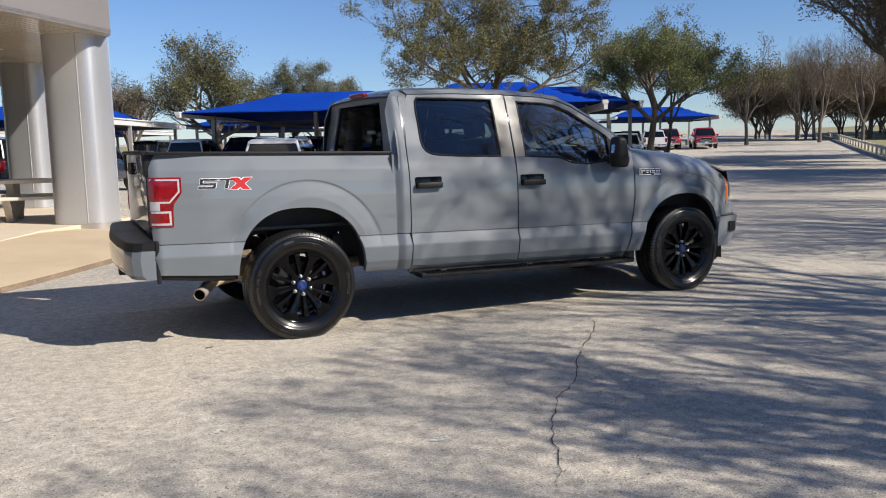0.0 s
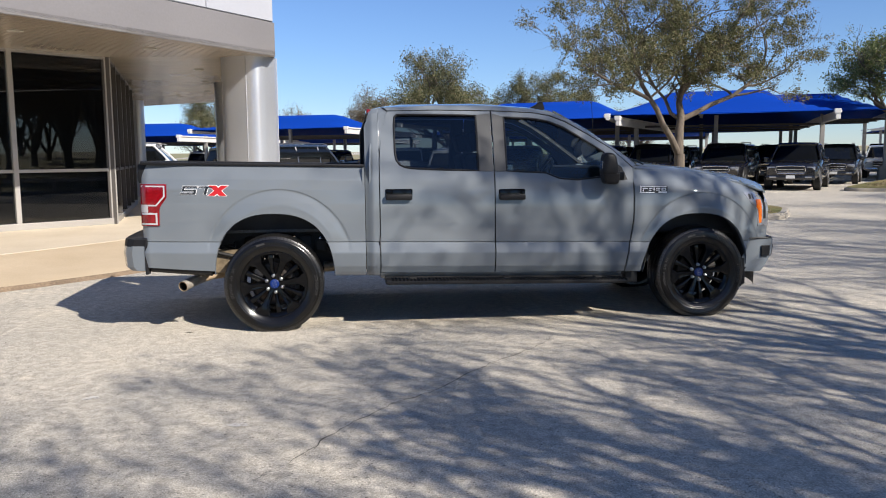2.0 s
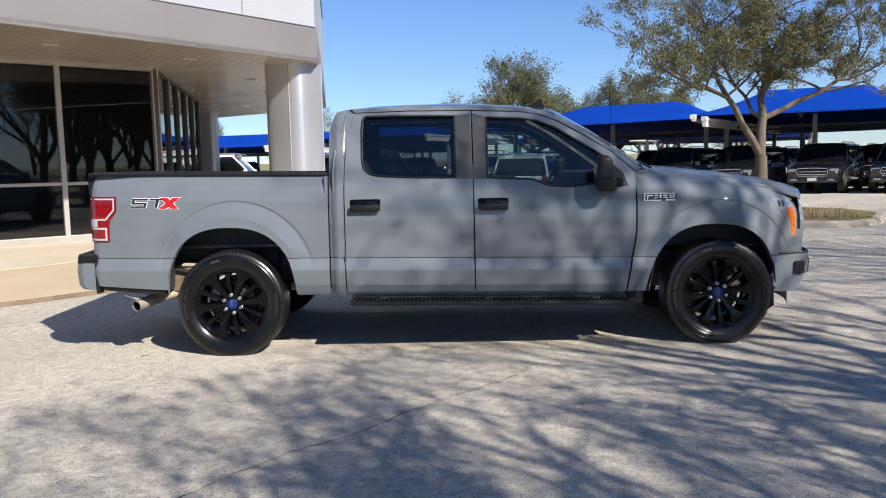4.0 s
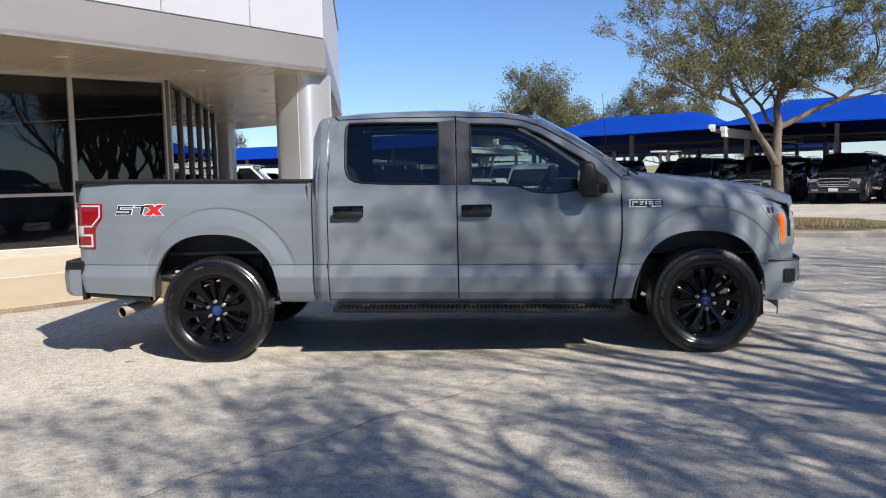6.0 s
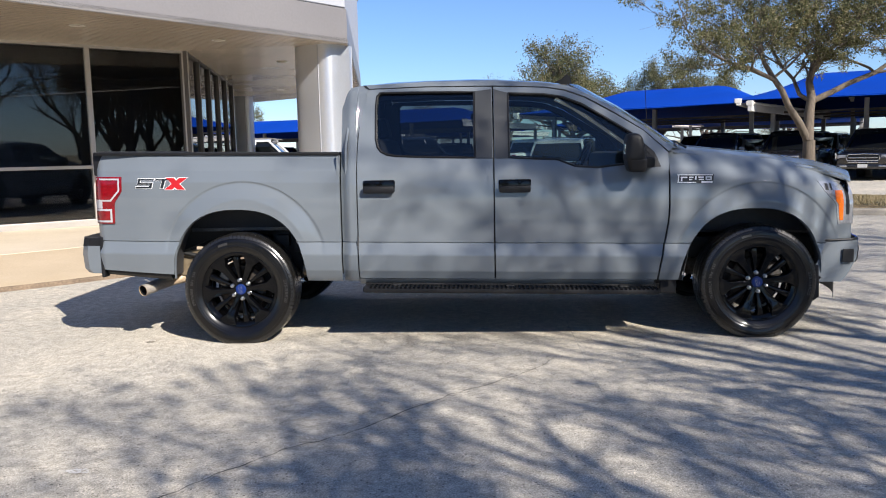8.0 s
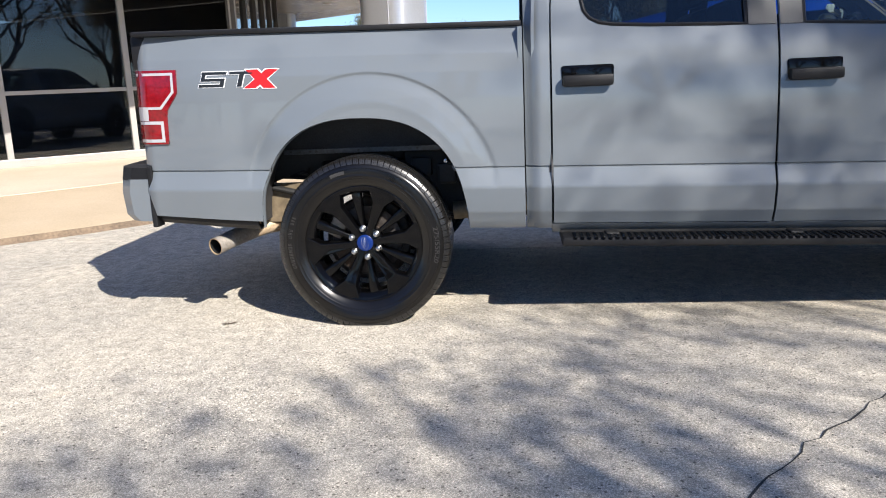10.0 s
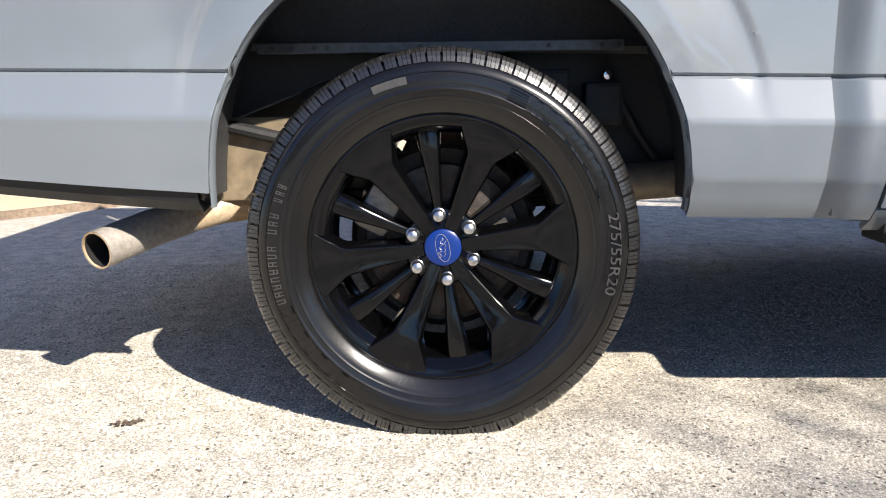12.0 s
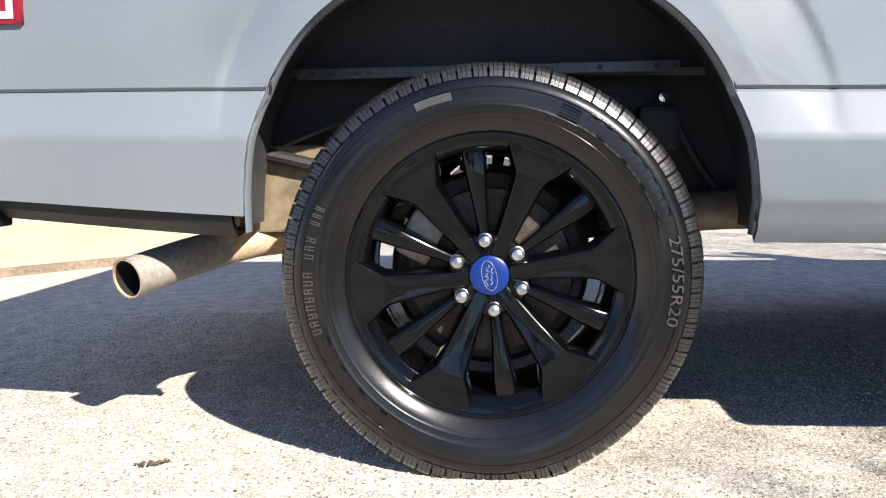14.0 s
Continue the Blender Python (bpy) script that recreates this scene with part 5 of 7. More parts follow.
        bar(a0 + 9, 0.040, 0.3275, 0.0026, 0.0014), bar(a0 + 9, 0.040, 0.3330, 0.0026, 0.0014), bar(a0 + 9, 0.040, 0.3385, 0.0026, 0.0014), bar(a0 + 9, 0.040, 0.3440, 0.0026, 0.0014), bar(a0 + 9, 0.040, 0.3495, 0.0026, 0.0014)
        bar(a0 + 2, 0.25, 0.3235, 0.0012, 0.0010)
        bar(a0 - 40.5, 0.0014, 0.3235, 0.034, 0.0010)
    for a0, n in ((100, 9), (50, 10), (150, 6), (320, 7), (262, 6)):
        for k in range(n):
            bar(a0 - 1.6 * k, 0.0025 + rr.random() * 0.002, 0.3130, 0.004, 0.0010)
    bar(290, 0.05, 0.342, 0.010, 0.0007)
    tagged(part("side_wall_relief", bm, RUBBER, tyre, smooth=True), kind="stuff")
    # rim
    bm = bmesh.new()
    lathe(bm, [(0.268, -0.094), (0.2738, -0.104), (0.2752, -0.1100), (0.2740, -0.1128), (0.2712, -0.1134), (0.2685, -0.1116), (0.2660, -0.1108), (0.2570, -0.1096), (0.2548, -0.1086), (0.2395, -0.0865), (0.2372, -0.0840), (0.2362, -0.078), (0.234, -0.05), (0.232, 0.02), (0.24, 0.10), (0.262, 0.104)], 120)
    rim = part("rim", bm, GLOSS_BLACK, w, "gloss black alloy rim", smooth=True, sharp=45)

    def wide_depth(u):
        return interp(u, [(0.04, -0.080), (0.07, -0.084), (0.17, -0.0995), (0.195, -0.1062), (0.235, -0.1112), (0.268, -0.1124)])

    # (distance from the axis, half width of the face, half width of the foot)
    flare = [(0.040, 0.0120, 0.0150), (0.062, 0.0130, 0.0165), (0.085, 0.0142, 0.0190), (0.130, 0.0182, 0.0235), (0.170, 0.0222, 0.0280), (0.196, 0.0250, 0.0310), (0.205, 0.0285, 0.0345), (0.224, 0.0430, 0.0490), (0.243, 0.0570, 0.0630),
             (0.2535, 0.0655, 0.0705), (0.2600, 0.0580, 0.0600), (0.2675, 0.0300, 0.0310)]
    for k in range(6):
        bm = bmesh.new()
        rot = Matrix.Rotation(-radians(7 + 60 * k), 4, "Y")
        rows = []
        for u, half, foot in flare:
            d = wide_depth(u)
            hollow = 0.0022 * smoothstep(0.08, 0.13, u) * (1 - smoothstep(0.18, 0.20, u))
            rows.append([rot @ Vector(p) for p in ((u, d + 0.052, -foot - 0.004), (u, d + 0.012, -foot), (u, d + 0.0022, -half - 0.0022), (u, d, -half), (u, d + 0.0002, -half + 0.0018), (u, d + hollow, -half * 0.45), (u, d + hollow, half * 0.45),
                                                   (u, d + 0.0002, half - 0.0018), (u, d, half), (u, d + 0.0022, half + 0.0022), (u, d + 0.012, foot), (u, d + 0.052, foot + 0.004))])
        grid(bm, rows)
        bmesh.ops.recalc_face_normals(bm, faces=bm.faces)
        part("wide_spoke", bm, GLOSS_BLACK, rim, smooth=True, sharp=65)
        bm = bmesh.new()
        rot = Matrix.Rotation(-radians(37 + 60 * k), 4, "Y")
        rows = []
        for u, half, d in ((0.046, 0.0080, -0.066), (0.070, 0.0088, -0.0705), (0.11, 0.0108, -0.0775), (0.15, 0.0138, -0.0835), (0.188, 0.0172, -0.0885), (0.194, 0.0178, -0.0890), (0.225, 0.0205, -0.0868), (0.2425, 0.0222, -0.0850)):
            rows.append([rot @ Vector((u, d + e, v * half)) for v, e in ((-1.25, 0.042), (-1.12, 0.014), (-1, 0.0045), (-0.93, 0.0022), (-0.55, 0.0), (0.55, 0.0), (0.93, 0.0022), (1, 0.0045), (1.12, 0.014), (1.25, 0.042))])
        vv = grid(bm, rows)
        bm.faces.new(list(reversed(vv[-1])))
        bmesh.ops.recalc_face_normals(bm, faces=bm.faces)
        part("slim_spoke", bm, GLOSS_BLACK, rim, smooth=True, sharp=65)
    bm = bmesh.new()
    lathe(bm, [(0.0, -0.078), (0.036, -0.080), (0.041, -0.076), (0.078, -0.071), (0.083, -0.064), (0.084, -0.03), (0.05, 0.0)], 48)
    part("hub_face", bm, GLOSS_BLACK, rim, smooth=True)
    bm = bmesh.new()
    lathe(bm, [(0.0, -0.0875), (0.020, -0.0873), (0.034, -0.0865), (0.038, -0.084), (0.0387, -0.076)], 48)
    cap = part("hub_cap", bm, CAP_BLUE, rim, "blue enamel hub cap", smooth=True)
    bm = bmesh.new()
    cs = [(0.0142 * math.cos(a), 0.0295 * math.sin(a)) for a in np.linspace(0, 2 * math.pi, 32, endpoint=False)]
    tl = radians(12)
    cs = [(x * math.cos(tl) - z * math.sin(tl), x * math.sin(tl) + z * math.cos(tl)) for x, z in cs]
    tube(bm, [(x, -0.0877, z) for x, z in cs + cs[:1]], 0.0008, 5)
    tube(bm, [(-0.0045 + 0.0045 * math.sin(k * 1.9) - 0.0035 * (k - 6) * 0.1, -0.0877, 0.021 - 0.0035 * k) for k in range(13)], 0.0011, 5)
    tube(bm, [(0.0045 + 0.0025 * math.sin(k * 2.3 + 1), -0.0877, 0.015 - 0.0033 * k) for k in range(11)], 0.0010, 5)
    part("cap_emblem", bm, CHROME, rim, "silver oval emblem shape")
    for k in range(6):
        a = radians(37 + 60 * k)
        x, z = 0.0675 * math.cos(a), 0.0675 * math.sin(a)
        bm = bmesh.new()
        lathe(bm, [(0.0130, -0.068), (0.0128, -0.090), (0.0118, -0.0935)], 6, centre=(x, 0, z))
        lathe(bm, [(0.0122, -0.0915), (0.0105, -0.0965), (0.0065, -0.0990), (0.0, -0.0996)], 18, centre=(x, 0, z))
        lathe(bm, [(0.0150, -0.066), (0.0150, -0.0735), (0.0118, -0.076)], 18, centre=(x, 0, z))
        part("lug_nut", bm, NUT, rim, "bright metal lug nut", smooth=True, sharp=30)
    # brake behind the spokes
    bm = bmesh.new()
    lathe(bm, [(0.06, -0.012), (0.165, -0.012), (0.168, -0.006), (0.168, 0.016), (0.06, 0.016)], 64, close=True)
    lathe(bm, [(0.0, -0.04), (0.08, -0.04), (0.085, -0.012)], 32)
    # Added backing ring blocks sunlit ground seen between the spokes.
    lathe(bm, [(0.07, 0.05), (0.12, 0.055), (0.195, 0.055), (0.204, 0.045), (0.206, 0.05), (0.197, 0.062), (0.07, 0.06)], 48)
    disc = part("brake_disc", bm, CAST_IRON, w, "grey brake disc", smooth=True)
    bm = bmesh.new()
    side = 1 if not front else -1
    box(bm, -0.05, 0.05, -0.045, 0.06, 0.115, 0.19, 0.014)
    bmesh.ops.rotate(bm, verts=bm.verts, matrix=Matrix.Rotation(radians(-62 * side), 3, "Y"))
    part("caliper", bm, CALIPER, disc, "tan-grey cast caliper", smooth=True)
    return tyre, rim, disc


for x in (0.0, 3.683):
    made = wheel(x > 1)
    for ob in made:
        ob.matrix_basis = pose(x, -0.8585 + 0.045 * (x > 1), HUB_Z)
        copy_thing(ob, pose(x, 0.8585 - 0.045 * (x > 1), HUB_Z, 0, 0, 180))

# ---- planting islands ----
def island(name, poly, label):
    e = slab(name, poly, 0.0, 0.13, KERB, label, "kerb", 0.035)
    c = sum((Vector(p) for p in poly), Vector((0, 0))) / len(poly)
    inner = [tuple(c + (Vector(p) - c) * (1 - 0.17 / max(0.5, (Vector(p) - c).length))) for p in poly]
    bm = bmesh.new()
    prism(bm, inner, 0.10, 0.145, lambda u, v, w: (u, v, w))
    tagged(part("grass", bm, GRASS), "patchy dry winter grass in the planting island", "grass", kind="stuff")
    return e


def rounded(pts, r, k=5):
    out = []
    n = len(pts)
    for i in range(n):
        p, a, b = Vector(pts[i]), Vector(pts[i - 1]), Vector(pts[(i + 1) % n])
        u, v = (a - p).normalized() * r, (b - p).normalized() * r
        for j in range(k + 1):
            t = j / k
            out.append(tuple((p + u) * (1 - t) ** 2 + p * 2 * t * (1 - t) + (p + v) * t * t))
    return out


island("kerb_near_island", rounded([(5.6, 10.15), (9.9, 8.35), (11.6, 10.9), (10.9, 13.2), (6.9, 14.9)], 1.0), "weathered concrete kerb round a planting island")
island("kerb_far_island", rounded([(19.3, 20.6), (22.9, 18.9), (29.4, 26.2), (37.6, 35.0), (35.0, 37.2), (24.6, 26.4)], 1.0), "concrete kerb round the far planting island")


def tufts(name, n, cx, cy, ux, uy, vx, vy, z, seed, label):
    """Loose grass blades scattered over a four-sided patch."""
    r = np.random.RandomState(seed)
    a, b = r.rand(n), r.rand(n)
    x, y = cx + ux * a + vx * b, cy + uy * a + vy * b
    h = 0.03 + 0.06 * r.rand(n)
    th = r.rand(n) * math.pi
    w = 0.006 + 0.006 * r.rand(n)
    dx, dy = np.cos(th) * w, np.sin(th) * w
    lx, ly = (r.rand(n) - 0.5) * 0.06, (r.rand(n) - 0.5) * 0.06
    v = np.empty((n * 3, 3))
    v[0::3] = np.c_[x - dx, y - dy, np.full(n, z)]
    v[1::3] = np.c_[x + dx, y + dy, np.full(n, z)]
    v[2::3] = np.c_[x + lx, y + ly, z + h]
    me = bpy.data.meshes.new(name)
    me.from_pydata(v.tolist(), [], np.arange(n * 3).reshape(-1, 3).tolist())
    return tagged(part_mesh(name, me, BLADES), label, "grass", kind="stuff")


BLADES = leaf_mat("grass_blades", (0.17, 0.14, 0.07), (0.30, 0.245, 0.14), (0.42, 0.34, 0.21))
tufts("grass_tufts", 9000, 6.3, 10.5, 3.7, -1.5, 1.0, 2.7, 0.143, 2, "short dry grass tufts in the near island")
tufts("grass_tufts", 6000, 20.8, 21.4, 12.5, 13.4, 1.9, -0.9, 0.143, 3, "short dry grass tufts in the far island")

# open field beyond the rail
bm = bmesh.new()
RD = Vector((0.738, 0.675)).normalized()
RN = Vector((RD.y, -RD.x))
R0 = Vector((39.8, 22.6)) - RD * 64
rows = []
for s in (0, 30, 60, 75, 90, 105, 120, 140, 160, 200, 320):
    row = []
    for w in (0.5, 8, 15, 30, 60, 100, 400):
        q = R0 + RD * s + RN * w
        row.append((q.x, q.y, ground_z(q.x, q.y) + 0.014 + 0.035 * min(max(w - 6, 0.0), 60.0)))
    rows.append(row)
grid(bm, rows)
tagged(part("field", bm, FIELD), "dry tan field beyond the rail", "field", kind="structure")
bm = bmesh.new()
grid(bm, [[(x, y, ground_z(x, y) + 0.012) for y in (95, 120, 140, 180, 300, 700)] for x in (-500, -40, 0, 40, 60, 95)])
tagged(part("verge", bm, FIELD), "dry ground beyond the car park", "field", kind="structure")
bm = bmesh.new()
rows = []
for s in np.linspace(0, 150, 61):
    q = R0 + RD * s
    z = ground_z(q.x, q.y)
    rows.append([(q.x + RN.x * w, q.y + RN.y * w, z + h) for w, h in ((0.1, -0.05), (0.1, 0.12), (0.13, 0.14), (0.37, 0.14), (0.4, 0.12), (0.4, -0.05))])
grid(bm, rows)
tagged(part("kerb_road", bm, KERB), "weathered kerb along the drive", "kerb", kind="structure")
WOOD = varied("weathered_rail_wood", (0.60, 0.55, 0.47), 0.85, fine=25, broad=2, amount=0.3, stretch=(1, 1, 8))
rail = thing("guard_rail", "low weathered post-and-rail barrier along the drive", "guard rail")
for k in range(52):
    p = R0 + RD * (k * 2.4) + RN * 0.8
    bm = bmesh.new()
    z = ground_z(p.x, p.y)
    box(bm, p.x - 0.07, p.x + 0.07, p.y - 0.07, p.y + 0.07, z, z + 0.66, 0.012)
    part("post", bm, WOOD, rail)
bm = bmesh.new()
rows = []
for s in np.linspace(0, 124.8, 53):
    q = R0 + RD * s
    z = ground_z(q.x, q.y)
    rows.append([(q.x + RN.x * w, q.y + RN.y * w, z + h) for w, h in ((0.66, 0.48), (0.66, 0.64), (0.72, 0.64), (0.72, 0.48))])
grid(bm, rows, close_v=True)
part("rail_beam", bm, WOOD, rail)

# ---- blue shade canopies ----
FABRIC = varied("blue_shade_cloth", (0.0008, 0.047, 0.36), 0.85, fine=120, broad=0.5, amount=0.18, relief=0.1, spec=0.1)
POST = varied("grey_painted_steel", (0.36, 0.35, 0.33), 0.5, 0.2, fine=40, broad=1.5, amount=0.15)
BEAM = varied("white_painted_steel", (0.72, 0.70, 0.66), 0.45, fine=40, broad=1.5, amount=0.1)


def canopy(p0, p1, depth, eave=3.05, rise=1.15, posts=True):
    """A hipped cloth roof; p0 to p1 is its near edge, the depth goes away from the camera."""
    p0, p1 = Vector(p0), Vector(p1)
    d = (p1 - p0)
    L = d.length
    e = thing("shade_canopy", "blue hipped shade-cloth canopy on grey steel posts over parked vehicles", "shade canopy", "shade canopies",
              at=(p0.x, p0.y, ground_z(p1.x, p1.y)), rz=math.degrees(math.atan2(d.y, d.x)))
    hip = L * 0.28
    bm = bmesh.new()
    rows = []
    nu, nv = 25, 17
    for i in range(nu):
        row = []
        for j in range(nv):
            u, v = i / (nu - 1), j / (nv - 1)
            x, y = u * L, v * depth
            h = min(y / (depth * 0.4), (depth - y) / (depth * 0.6), min(x, L - x) / hip, 1.0)
            sag = -0.12 * math.sin(math.pi * min(1, h)) - 0.10 * (4 * u * (1 - u)) * (1 - h) * 0.6
            row.append((x, y, eave - 0.35 * v + rise * h + sag))
        rows.append(row)
    grid(bm, rows)
    part("cloth", bm, FABRIC, e, "bright blue cloth", smooth=True, sharp=0)
    for x in (0, L):
        bm = bmesh.new()
        tube(bm, [(x, 0, eave - 0.05), (x, depth, eave - 0.05)], 0.045, 8)
        part("edge_tube", bm, BEAM, e, smooth=True)
    for y in (0.02, depth - 0.02):
        bm = bmesh.new()
        tube(bm, [(0, y, eave - 0.02 - 0.35 * (y > 1)), (L, y, eave - 0.02 - 0.35 * (y > 1))], 0.012, 6)
        part("edge_cable", bm, FABRIC, e, smooth=True)
    # Purlins take a dark colour that carries the shade under the cloth.
    for y in (depth * 0.3, depth * 0.55, depth * 0.8):
        bm = bmesh.new()
        box(bm, 0.1, L - 0.1, y - 0.04, y + 0.04, eave - 0.42, eave - 0.32, 0.01)
        part("purlin", bm, DARK_FRAME, e, "steel purlin darkened for the shade under the cloth")
    for x in (0.12, L - 0.12):
        bm = bmesh.new()
        box(bm, x - 0.06, x + 0.10, -0.1, depth * (0.62 if x < 1 else 0.98), eave - (0.22 if x < 1 else 0.36), eave - 0.06, 0.01)
        part("cantilever_beam", bm, BEAM, e, "pale steel cantilever beam")
        bm = bmesh.new()
        box(bm, x - 0.12, x + 0.12, -0.12, 0.16, eave - 0.14, eave + 0.04, 0.02)
        part("corner_bracket", bm, BEAM, e)
    for x in (0.15, L * 0.5, L - 0.15) if posts else ():
        for y in (depth * 0.22 + 0.3, depth * 0.94 - 0.4):
            bm = bmesh.new()
            box(bm, x - 0.09, x + 0.09, y - 0.09, y + 0.09, 0.0, eave + 0.05, 0.01)
            part("post", bm, POST, e)
            bm = bmesh.new()
            box(bm, x - 0.3, x + 0.3, y - 0.3, y + 0.3, 0.0, 0.75, 0.04)
            part("footing", bm, KERB, e)
    return e


canopy((11.6, 25.3), (19.75, 21.45), 16, 3.12, 1.55)
canopy((3.3, 30.9), (12.2, 25.0), 15, 3.02, 1.35)
canopy((19.6, 33.6), (28.3, 29.5), 9.5, 3.62, 1.35)
canopy((46.8, 56.0), (56.3, 52.0), 9.0, 3.0, 1.25)
canopy((-8.4, 41.8), (1.0, 37.7), 12.6, 3.1, 1.2)
canopy((-19.0, 46.0), (-9.0, 42.6), 14, 2.8, 1.2)
canopy((14.5, 46), (24, 41.5), 12, 3.0, 1.2)
canopy((-18, 60), (-6, 56), 9, 3.0, 1.2)
canopy((-5.6, 62.4), (3.2, 58.4), 12, 3.0, 1.2)
canopy((6.2, 50.6), (14.4, 46.6), 11, 3.0, 1.2)

# ---- parked vehicles ----
def car_paint(name, base, metal=0.0):
    return varied(name, base, 0.25, metal, fine=600, broad=1.0, amount=0.06, relief=0.0, coat=1.0)


CAR_BLACK = car_paint("black_car_paint", (0.010, 0.010, 0.012))
CAR_WHITE = car_paint("white_car_paint", (0.72, 0.73, 0.74))
CAR_RED = car_paint("red_car_paint", (0.36, 0.012, 0.014))
CAR_SILVER = car_paint("silver_car_paint", (0.34, 0.35, 0.36), 0.4)
CAR_BLUE = car_paint("dark_blue_car_paint", (0.02, 0.03, 0.05))
CAR_GLASS = varied("car_window_glass", (0.006, 0.007, 0.008), 0.05, fine=50, broad=2, amount=0.1, relief=0.0, spec=0.5)
TYRE_FAR = varied("far_tyre_rubber", (0.02, 0.02, 0.02), 0.7, fine=60, amount=0.2)
PLATE = varied("plate_white", (0.7, 0.7, 0.68), 0.5, fine=80, amount=0.05)


def loft(bm, stations):
    """Rounded cross-sections (x, low, high, half width, tuck of the top) joined into a closed body."""
    rows = []
    for x, z0, z1, w, tuck in stations:
        h = z1 - z0
        wt = w - tuck
        pts = [(-w * 0.94, z0), (-w, z0 + 0.12 * h), (-w, z0 + 0.5 * h), (-w * 0.99, z0 + 0.72 * h), (-wt, z1 - 0.06 * h), (-wt * 0.93, z1), (-wt * 0.5, z1 + 0.012),
               (0, z1 + 0.018), (wt * 0.5, z1 + 0.012), (wt * 0.93, z1), (wt, z1 - 0.06 * h), (w * 0.99, z0 + 0.72 * h), (w, z0 + 0.5 * h), (w, z0 + 0.12 * h), (w * 0.94, z0)]
        rows.append([(x, y, z) for y, z in pts])
    vv = grid(bm, rows, close_v=True)
    bm.faces.new(list(reversed(vv[0])))
    bm.faces.new(vv[-1])
    bmesh.ops.recalc_face_normals(bm, faces=bm.faces)


def vehicle(kind, paint, label, x, y, heading, scale=1.0):
    pick = kind == "pickup"
    L, W = (5.8, 1.0) if pick else (5.2, 0.99)
    f, r = L / 2, -L / 2
    e = thing("parked_pickup" if pick else "parked_suv", label, "pickup truck" if pick else "car", "parked vehicles", at=(x, y, ground_z(x, y)), rz=heading)
    e.scale = (scale,) * 3
    bm = bmesh.new()
    hood = 1.16 if pick else 1.10
    loft(bm, [(r, 0.62, 1.0, W * 0.93, 0.03), (r + 0.08, 0.48, hood + 0.06, W * 0.97, 0.03), (r + 0.6, 0.42, hood + 0.08, W, 0.03), (-0.4, 0.40, hood + 0.07, W, 0.04), (f - 1.75, 0.40, hood + 0.05, W, 0.05),
              (f - 1.4, 0.42, hood, W, 0.10), (f - 0.5, 0.45, hood - 0.05, W * 0.98, 0.12), (f - 0.12, 0.50, hood - 0.12, W * 0.93, 0.12), (f, 0.55, hood - 0.28, W * 0.86, 0.06)])
    part("body", bm, paint, e, smooth=True)
    cab0 = -0.75 if pick else r + 0.15
    bm = bmesh.new()
    loft(bm, [(cab0 - 0.02, hood, 1.22, W * 0.86, 0.05), (cab0 + 0.16, hood, 1.80, W * 0.88, 0.16), (0.6, hood, 1.82, W * 0.90, 0.17), (f - 2.05, hood, 1.74, W * 0.90, 0.17), (f - 1.42, hood - 0.05, 1.16, W * 0.90, 0.06)])
    part("glasshouse", bm, CAR_GLASS, e, "dark window glass", smooth=True)
    bm = bmesh.new()
    loft(bm, [(cab0 + 0.10, 1.72, 1.80, W * 0.78, 0.06), (cab0 + 0.3, 1.775, 1.87, W * 0.76, 0.06), (0.6, 1.79, 1.885, W * 0.76, 0.06), (f - 2.1, 1.73, 1.82, W * 0.76, 0.06)])
    part("roof", bm, paint, e, smooth=True)
    for s in (-1, 1):
        for xa, xb in ((cab0 + 0.05, cab0 + 0.18), (0.1 if pick else 0.0, 0.1 if pick else 0.0), (f - 1.45, f - 2.08)) + (() if pick else ((-1.25, -1.25),)):
            bm = bmesh.new()
            tube(bm, [(xa, s * W * 0.905, hood + 0.05), ((xa + xb) / 2, s * W * 0.835, 1.5), (xb, s * W * 0.745, 1.80)], 0.045, 6)
            part("pillar", bm, paint, e, smooth=True)
        bm = bmesh.new()
        box(bm, f - 1.65, f - 1.48, s * (W + 0.02), s * (W + 0.2), 1.12, 1.30, 0.04)
        part("side_mirror", bm, paint, e, smooth=True)
        for wx in (f - 0.98, r + 1.2):
            bm = bmesh.new()
            lathe(bm, [(0.22, -0.12), (0.27, -0.14), (0.36, -0.14), (0.39, -0.11), (0.39, 0.11), (0.2, 0.12)], 28, centre=(wx, s * (W - 0.11), 0.389))
            ty = part("tyre", bm, TYRE_FAR, e, smooth=True)
            bm = bmesh.new()
            for k in range(5):
                rot = Matrix.Translation((wx, s * (W - 0.11), 0.389)) @ Matrix.Rotation(k * 2 * math.pi / 5, 4, "Y")
                box(bm, 0.03, 0.23, -0.12 * s - 0.02 + 0.2 * s, -0.12 * s + 0.02 + 0.2 * s, -0.035, 0.035, m=rot)
            lathe(bm, [(0.215, 0.125 * s), (0.235, 0.14 * s), (0.24, 0.12 * s), (0.235, 0.0)], 24, centre=(wx, s * (W - 0.11), 0.389))
            part("rim", bm, STEEL, ty, "grey alloy rim")
            bm = bmesh.new()
            rows = [[(wx + 0.43 * math.cos(a), s * (W + 0.011), 0.40 + 0.43 * math.sin(a)), (wx + 0.50 * math.cos(a), s * (W + 0.012), 0.40 + 0.50 * math.sin(a)), (wx + 0.52 * math.cos(a), s * (W - 0.02), 0.40 + 0.52 * math.sin(a))] for a in np.linspace(-0.05, math.pi + 0.05, 16)]
            grid(bm, rows)
            part("arch_trim", bm, BLACK_PLASTIC, e, smooth=True)
            bm = bmesh.new()
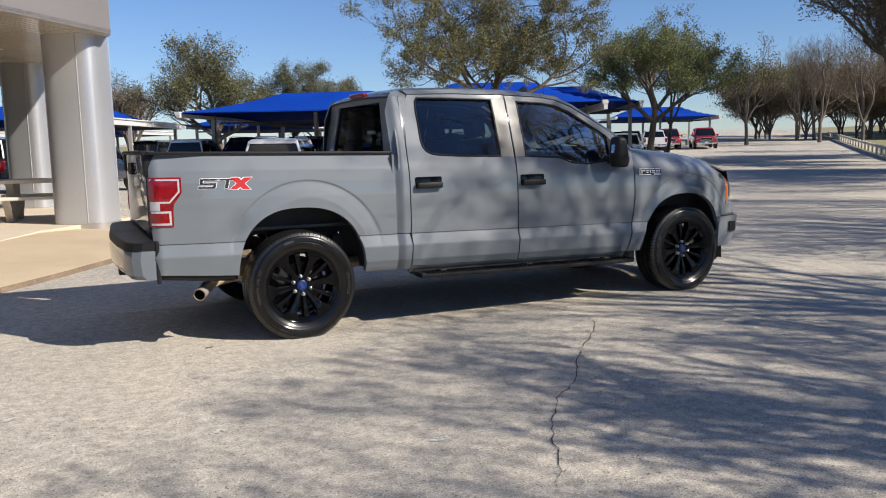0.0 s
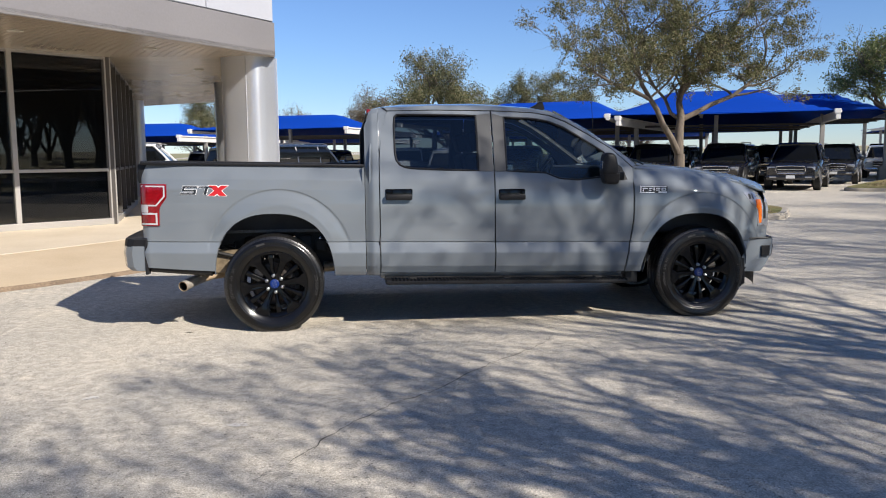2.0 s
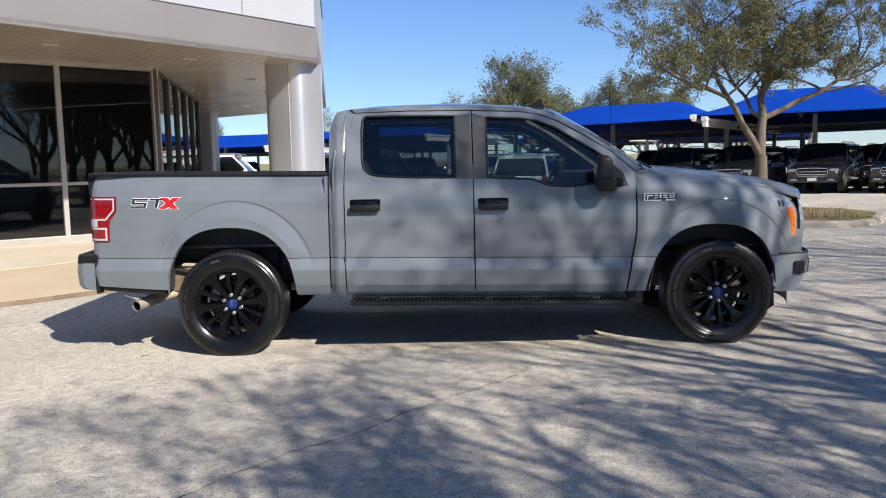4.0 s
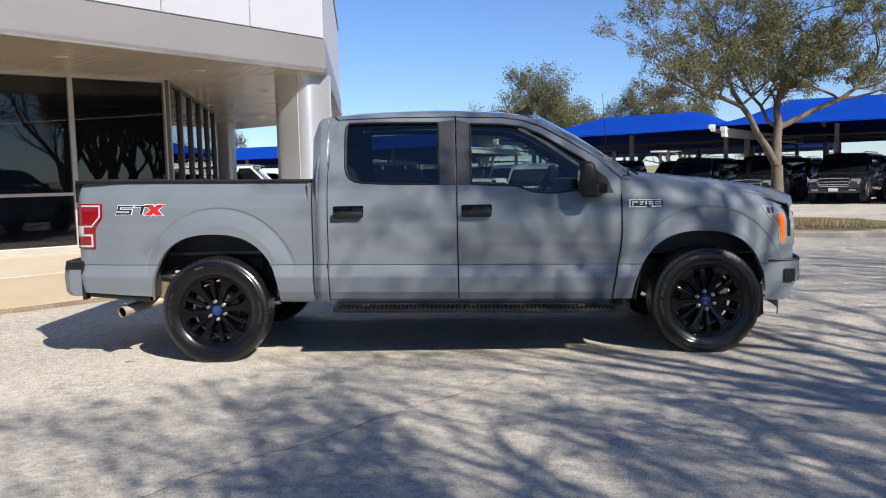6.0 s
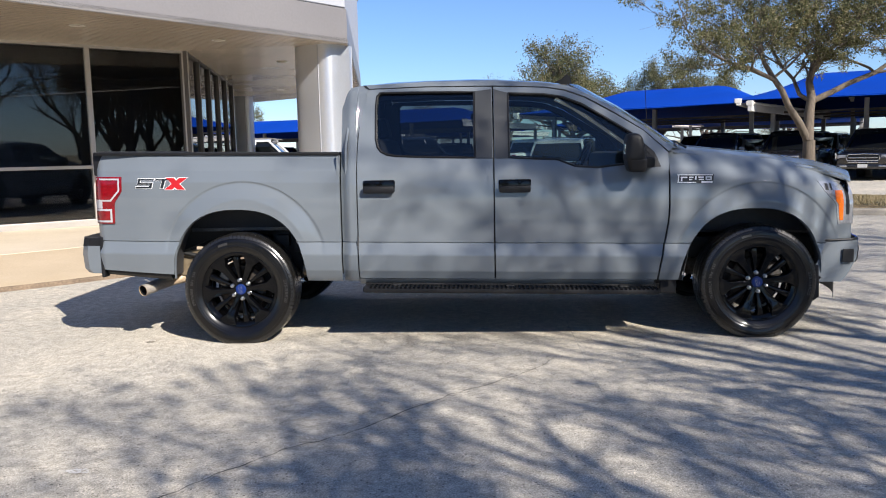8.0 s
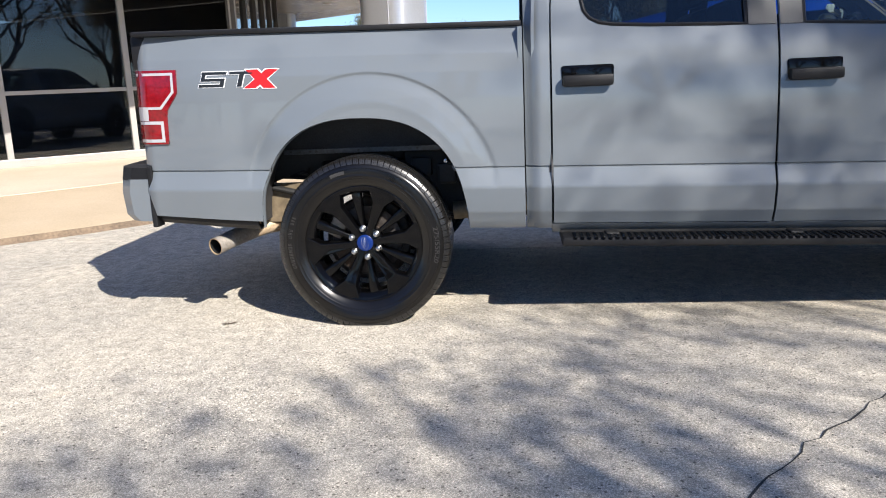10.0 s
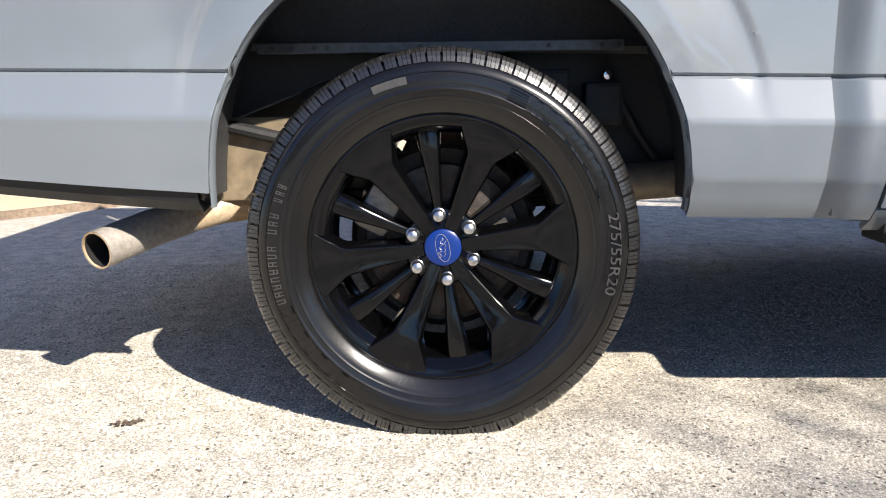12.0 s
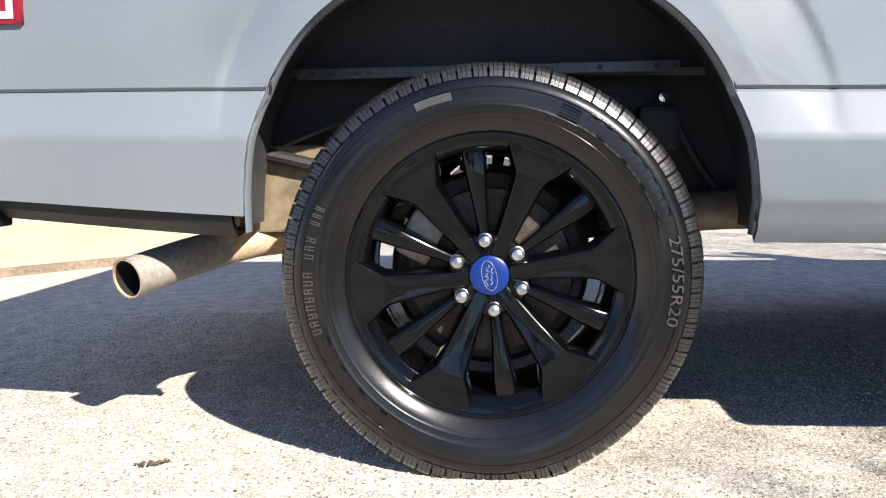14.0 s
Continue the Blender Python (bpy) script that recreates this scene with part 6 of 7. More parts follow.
            lathe(bm, [(0.0, s * 0.0), (0.43, s * 0.0), (0.43, -s * 0.02)], 24, centre=(wx, s * (W + 0.008), 0.40))
            part("arch_shadow", bm, FRAME_BLACK, ty)
        bm = bmesh.new()
        box(bm, f - 0.26, f - 0.01, s * 0.56, s * 0.87, 0.80, 0.94, 0.03)
        part("headlamp", bm, LAMP_CLEAR, e, "clear headlamp", smooth=True)
        bm = bmesh.new()
        box(bm, r - 0.01, r + 0.12, s * 0.78, s * 0.95, 0.80, 1.16, 0.02)
        part("tail_lamp", bm, LAMP_RED, e, "red tail lamp", smooth=True)
    bm = bmesh.new()
    box(bm, f - 0.1, f + 0.015, -0.50, 0.50, 0.66, 0.97, 0.03)
    g = part("grille", bm, BLACK_PLASTIC, e, "dark grille", smooth=True)
    for z in (0.73, 0.83):
        bm = bmesh.new()
        box(bm, f, f + 0.03, -0.48, 0.48, z - 0.016, z + 0.016, 0.006)
        part("grille_bar", bm, CHROME, g, "chrome grille bar")
    bm = bmesh.new()
    tube(bm, [(f + 0.015, y, z) for y, z in ((-0.50, 0.95), (0.0, 0.97), (0.50, 0.95), (0.54, 0.80), (0.48, 0.67), (-0.48, 0.67), (-0.54, 0.80), (-0.50, 0.95))], 0.017, 6)
    part("grille_surround", bm, CHROME, g, "chrome grille surround", smooth=True)
    for s in (-1, 1):
        bm = bmesh.new()
        tube(bm, [(f - 1.3, s * 0.42, hood + 0.025), (f - 0.7, s * 0.44, hood - 0.005), (f - 0.2, s * 0.46, hood - 0.10)], [0.02, 0.035, 0.02], 6)
        part("bonnet_crease", bm, paint, e, smooth=True)
        bm = bmesh.new()
        box(bm, f + 0.03, f + 0.07, s * 0.52, s * 0.76, 0.50, 0.56, 0.012)
        part("fog_lamp", bm, LAMP_CLEAR, e, "clear fog lamp", smooth=True)
    bm = bmesh.new()
    box(bm, f - 0.25, f + 0.06, -0.88, 0.88, 0.42, 0.60, 0.05)
    trim = CHROME if pick and paint is not CAR_BLACK else paint
    b = part("front_bumper", bm, trim, e, smooth=True)
    bm = bmesh.new()
    box(bm, f + 0.055, f + 0.075, -0.16, 0.16, 0.48, 0.60, 0.004)
    part("plate", bm, PLATE, b, "white plate")
    bm = bmesh.new()
    box(bm, r - 0.1, r + 0.2, -0.9, 0.9, 0.46, 0.66, 0.05)
    b = part("rear_bumper", bm, trim if pick else BLACK_PLASTIC, e, smooth=True)
    bm = bmesh.new()
    box(bm, r - 0.115, r - 0.1, -0.16, 0.16, 0.52, 0.62, 0.004)
    part("plate", bm, PLATE, b, "white plate")
    bm = bmesh.new()
    if pick:
        box(bm, r + 0.1, cab0 - 0.08, -0.78, 0.78, hood + 0.07, hood + 0.115, 0.01)
        part("bed_cover", bm, BLACK_PLASTIC, e, "black bed cover")
    else:
        for s in (-1, 1):
            tube(bm, [(-1.9, s * 0.62, 1.86), (-1.7, s * 0.62, 1.93), (0.5, s * 0.62, 1.93), (0.8, s * 0.62, 1.87)], 0.02, 6)
        part("roof_rail", bm, STEEL, e, smooth=True)
    return e


FACE = -127.0
suv = vehicle("suv", CAR_BLACK, "black sport utility vehicle parked nose out under the blue canopy", 17.0, 25.0, FACE)
pk = vehicle("pickup", CAR_BLACK, "black pickup truck with chrome grille parked under the blue canopy", 19.6, 23.9, FACE)
sl = vehicle("suv", CAR_SILVER, "silver sport utility vehicle parked nose out beyond the canopy post", 29.6, 38.6, FACE)
wh = vehicle("pickup", CAR_WHITE, "white pickup truck parked with its tail to the drive", 4.3, 33.6, FACE + 180)
rd = vehicle("pickup", CAR_RED, "red pickup truck parked at the far end of the drive", 52.8, 50.6, FACE)
bl = vehicle("suv", CAR_BLUE, "dark blue sport utility vehicle parked under the blue canopy", 11.9, 27.6, FACE)


def again(src, x, y, turn=0.0, label=""):
    c = copy_thing(src, pose(x, y, ground_z(x, y), 0, 0, FACE + turn))
    if label:
        tagged(c, label)
    return c


again(suv, 14.3, 26.3)
again(pk, 9.0, 29.6)
again(bl, 6.6, 31.3)
again(bl, 22.3, 30.4)
again(wh, 32.6, 36.5, 0, "white pickup truck parked nose out beside the far island")
again(wh, 8.2, 37.5, 180, "white pickup truck parked in the second row under the canopies")
for k, (src, x, y) in enumerate(((bl, 13.5, 37), (suv, 16.3, 36), (sl, 19.1, 35), (pk, 23.9, 35.6), (suv, 24.9, 29.3), (suv, 3.2, 41), (pk, 0.2, 43.6), (bl, -2.6, 45), (suv, -5.4, 46.2), (wh, -8.4, 47.6), (pk, -11.5, 46.2),
                                 (bl, -14.3, 47.3), (suv, 26.6, 40.2), (suv, 38.6, 45.0), (sl, 41.6, 47.2), (wh, 45.6, 49.0), (rd, 50.2, 52.4))):
    again(src, x, y, 180 if src in (wh,) and k % 2 else 0)

again(pk, -3.5, 24.6, 180, "black pickup truck parked with its tail to the porch")
again(bl, -0.9, 23.2, 180, "dark blue sport utility vehicle parked behind the porch")
again(sl, -10.5, 33.5, 90, "silver sport utility vehicle parked behind the building")
vehicle("suv", CAR_WHITE, "white sport utility vehicle parked with its tail to the drive", 4.7, 17.4, -114.8 + 180, 0.88)
vehicle("suv", CAR_WHITE, "white sport utility vehicle parked side-on behind the porch", -7.4, 26.3, 4, 1.06)

# ---- trees ----
BARK = varied("grey_bark", (0.18, 0.145, 0.11), 0.9, fine=25, broad=3, amount=0.4, relief=0.7, stretch=(1, 1, 0.25))
OAK_LEAF = leaf_mat("live_oak_leaves", (0.048, 0.060, 0.022), (0.140, 0.142, 0.058), (0.28, 0.235, 0.125))
GREEN_LEAF = leaf_mat("green_oak_leaves", (0.060, 0.090, 0.030), (0.150, 0.185, 0.060), (0.28, 0.26, 0.11))
DRY_LEAF = leaf_mat("dry_leaves", (0.10, 0.078, 0.045), (0.19, 0.145, 0.085), (0.30, 0.22, 0.125))


class Grower:
    """Grows tapered limbs and collects the twig tips for the leaves."""

    def __init__(self, seed):
        self.r = random.Random(seed)
        self.verts, self.faces, self.tips = [], [], []

    def limb(self, pts, radii, seg):
        base = len(self.verts)
        ref = Vector((0.3, 0.9, 0.2)).normalized()
        for i, p in enumerate(pts):
            d = (pts[min(i + 1, len(pts) - 1)] - pts[max(i - 1, 0)]).normalized()
            s = d.cross(ref)
            if s.length < 1e-3:
                s = d.cross(Vector((1, 0, 0)))
            s.normalize()
            u = s.cross(d)
            for k in range(seg):
                a = 2 * math.pi * k / seg
                self.verts.append(tuple(p + (s * math.cos(a) + u * math.sin(a)) * radii[i]))
        for i in range(len(pts) - 1):
            for k in range(seg):
                a, b = base + i * seg + k, base + i * seg + (k + 1) % seg
                self.faces.append((a, b, b + seg, a + seg))

    def grow(self, p, d, length, rad, depth, o):
        r = self.r
        n = 5 if depth > 1 else 3
        pts, radii = [p], [rad]
        for i in range(n):
            j = Vector((r.uniform(-1, 1), r.uniform(-1, 1), r.uniform(-1, 1))) * o["wander"]
            d = (d + j + Vector((0, 0, o["rise"]))).normalized()
            p = p + d * (length / n)
            pts.append(p)
            radii.append(rad * (1 - (1 - o["taper"]) * (i + 1) / n))
        self.limb(pts, radii, 8 if depth >= o["depth"] - 1 else 5 if depth > 1 else 3)
        if depth == 0:
            self.tips.append((pts[1], pts[-1]))
            return
        kids = o["kids"] if depth < o["depth"] else o["fork"]
        for k in range(kids):
            t = r.uniform(0.45, 1.0) if k else 1.0
            at = pts[min(n, max(1, int(round(t * n))))]
            side = Vector((r.uniform(-1, 1), r.uniform(-1, 1), r.uniform(-0.5, 0.7)))
            side = (side - d * side.dot(d)).normalized()
            sp = o["spread"] * r.uniform(0.6, 1.25)
            nd = d * math.cos(sp) + side * math.sin(sp)
            if depth >= 2:
                nd.z = max(nd.z, o["level"])
            nd.normalize()
            self.grow(at, nd, length * o["short"] * r.uniform(0.75, 1.15), rad * o["taper"] * (0.95 if k == 0 else 0.72), depth - 1, o)


def tree(name, label, at, seed, trunk, first, rad, opts, leaf, per_tip, size, cloud, lean=(0.05, 0.02), scale=1.0, limbs=(), floor=0.0, keep=1.0):
    o = dict(depth=4, kids=3, fork=4, spread=0.62, short=0.74, taper=0.62, wander=0.16, rise=0.05, level=0.12)
    o.update(opts)
    g = Grower(seed)
    d = Vector((lean[0], lean[1], 1)).normalized()
    r = g.r
    p = Vector((0, 0, -0.05))
    pts, radii = [p], [rad * 1.35]
    for i in range(5):
        d = (d + Vector((r.uniform(-1, 1), r.uniform(-1, 1), 0)) * 0.05).normalized()
        p = p + d * trunk / 5
        pts.append(p)
        radii.append(rad * (1.05 - 0.05 * i))
    g.limb(pts, radii, 12)
    for line, rad0, rad1, depth, firsts in limbs:
        line = [Vector(q) for q in line]
        n = len(line)
        g.limb(line, [rad0 + (rad1 - rad0) * i / (n - 1) for i in range(n)], 9)
        for i in firsts:
            d = (line[i] - line[i - 1]).normalized()
            a0 = r.uniform(0, 6.28)
            for k in range(2):
                a = a0 + math.pi * k + r.uniform(-0.5, 0.5)
                side = Vector((math.cos(a), math.sin(a), r.uniform(-0.25, 0.5))).normalized()
                nd = (d + side * (0.7 if i == n - 1 else 1.7)).normalized()
                w = min(0.035, (rad0 + (rad1 - rad0) * i / (n - 1)) * 0.7)
                g.grow(line[i], nd, first * r.uniform(0.8, 1.15), w, depth, o)
    if not limbs:
        a0 = r.uniform(0, 6.28)
        for k in range(o["fork"]):
            a = a0 + 2 * math.pi * k / o["fork"] + r.uniform(-0.35, 0.35)
            sp = o["spread"] * (r.uniform(0.75, 1.25) if k else 0.35)
            nd = Vector((math.cos(a) * math.sin(sp), math.sin(a) * math.sin(sp), math.cos(sp)))
            g.grow(pts[-1 - (k % 2)], nd, first * r.uniform(0.85, 1.1), rad * (0.72 if k else 0.8), o["depth"], o)
    g.tips = [t for t in g.tips if t[1].z > floor and t[0].z > floor]
    if keep < 1:
        g.tips = [t for t in g.tips if r.random() < keep]
    e = thing(name, label, "tree", "trees", at=(at[0], at[1], at[2] if len(at) > 2 else 0.0))
    e.scale = (scale,) * 3
    me = bpy.data.meshes.new("trunk")
    me.from_pydata(g.verts, [], g.faces)
    part_mesh("trunk", me, BARK, e, "grey-brown bark", smooth=True, sharp=0)
    if per_tip:
        q = np.random.RandomState(seed)
        t0 = np.array([tuple(a) for a, b in g.tips])
        t1 = np.array([tuple(b) for a, b in g.tips])
        m = len(t0) * per_tip
        i = np.repeat(np.arange(len(t0)), per_tip)
        u = q.rand(m, 1) * 1.25
        c = t0[i] * (1 - u) + t1[i] * u + q.randn(m, 3) * cloud
        ax = q.randn(m, 3)
        ax /= np.linalg.norm(ax, axis=1)[:, None]
        bx = np.cross(ax, q.randn(m, 3))
        bx /= np.linalg.norm(bx, axis=1)[:, None] + 1e-9
        s = size * (0.6 + 0.8 * q.rand(m, 1))
        v = np.empty((m * 4, 3))
        v[0::4] = c - ax * s
        v[1::4] = c + bx * s * 0.42
        v[2::4] = c + ax * s
        v[3::4] = c - bx * s * 0.42
        me = bpy.data.meshes.new("crown")
        me.from_pydata(v.tolist(), [], np.arange(m * 4).reshape(-1, 4).tolist())
        part_mesh("crown", me, leaf, e, "many small leaves with gaps between")
    return e


# the live oaks of the planting islands
tree("live_oak_tree", "live oak tree with forked trunk and thin olive crown", (9.45, 12.75, 0.13), 11, 1.36, 0.92, 0.155,
     dict(depth=3, kids=4, spread=0.75, short=0.78, rise=0.02, wander=0.24, level=-0.15, taper=0.55), OAK_LEAF, 84, 0.027, 0.055, lean=(-0.01, 0.0), floor=2.35, keep=0.46,
     limbs=(([(-0.02, 0, 1.30), (-0.27, -0.1, 1.72), (-0.54, -0.15, 2.09), (-0.72, -0.2, 2.45), (-0.93, -0.2, 2.75), (-1.11, -0.1, 3.11), (-1.20, 0.1, 3.64), (-1.29, 0.2, 4.23), (-1.45, 0.3, 4.9)], 0.095, 0.03, 3, (4, 5, 6, 7, 8)),
            ([(-0.90, -0.2, 2.70), (-1.50, -0.45, 2.95), (-2.06, -0.6, 3.08), (-2.45, -0.6, 3.30)], 0.05, 0.028, 3, (1, 2, 3)),
            ([(-0.02, 0, 1.30), (0.03, 0.1, 1.96), (0.11, 0.2, 2.31), (0.08, 0.3, 2.67), (0.19, 0.35, 3.08), (0.30, 0.35, 3.60), (0.1, 0.2, 4.31), (0.2, 0.1, 5.1)], 0.125, 0.03, 3, (3, 4, 5, 6, 7)),
            ([(0.09, 0.15, 2.2), (-0.10, 0.4, 2.40), (-0.16, 0.65, 2.79), (-0.34, 0.9, 3.1), (-0.52, 1.2, 3.63)], 0.055, 0.028, 3, (2, 3, 4)),
            ([(0.12, 0.32, 2.85), (0.54, 0.1, 3.48), (1.0, -0.3, 4.17), (1.3, -0.6, 4.8)], 0.06, 0.03, 3, (1, 2, 3)),
            ([(0.10, 0.18, 2.22), (0.55, 0.2, 2.42), (1.02, 0.3, 2.64), (1.61, 0.35, 2.86), (2.07, 0.5, 3.14), (2.47, 0.6, 3.48), (2.7, 0.7, 4.0)], 0.075, 0.03, 3, (3, 4, 5, 6))))
tree("live_oak_tree", "live oak tree with dense green crown in the far planting island", (28.9, 29.6, 0.13), 23, 3.0, 2.65, 0.19,
     dict(depth=4, kids=4, fork=5, spread=0.86, short=0.70, rise=0.05, level=0.05), GREEN_LEAF, 46, 0.055, 0.13, floor=3.9, keep=0.62)
tree("live_oak_tree", "smaller leaning live oak tree in the far planting island", (35.4, 35.6, 0.13), 31, 2.9, 2.3, 0.12,
     dict(depth=4, kids=4, fork=4, spread=0.74, short=0.70, rise=0.06), GREEN_LEAF, 40, 0.065, 0.16, lean=(0.16, -0.02), floor=4.0, keep=0.65)
t0 = tree("live_oak_tree", "olive live oak tree rising behind the canopies", (7.5, 44.5), 47, 2.5, 2.3, 0.2,
          dict(depth=4, kids=3, fork=5, spread=0.8, short=0.70, rise=0.03), OAK_LEAF, 70, 0.06, 0.2, floor=3.7)
t1 = tree("bare_tree", "fine-twigged pale bare tree behind the canopies", (3.4, 58), 51, 1.2, 2.1, 0.16,
          dict(depth=4, kids=4, fork=5, spread=0.55, short=0.72, rise=0.06, wander=0.12), DRY_LEAF, 10, 0.06, 0.2)
copy_thing(t0, pose(16.0, 58.0, 0.2, 0, 0, 120))
copy_thing(t0, pose(20.5, 62.0, -0.6, 0, 0, 210))
copy_thing(t0, pose(-10.0, 64.0, -1.2, 0, 0, 40))
copy_thing(t0, pose(-20.0, 62.0, -1.2, 0, 0, 300))
copy_thing(t1, pose(-4.0, 76.0, -0.5, 0, 0, 80))
copy_thing(t1, pose(30.0, 70.0, -0.5, 0, 0, 200))

# trees along the rail; their shade falls over the drive
wood = dict(depth=4, kids=4, fork=4, spread=0.58, short=0.74, rise=0.05, wander=0.2)
b0 = tree("bare_oak_tree", "almost leafless winter oak tree with open branches beside the drive", (13.4, -11.6), 61, 2.4, 3.0, 0.19, dict(wood, taper=0.62, kids=3), DRY_LEAF, 60, 0.06, 0.2, keep=0.16)
b1 = tree("bare_oak_tree", "half-bare winter oak tree with brown twigs beside the rail", (18.5, -1.5), 61, 2.4, 3.0, 0.17, dict(wood, taper=0.57, kids=4), DRY_LEAF, 3, 0.055, 0.2)
b2 = tree("winter_oak_tree", "winter oak tree with thin brown leaves beside the rail", (41.6, 21.0), 67, 2.4, 3.0, 0.24, wood, DRY_LEAF, 20, 0.065, 0.22)
b3 = tree("winter_oak_tree", "brown winter oak tree with dense fine twigs in the far woods", (77.0, 67.0, ground_z(77, 67)), 73, 1.6, 2.9, 0.15, dict(wood, kids=4), DRY_LEAF, 16, 0.10, 0.32)
for src, x, y, turn in ((b0, 16.0, -7.5, 70), (b1, 14.5, -4.3, 30), (b1, 9.3, -7.5, 215), (b1, 23.0, 2.8, 20), (b2, 28.2, 6.0, 110), (b2, 33.5, 9.5, 200), (b2, 38.2, 15.2, 310),
                        (b1, 72.0, 56.5, 60), (b1, 73.5, 55.5, 140), (b1, 68.0, 50.3, 200), (b1, 66.0, 44.0, 15), (b1, 56.0, 32.5, 100), (b1, 49.6, 25.6, 222), (b1, 78, 52, 10)):
    copy_thing(src, pose(x, y, ground_z(x, y), 0, 0, turn))
tree("live_oak_tree", "tall thin-crowned oak tree at the end of the drive", (60.1, 52.3, ground_z(60.1, 52.3)), 83, 2.7, 2.7, 0.17, dict(wood, kids=3), OAK_LEAF, 16, 0.085, 0.25)
for k, (x, y, turn) in enumerate(((24, -9, 10), (30, -4, 130), (30, -15, 70), (37, -9, 200), (38, -20, 300), (46, -14, 20), (45, -3, 260), (54, -22, 100), (55, -8, 180), (64, -16, 40), (64, -30, 330), (72, -24, 90),
                   (48, -30, 220), (80, -14, 310), (82, -34, 60), (66, -2, 15), (27, -12, 45), (33, -10, 160), (35, -15, 250), (41, -8, 340), (42, -17, 120), (50, -10, 30), (50, -18, 210), (59, -12, 75), (60, -20, 190))):
    copy_thing(b2 if k % 3 else b1, pose(x, y, 0, 0, 0, turn))
copy_thing(b0, pose(6.0, -10.0, 0, 0, 0, 300) @ Matrix.Scale(0.78, 4))
copy_thing(b0, pose(5.7, -8.5, 0, 0, 0, 130) @ Matrix.Scale(0.6, 4))
# The last two stand unseen, added to shade ground mirrored in the wheels.
for x, y, turn, k in ((8.9, -11.9, 160, 0.85), (3.6, -13.4, 75, 0.85), (-1.0, -16.4, 20, 1.0)):
    copy_thing(b0, pose(x, y, 0, 0, 0, turn) @ Matrix.Scale(k, 4))
for x, y, turn, k in ((44.5, 24.6, 35, 1.4), (40.6, 20.6, 250, 1.5), (52, 22, 80, 1.3), (33.5, 7.0, 190, 1.3)):
    copy_thing(b2, pose(x, y, ground_z(x, y), 0, 0, turn) @ Matrix.Scale(k, 4))
far = random.Random(9)
for k in range(34):
    s, w = far.uniform(98, 135), far.uniform(-1, 1)
    a = radians(36.5 + 6.5 * w)
    x, y = -1.5 + s * math.cos(a), -6.6 + s * math.sin(a)
    copy_thing(b3, pose(x, y, ground_z(x, y) - 0.6, 0, 0, far.uniform(0, 360)) @ Matrix.Scale(far.uniform(0.75, 1.15), 4))

for k in range(16):
    x, y = -58 + 3.6 * k + far.uniform(-1.5, 1.5), -40 + far.uniform(-8, 8)
    copy_thing(b3, pose(x, y, -0.5, 0, 0, far.uniform(0, 360)) @ Matrix.Scale(far.uniform(0.8, 1.1), 4))

# ---- litter and stains on the asphalt ----
STAIN = varied("brown_stain", (0.17, 0.125, 0.085), 0.9, fine=90, broad=20, amount=0.5, relief=0.4)
CHIP_DARK = varied("dark_grit", (0.07, 0.055, 0.042), 0.9, fine=80, amount=0.4)
CHIP_PALE = varied("pale_grit", (0.66, 0.64, 0.60), 0.8, fine=80, amount=0.15)


def blot(x, y, rx, ry, turn, seed, mat, label):
    """A small ragged patch of scraps lying on the ground."""
    r = random.Random(seed)
    bm = bmesh.new()
    for k in range(34):
        a, d = r.uniform(0, 6.28), r.random() ** 0.7
        u, v = math.cos(a) * d * rx, math.sin(a) * d * ry
        px, py = x + u * math.cos(turn) - v * math.sin(turn), y + u * math.sin(turn) + v * math.cos(turn)
        s = r.uniform(0.2, 0.42) * ry
        n = r.randint(5, 7)
        z = 0.004 + 0.0001 * k
        bm.faces.new([bm.verts.new((px + s * r.uniform(0.5, 1.3) * math.cos(6.283 * i / n), py + s * r.uniform(0.5, 1.3) * math.sin(6.283 * i / n), z)) for i in range(n)])
    return tagged(part("ground_stain", bm, mat), label, "stain", kind="stuff")


blot(-0.692, -0.942, 0.034, 0.017, 0.3, 5, STAIN, "brown dried stain on the pale asphalt")
for k, (x, y) in enumerate(((-0.01, -3.33), (-0.946, -2.714), (-1.9, -2.0))):
    blot(x, y, 0.05, 0.025, 0.2 * k, 20 + k, CHIP_PALE, "pale scuff on the asphalt")


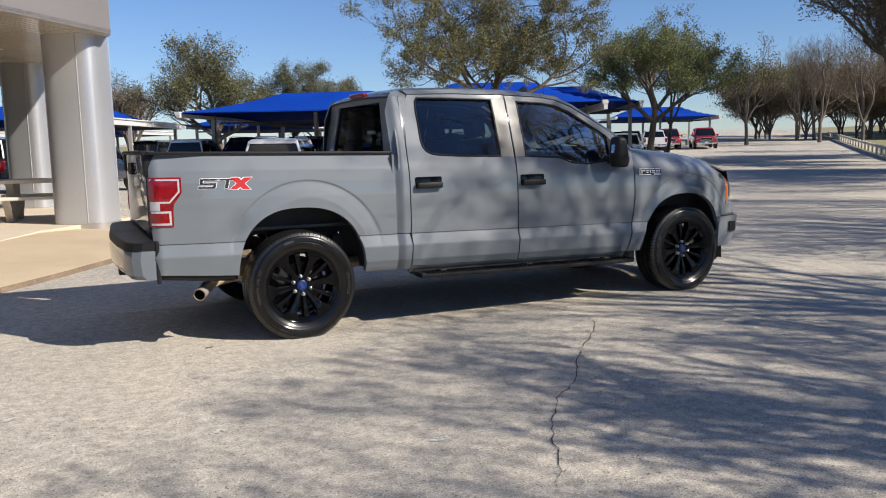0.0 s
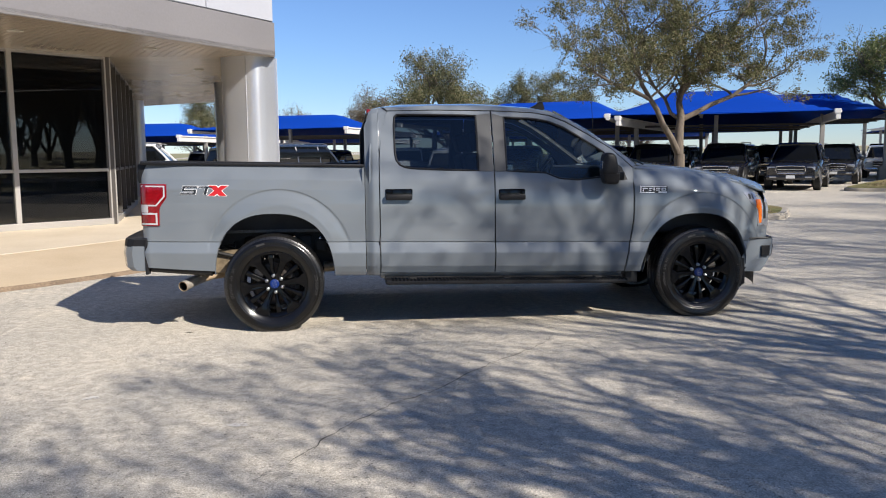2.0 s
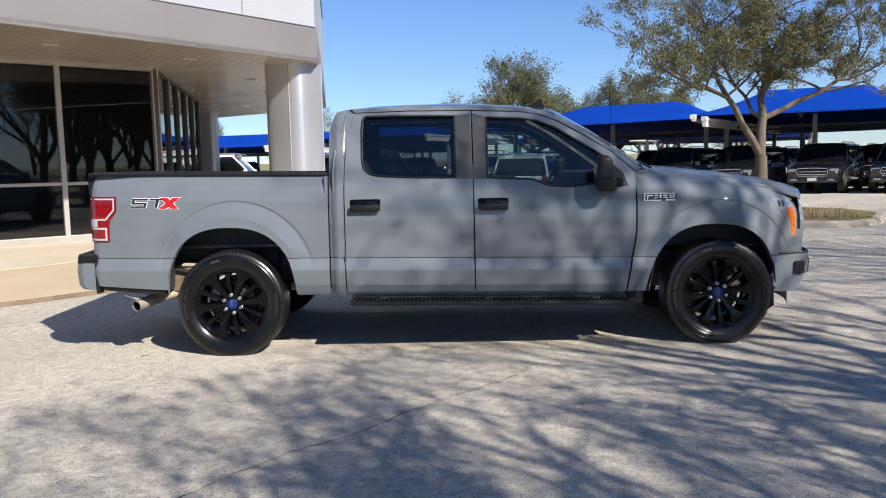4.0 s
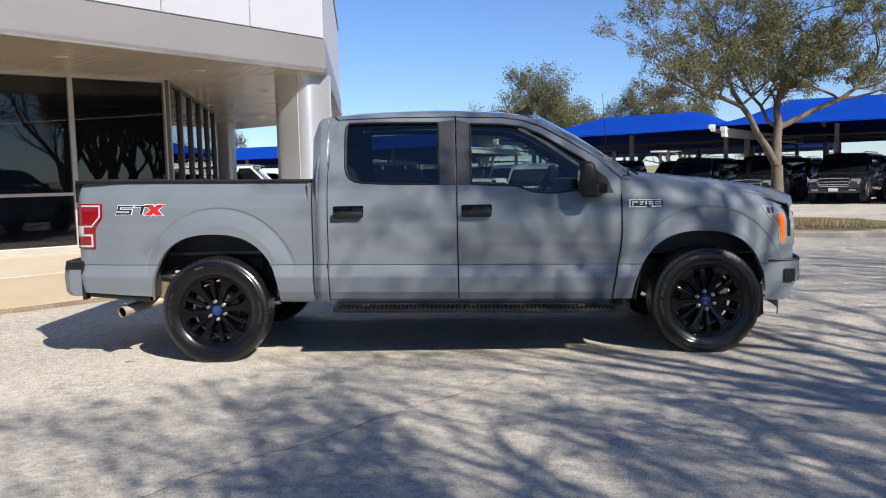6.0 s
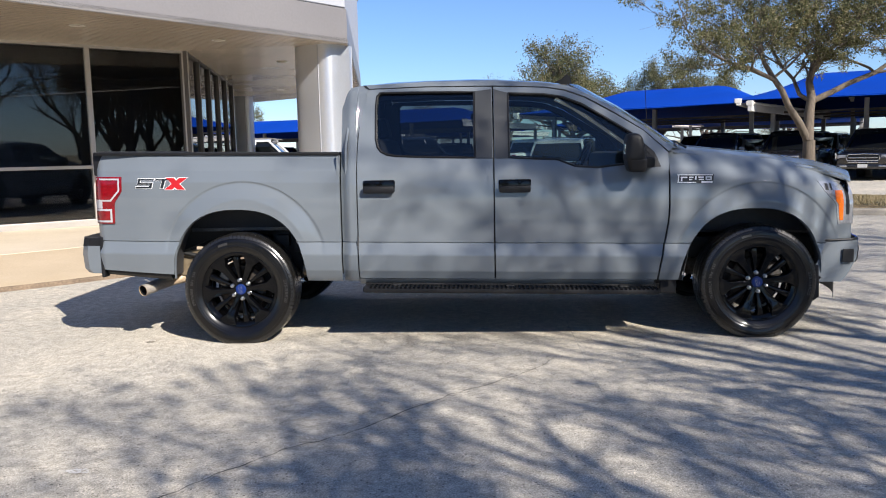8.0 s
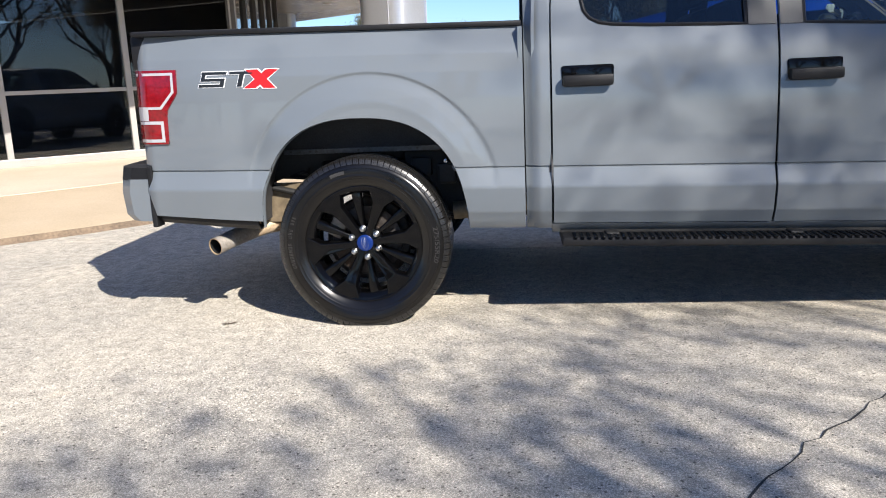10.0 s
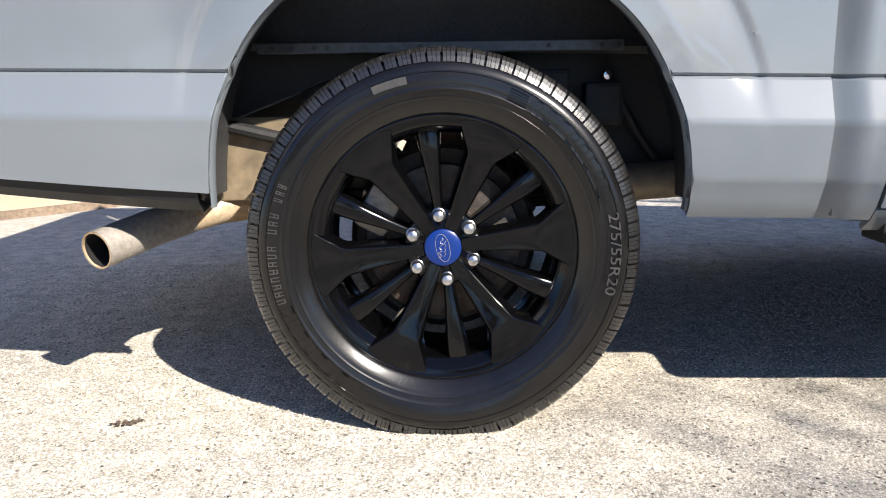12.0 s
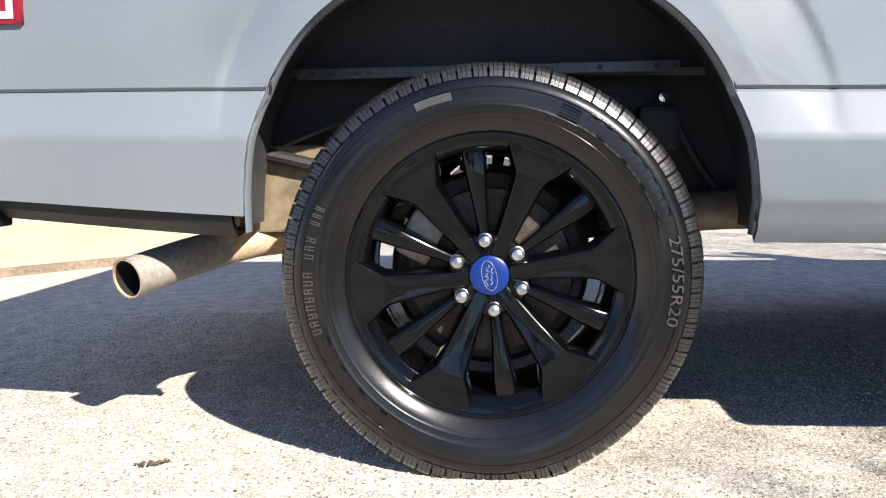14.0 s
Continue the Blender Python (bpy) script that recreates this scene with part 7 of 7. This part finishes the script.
def chips(n, seed, mat, lo, hi, label):
    r = np.random.RandomState(seed)
    x, y = r.uniform(-2.4, 4.6, n), r.uniform(-5.2, -1.05, n)
    s = r.uniform(lo, hi, n)
    th = r.rand(n) * 6.28
    v = np.empty((n * 4, 3))
    for i, (a, h) in enumerate(((0.0, 0.0), (2.1, 0.0), (4.2, 0.0), (0.6, 1.0))):
        k = 0.35 if h else 1.0
        v[i::4] = np.c_[x + np.cos(th + a) * s * k, y + np.sin(th + a) * s * k, np.where(h, s * 0.6, 0.001)]
    f = np.arange(n)[:, None] * 4
    faces = np.concatenate([f + np.array(q) for q in ((0, 1, 3), (1, 2, 3), (2, 0, 3))]).tolist()
    me = bpy.data.meshes.new("grit")
    me.from_pydata(v.tolist(), [], faces)
    return tagged(part_mesh("grit", me, mat), label, "grit", kind="stuff")


chips(1500, 3, CHIP_DARK, 0.002, 0.006, "loose dark grit and leaf crumbs on the asphalt")
chips(900, 4, CHIP_PALE, 0.0015, 0.004, "loose pale stone chips on the asphalt")

# the coarse stones standing out of the worn surface
STONE, nt, b = principled("worn_stone", (0.5, 0.46, 0.40), 0.85, spec=0.3)
gi = nt.nodes.new("ShaderNodeNewGeometry")
tones = ramp(nt, gi.outputs["Random Per Island"], [(0.0, (0.10, 0.093, 0.08)), (0.25, (0.30, 0.275, 0.23)), (0.6, (0.47, 0.432, 0.36)), (1.0, (0.68, 0.63, 0.54))])
nt.links.new(mix(nt, tones, ramp(nt, noise_node(nt, coords(nt), 300, 2), [(0.3, grey(0.8)), (0.7, grey(1.15))])), b.inputs["Base Color"])


def stones(n, seed):
    r = np.random.RandomState(seed)
    x, y = 0.1 + r.normal(0, 1.0, n).clip(-2.3, 2.3), -2.3 + 3.0 * r.rand(n) ** 0.8
    s = 0.0017 + 0.0030 * r.rand(n) ** 1.6
    th = r.rand(n) * 6.28
    v = np.empty((n * 5, 3))
    for i, a in enumerate((0.0, 1.3, 3.0, 4.4)):
        k = s * r.uniform(0.75, 1.15, n)
        v[i::5] = np.c_[x + np.cos(th + a) * k, y + np.sin(th + a) * k, np.full(n, 0.0)]
    v[4::5] = np.c_[x + s * r.uniform(-0.3, 0.3, n), y + s * r.uniform(-0.3, 0.3, n), s * r.uniform(0.45, 0.85, n)]
    f = np.arange(n)[:, None] * 5
    faces = np.concatenate([f + np.array(q) for q in ((0, 1, 4), (1, 2, 4), (2, 3, 4), (3, 0, 4))]).tolist()
    me = bpy.data.meshes.new("asphalt_stones")
    me.from_pydata(v.tolist(), [], faces)
    return tagged(part_mesh("asphalt_stones", me, STONE), "small grey and tan stones set in the worn asphalt", "stones", kind="stuff")


stones(120000, 12)
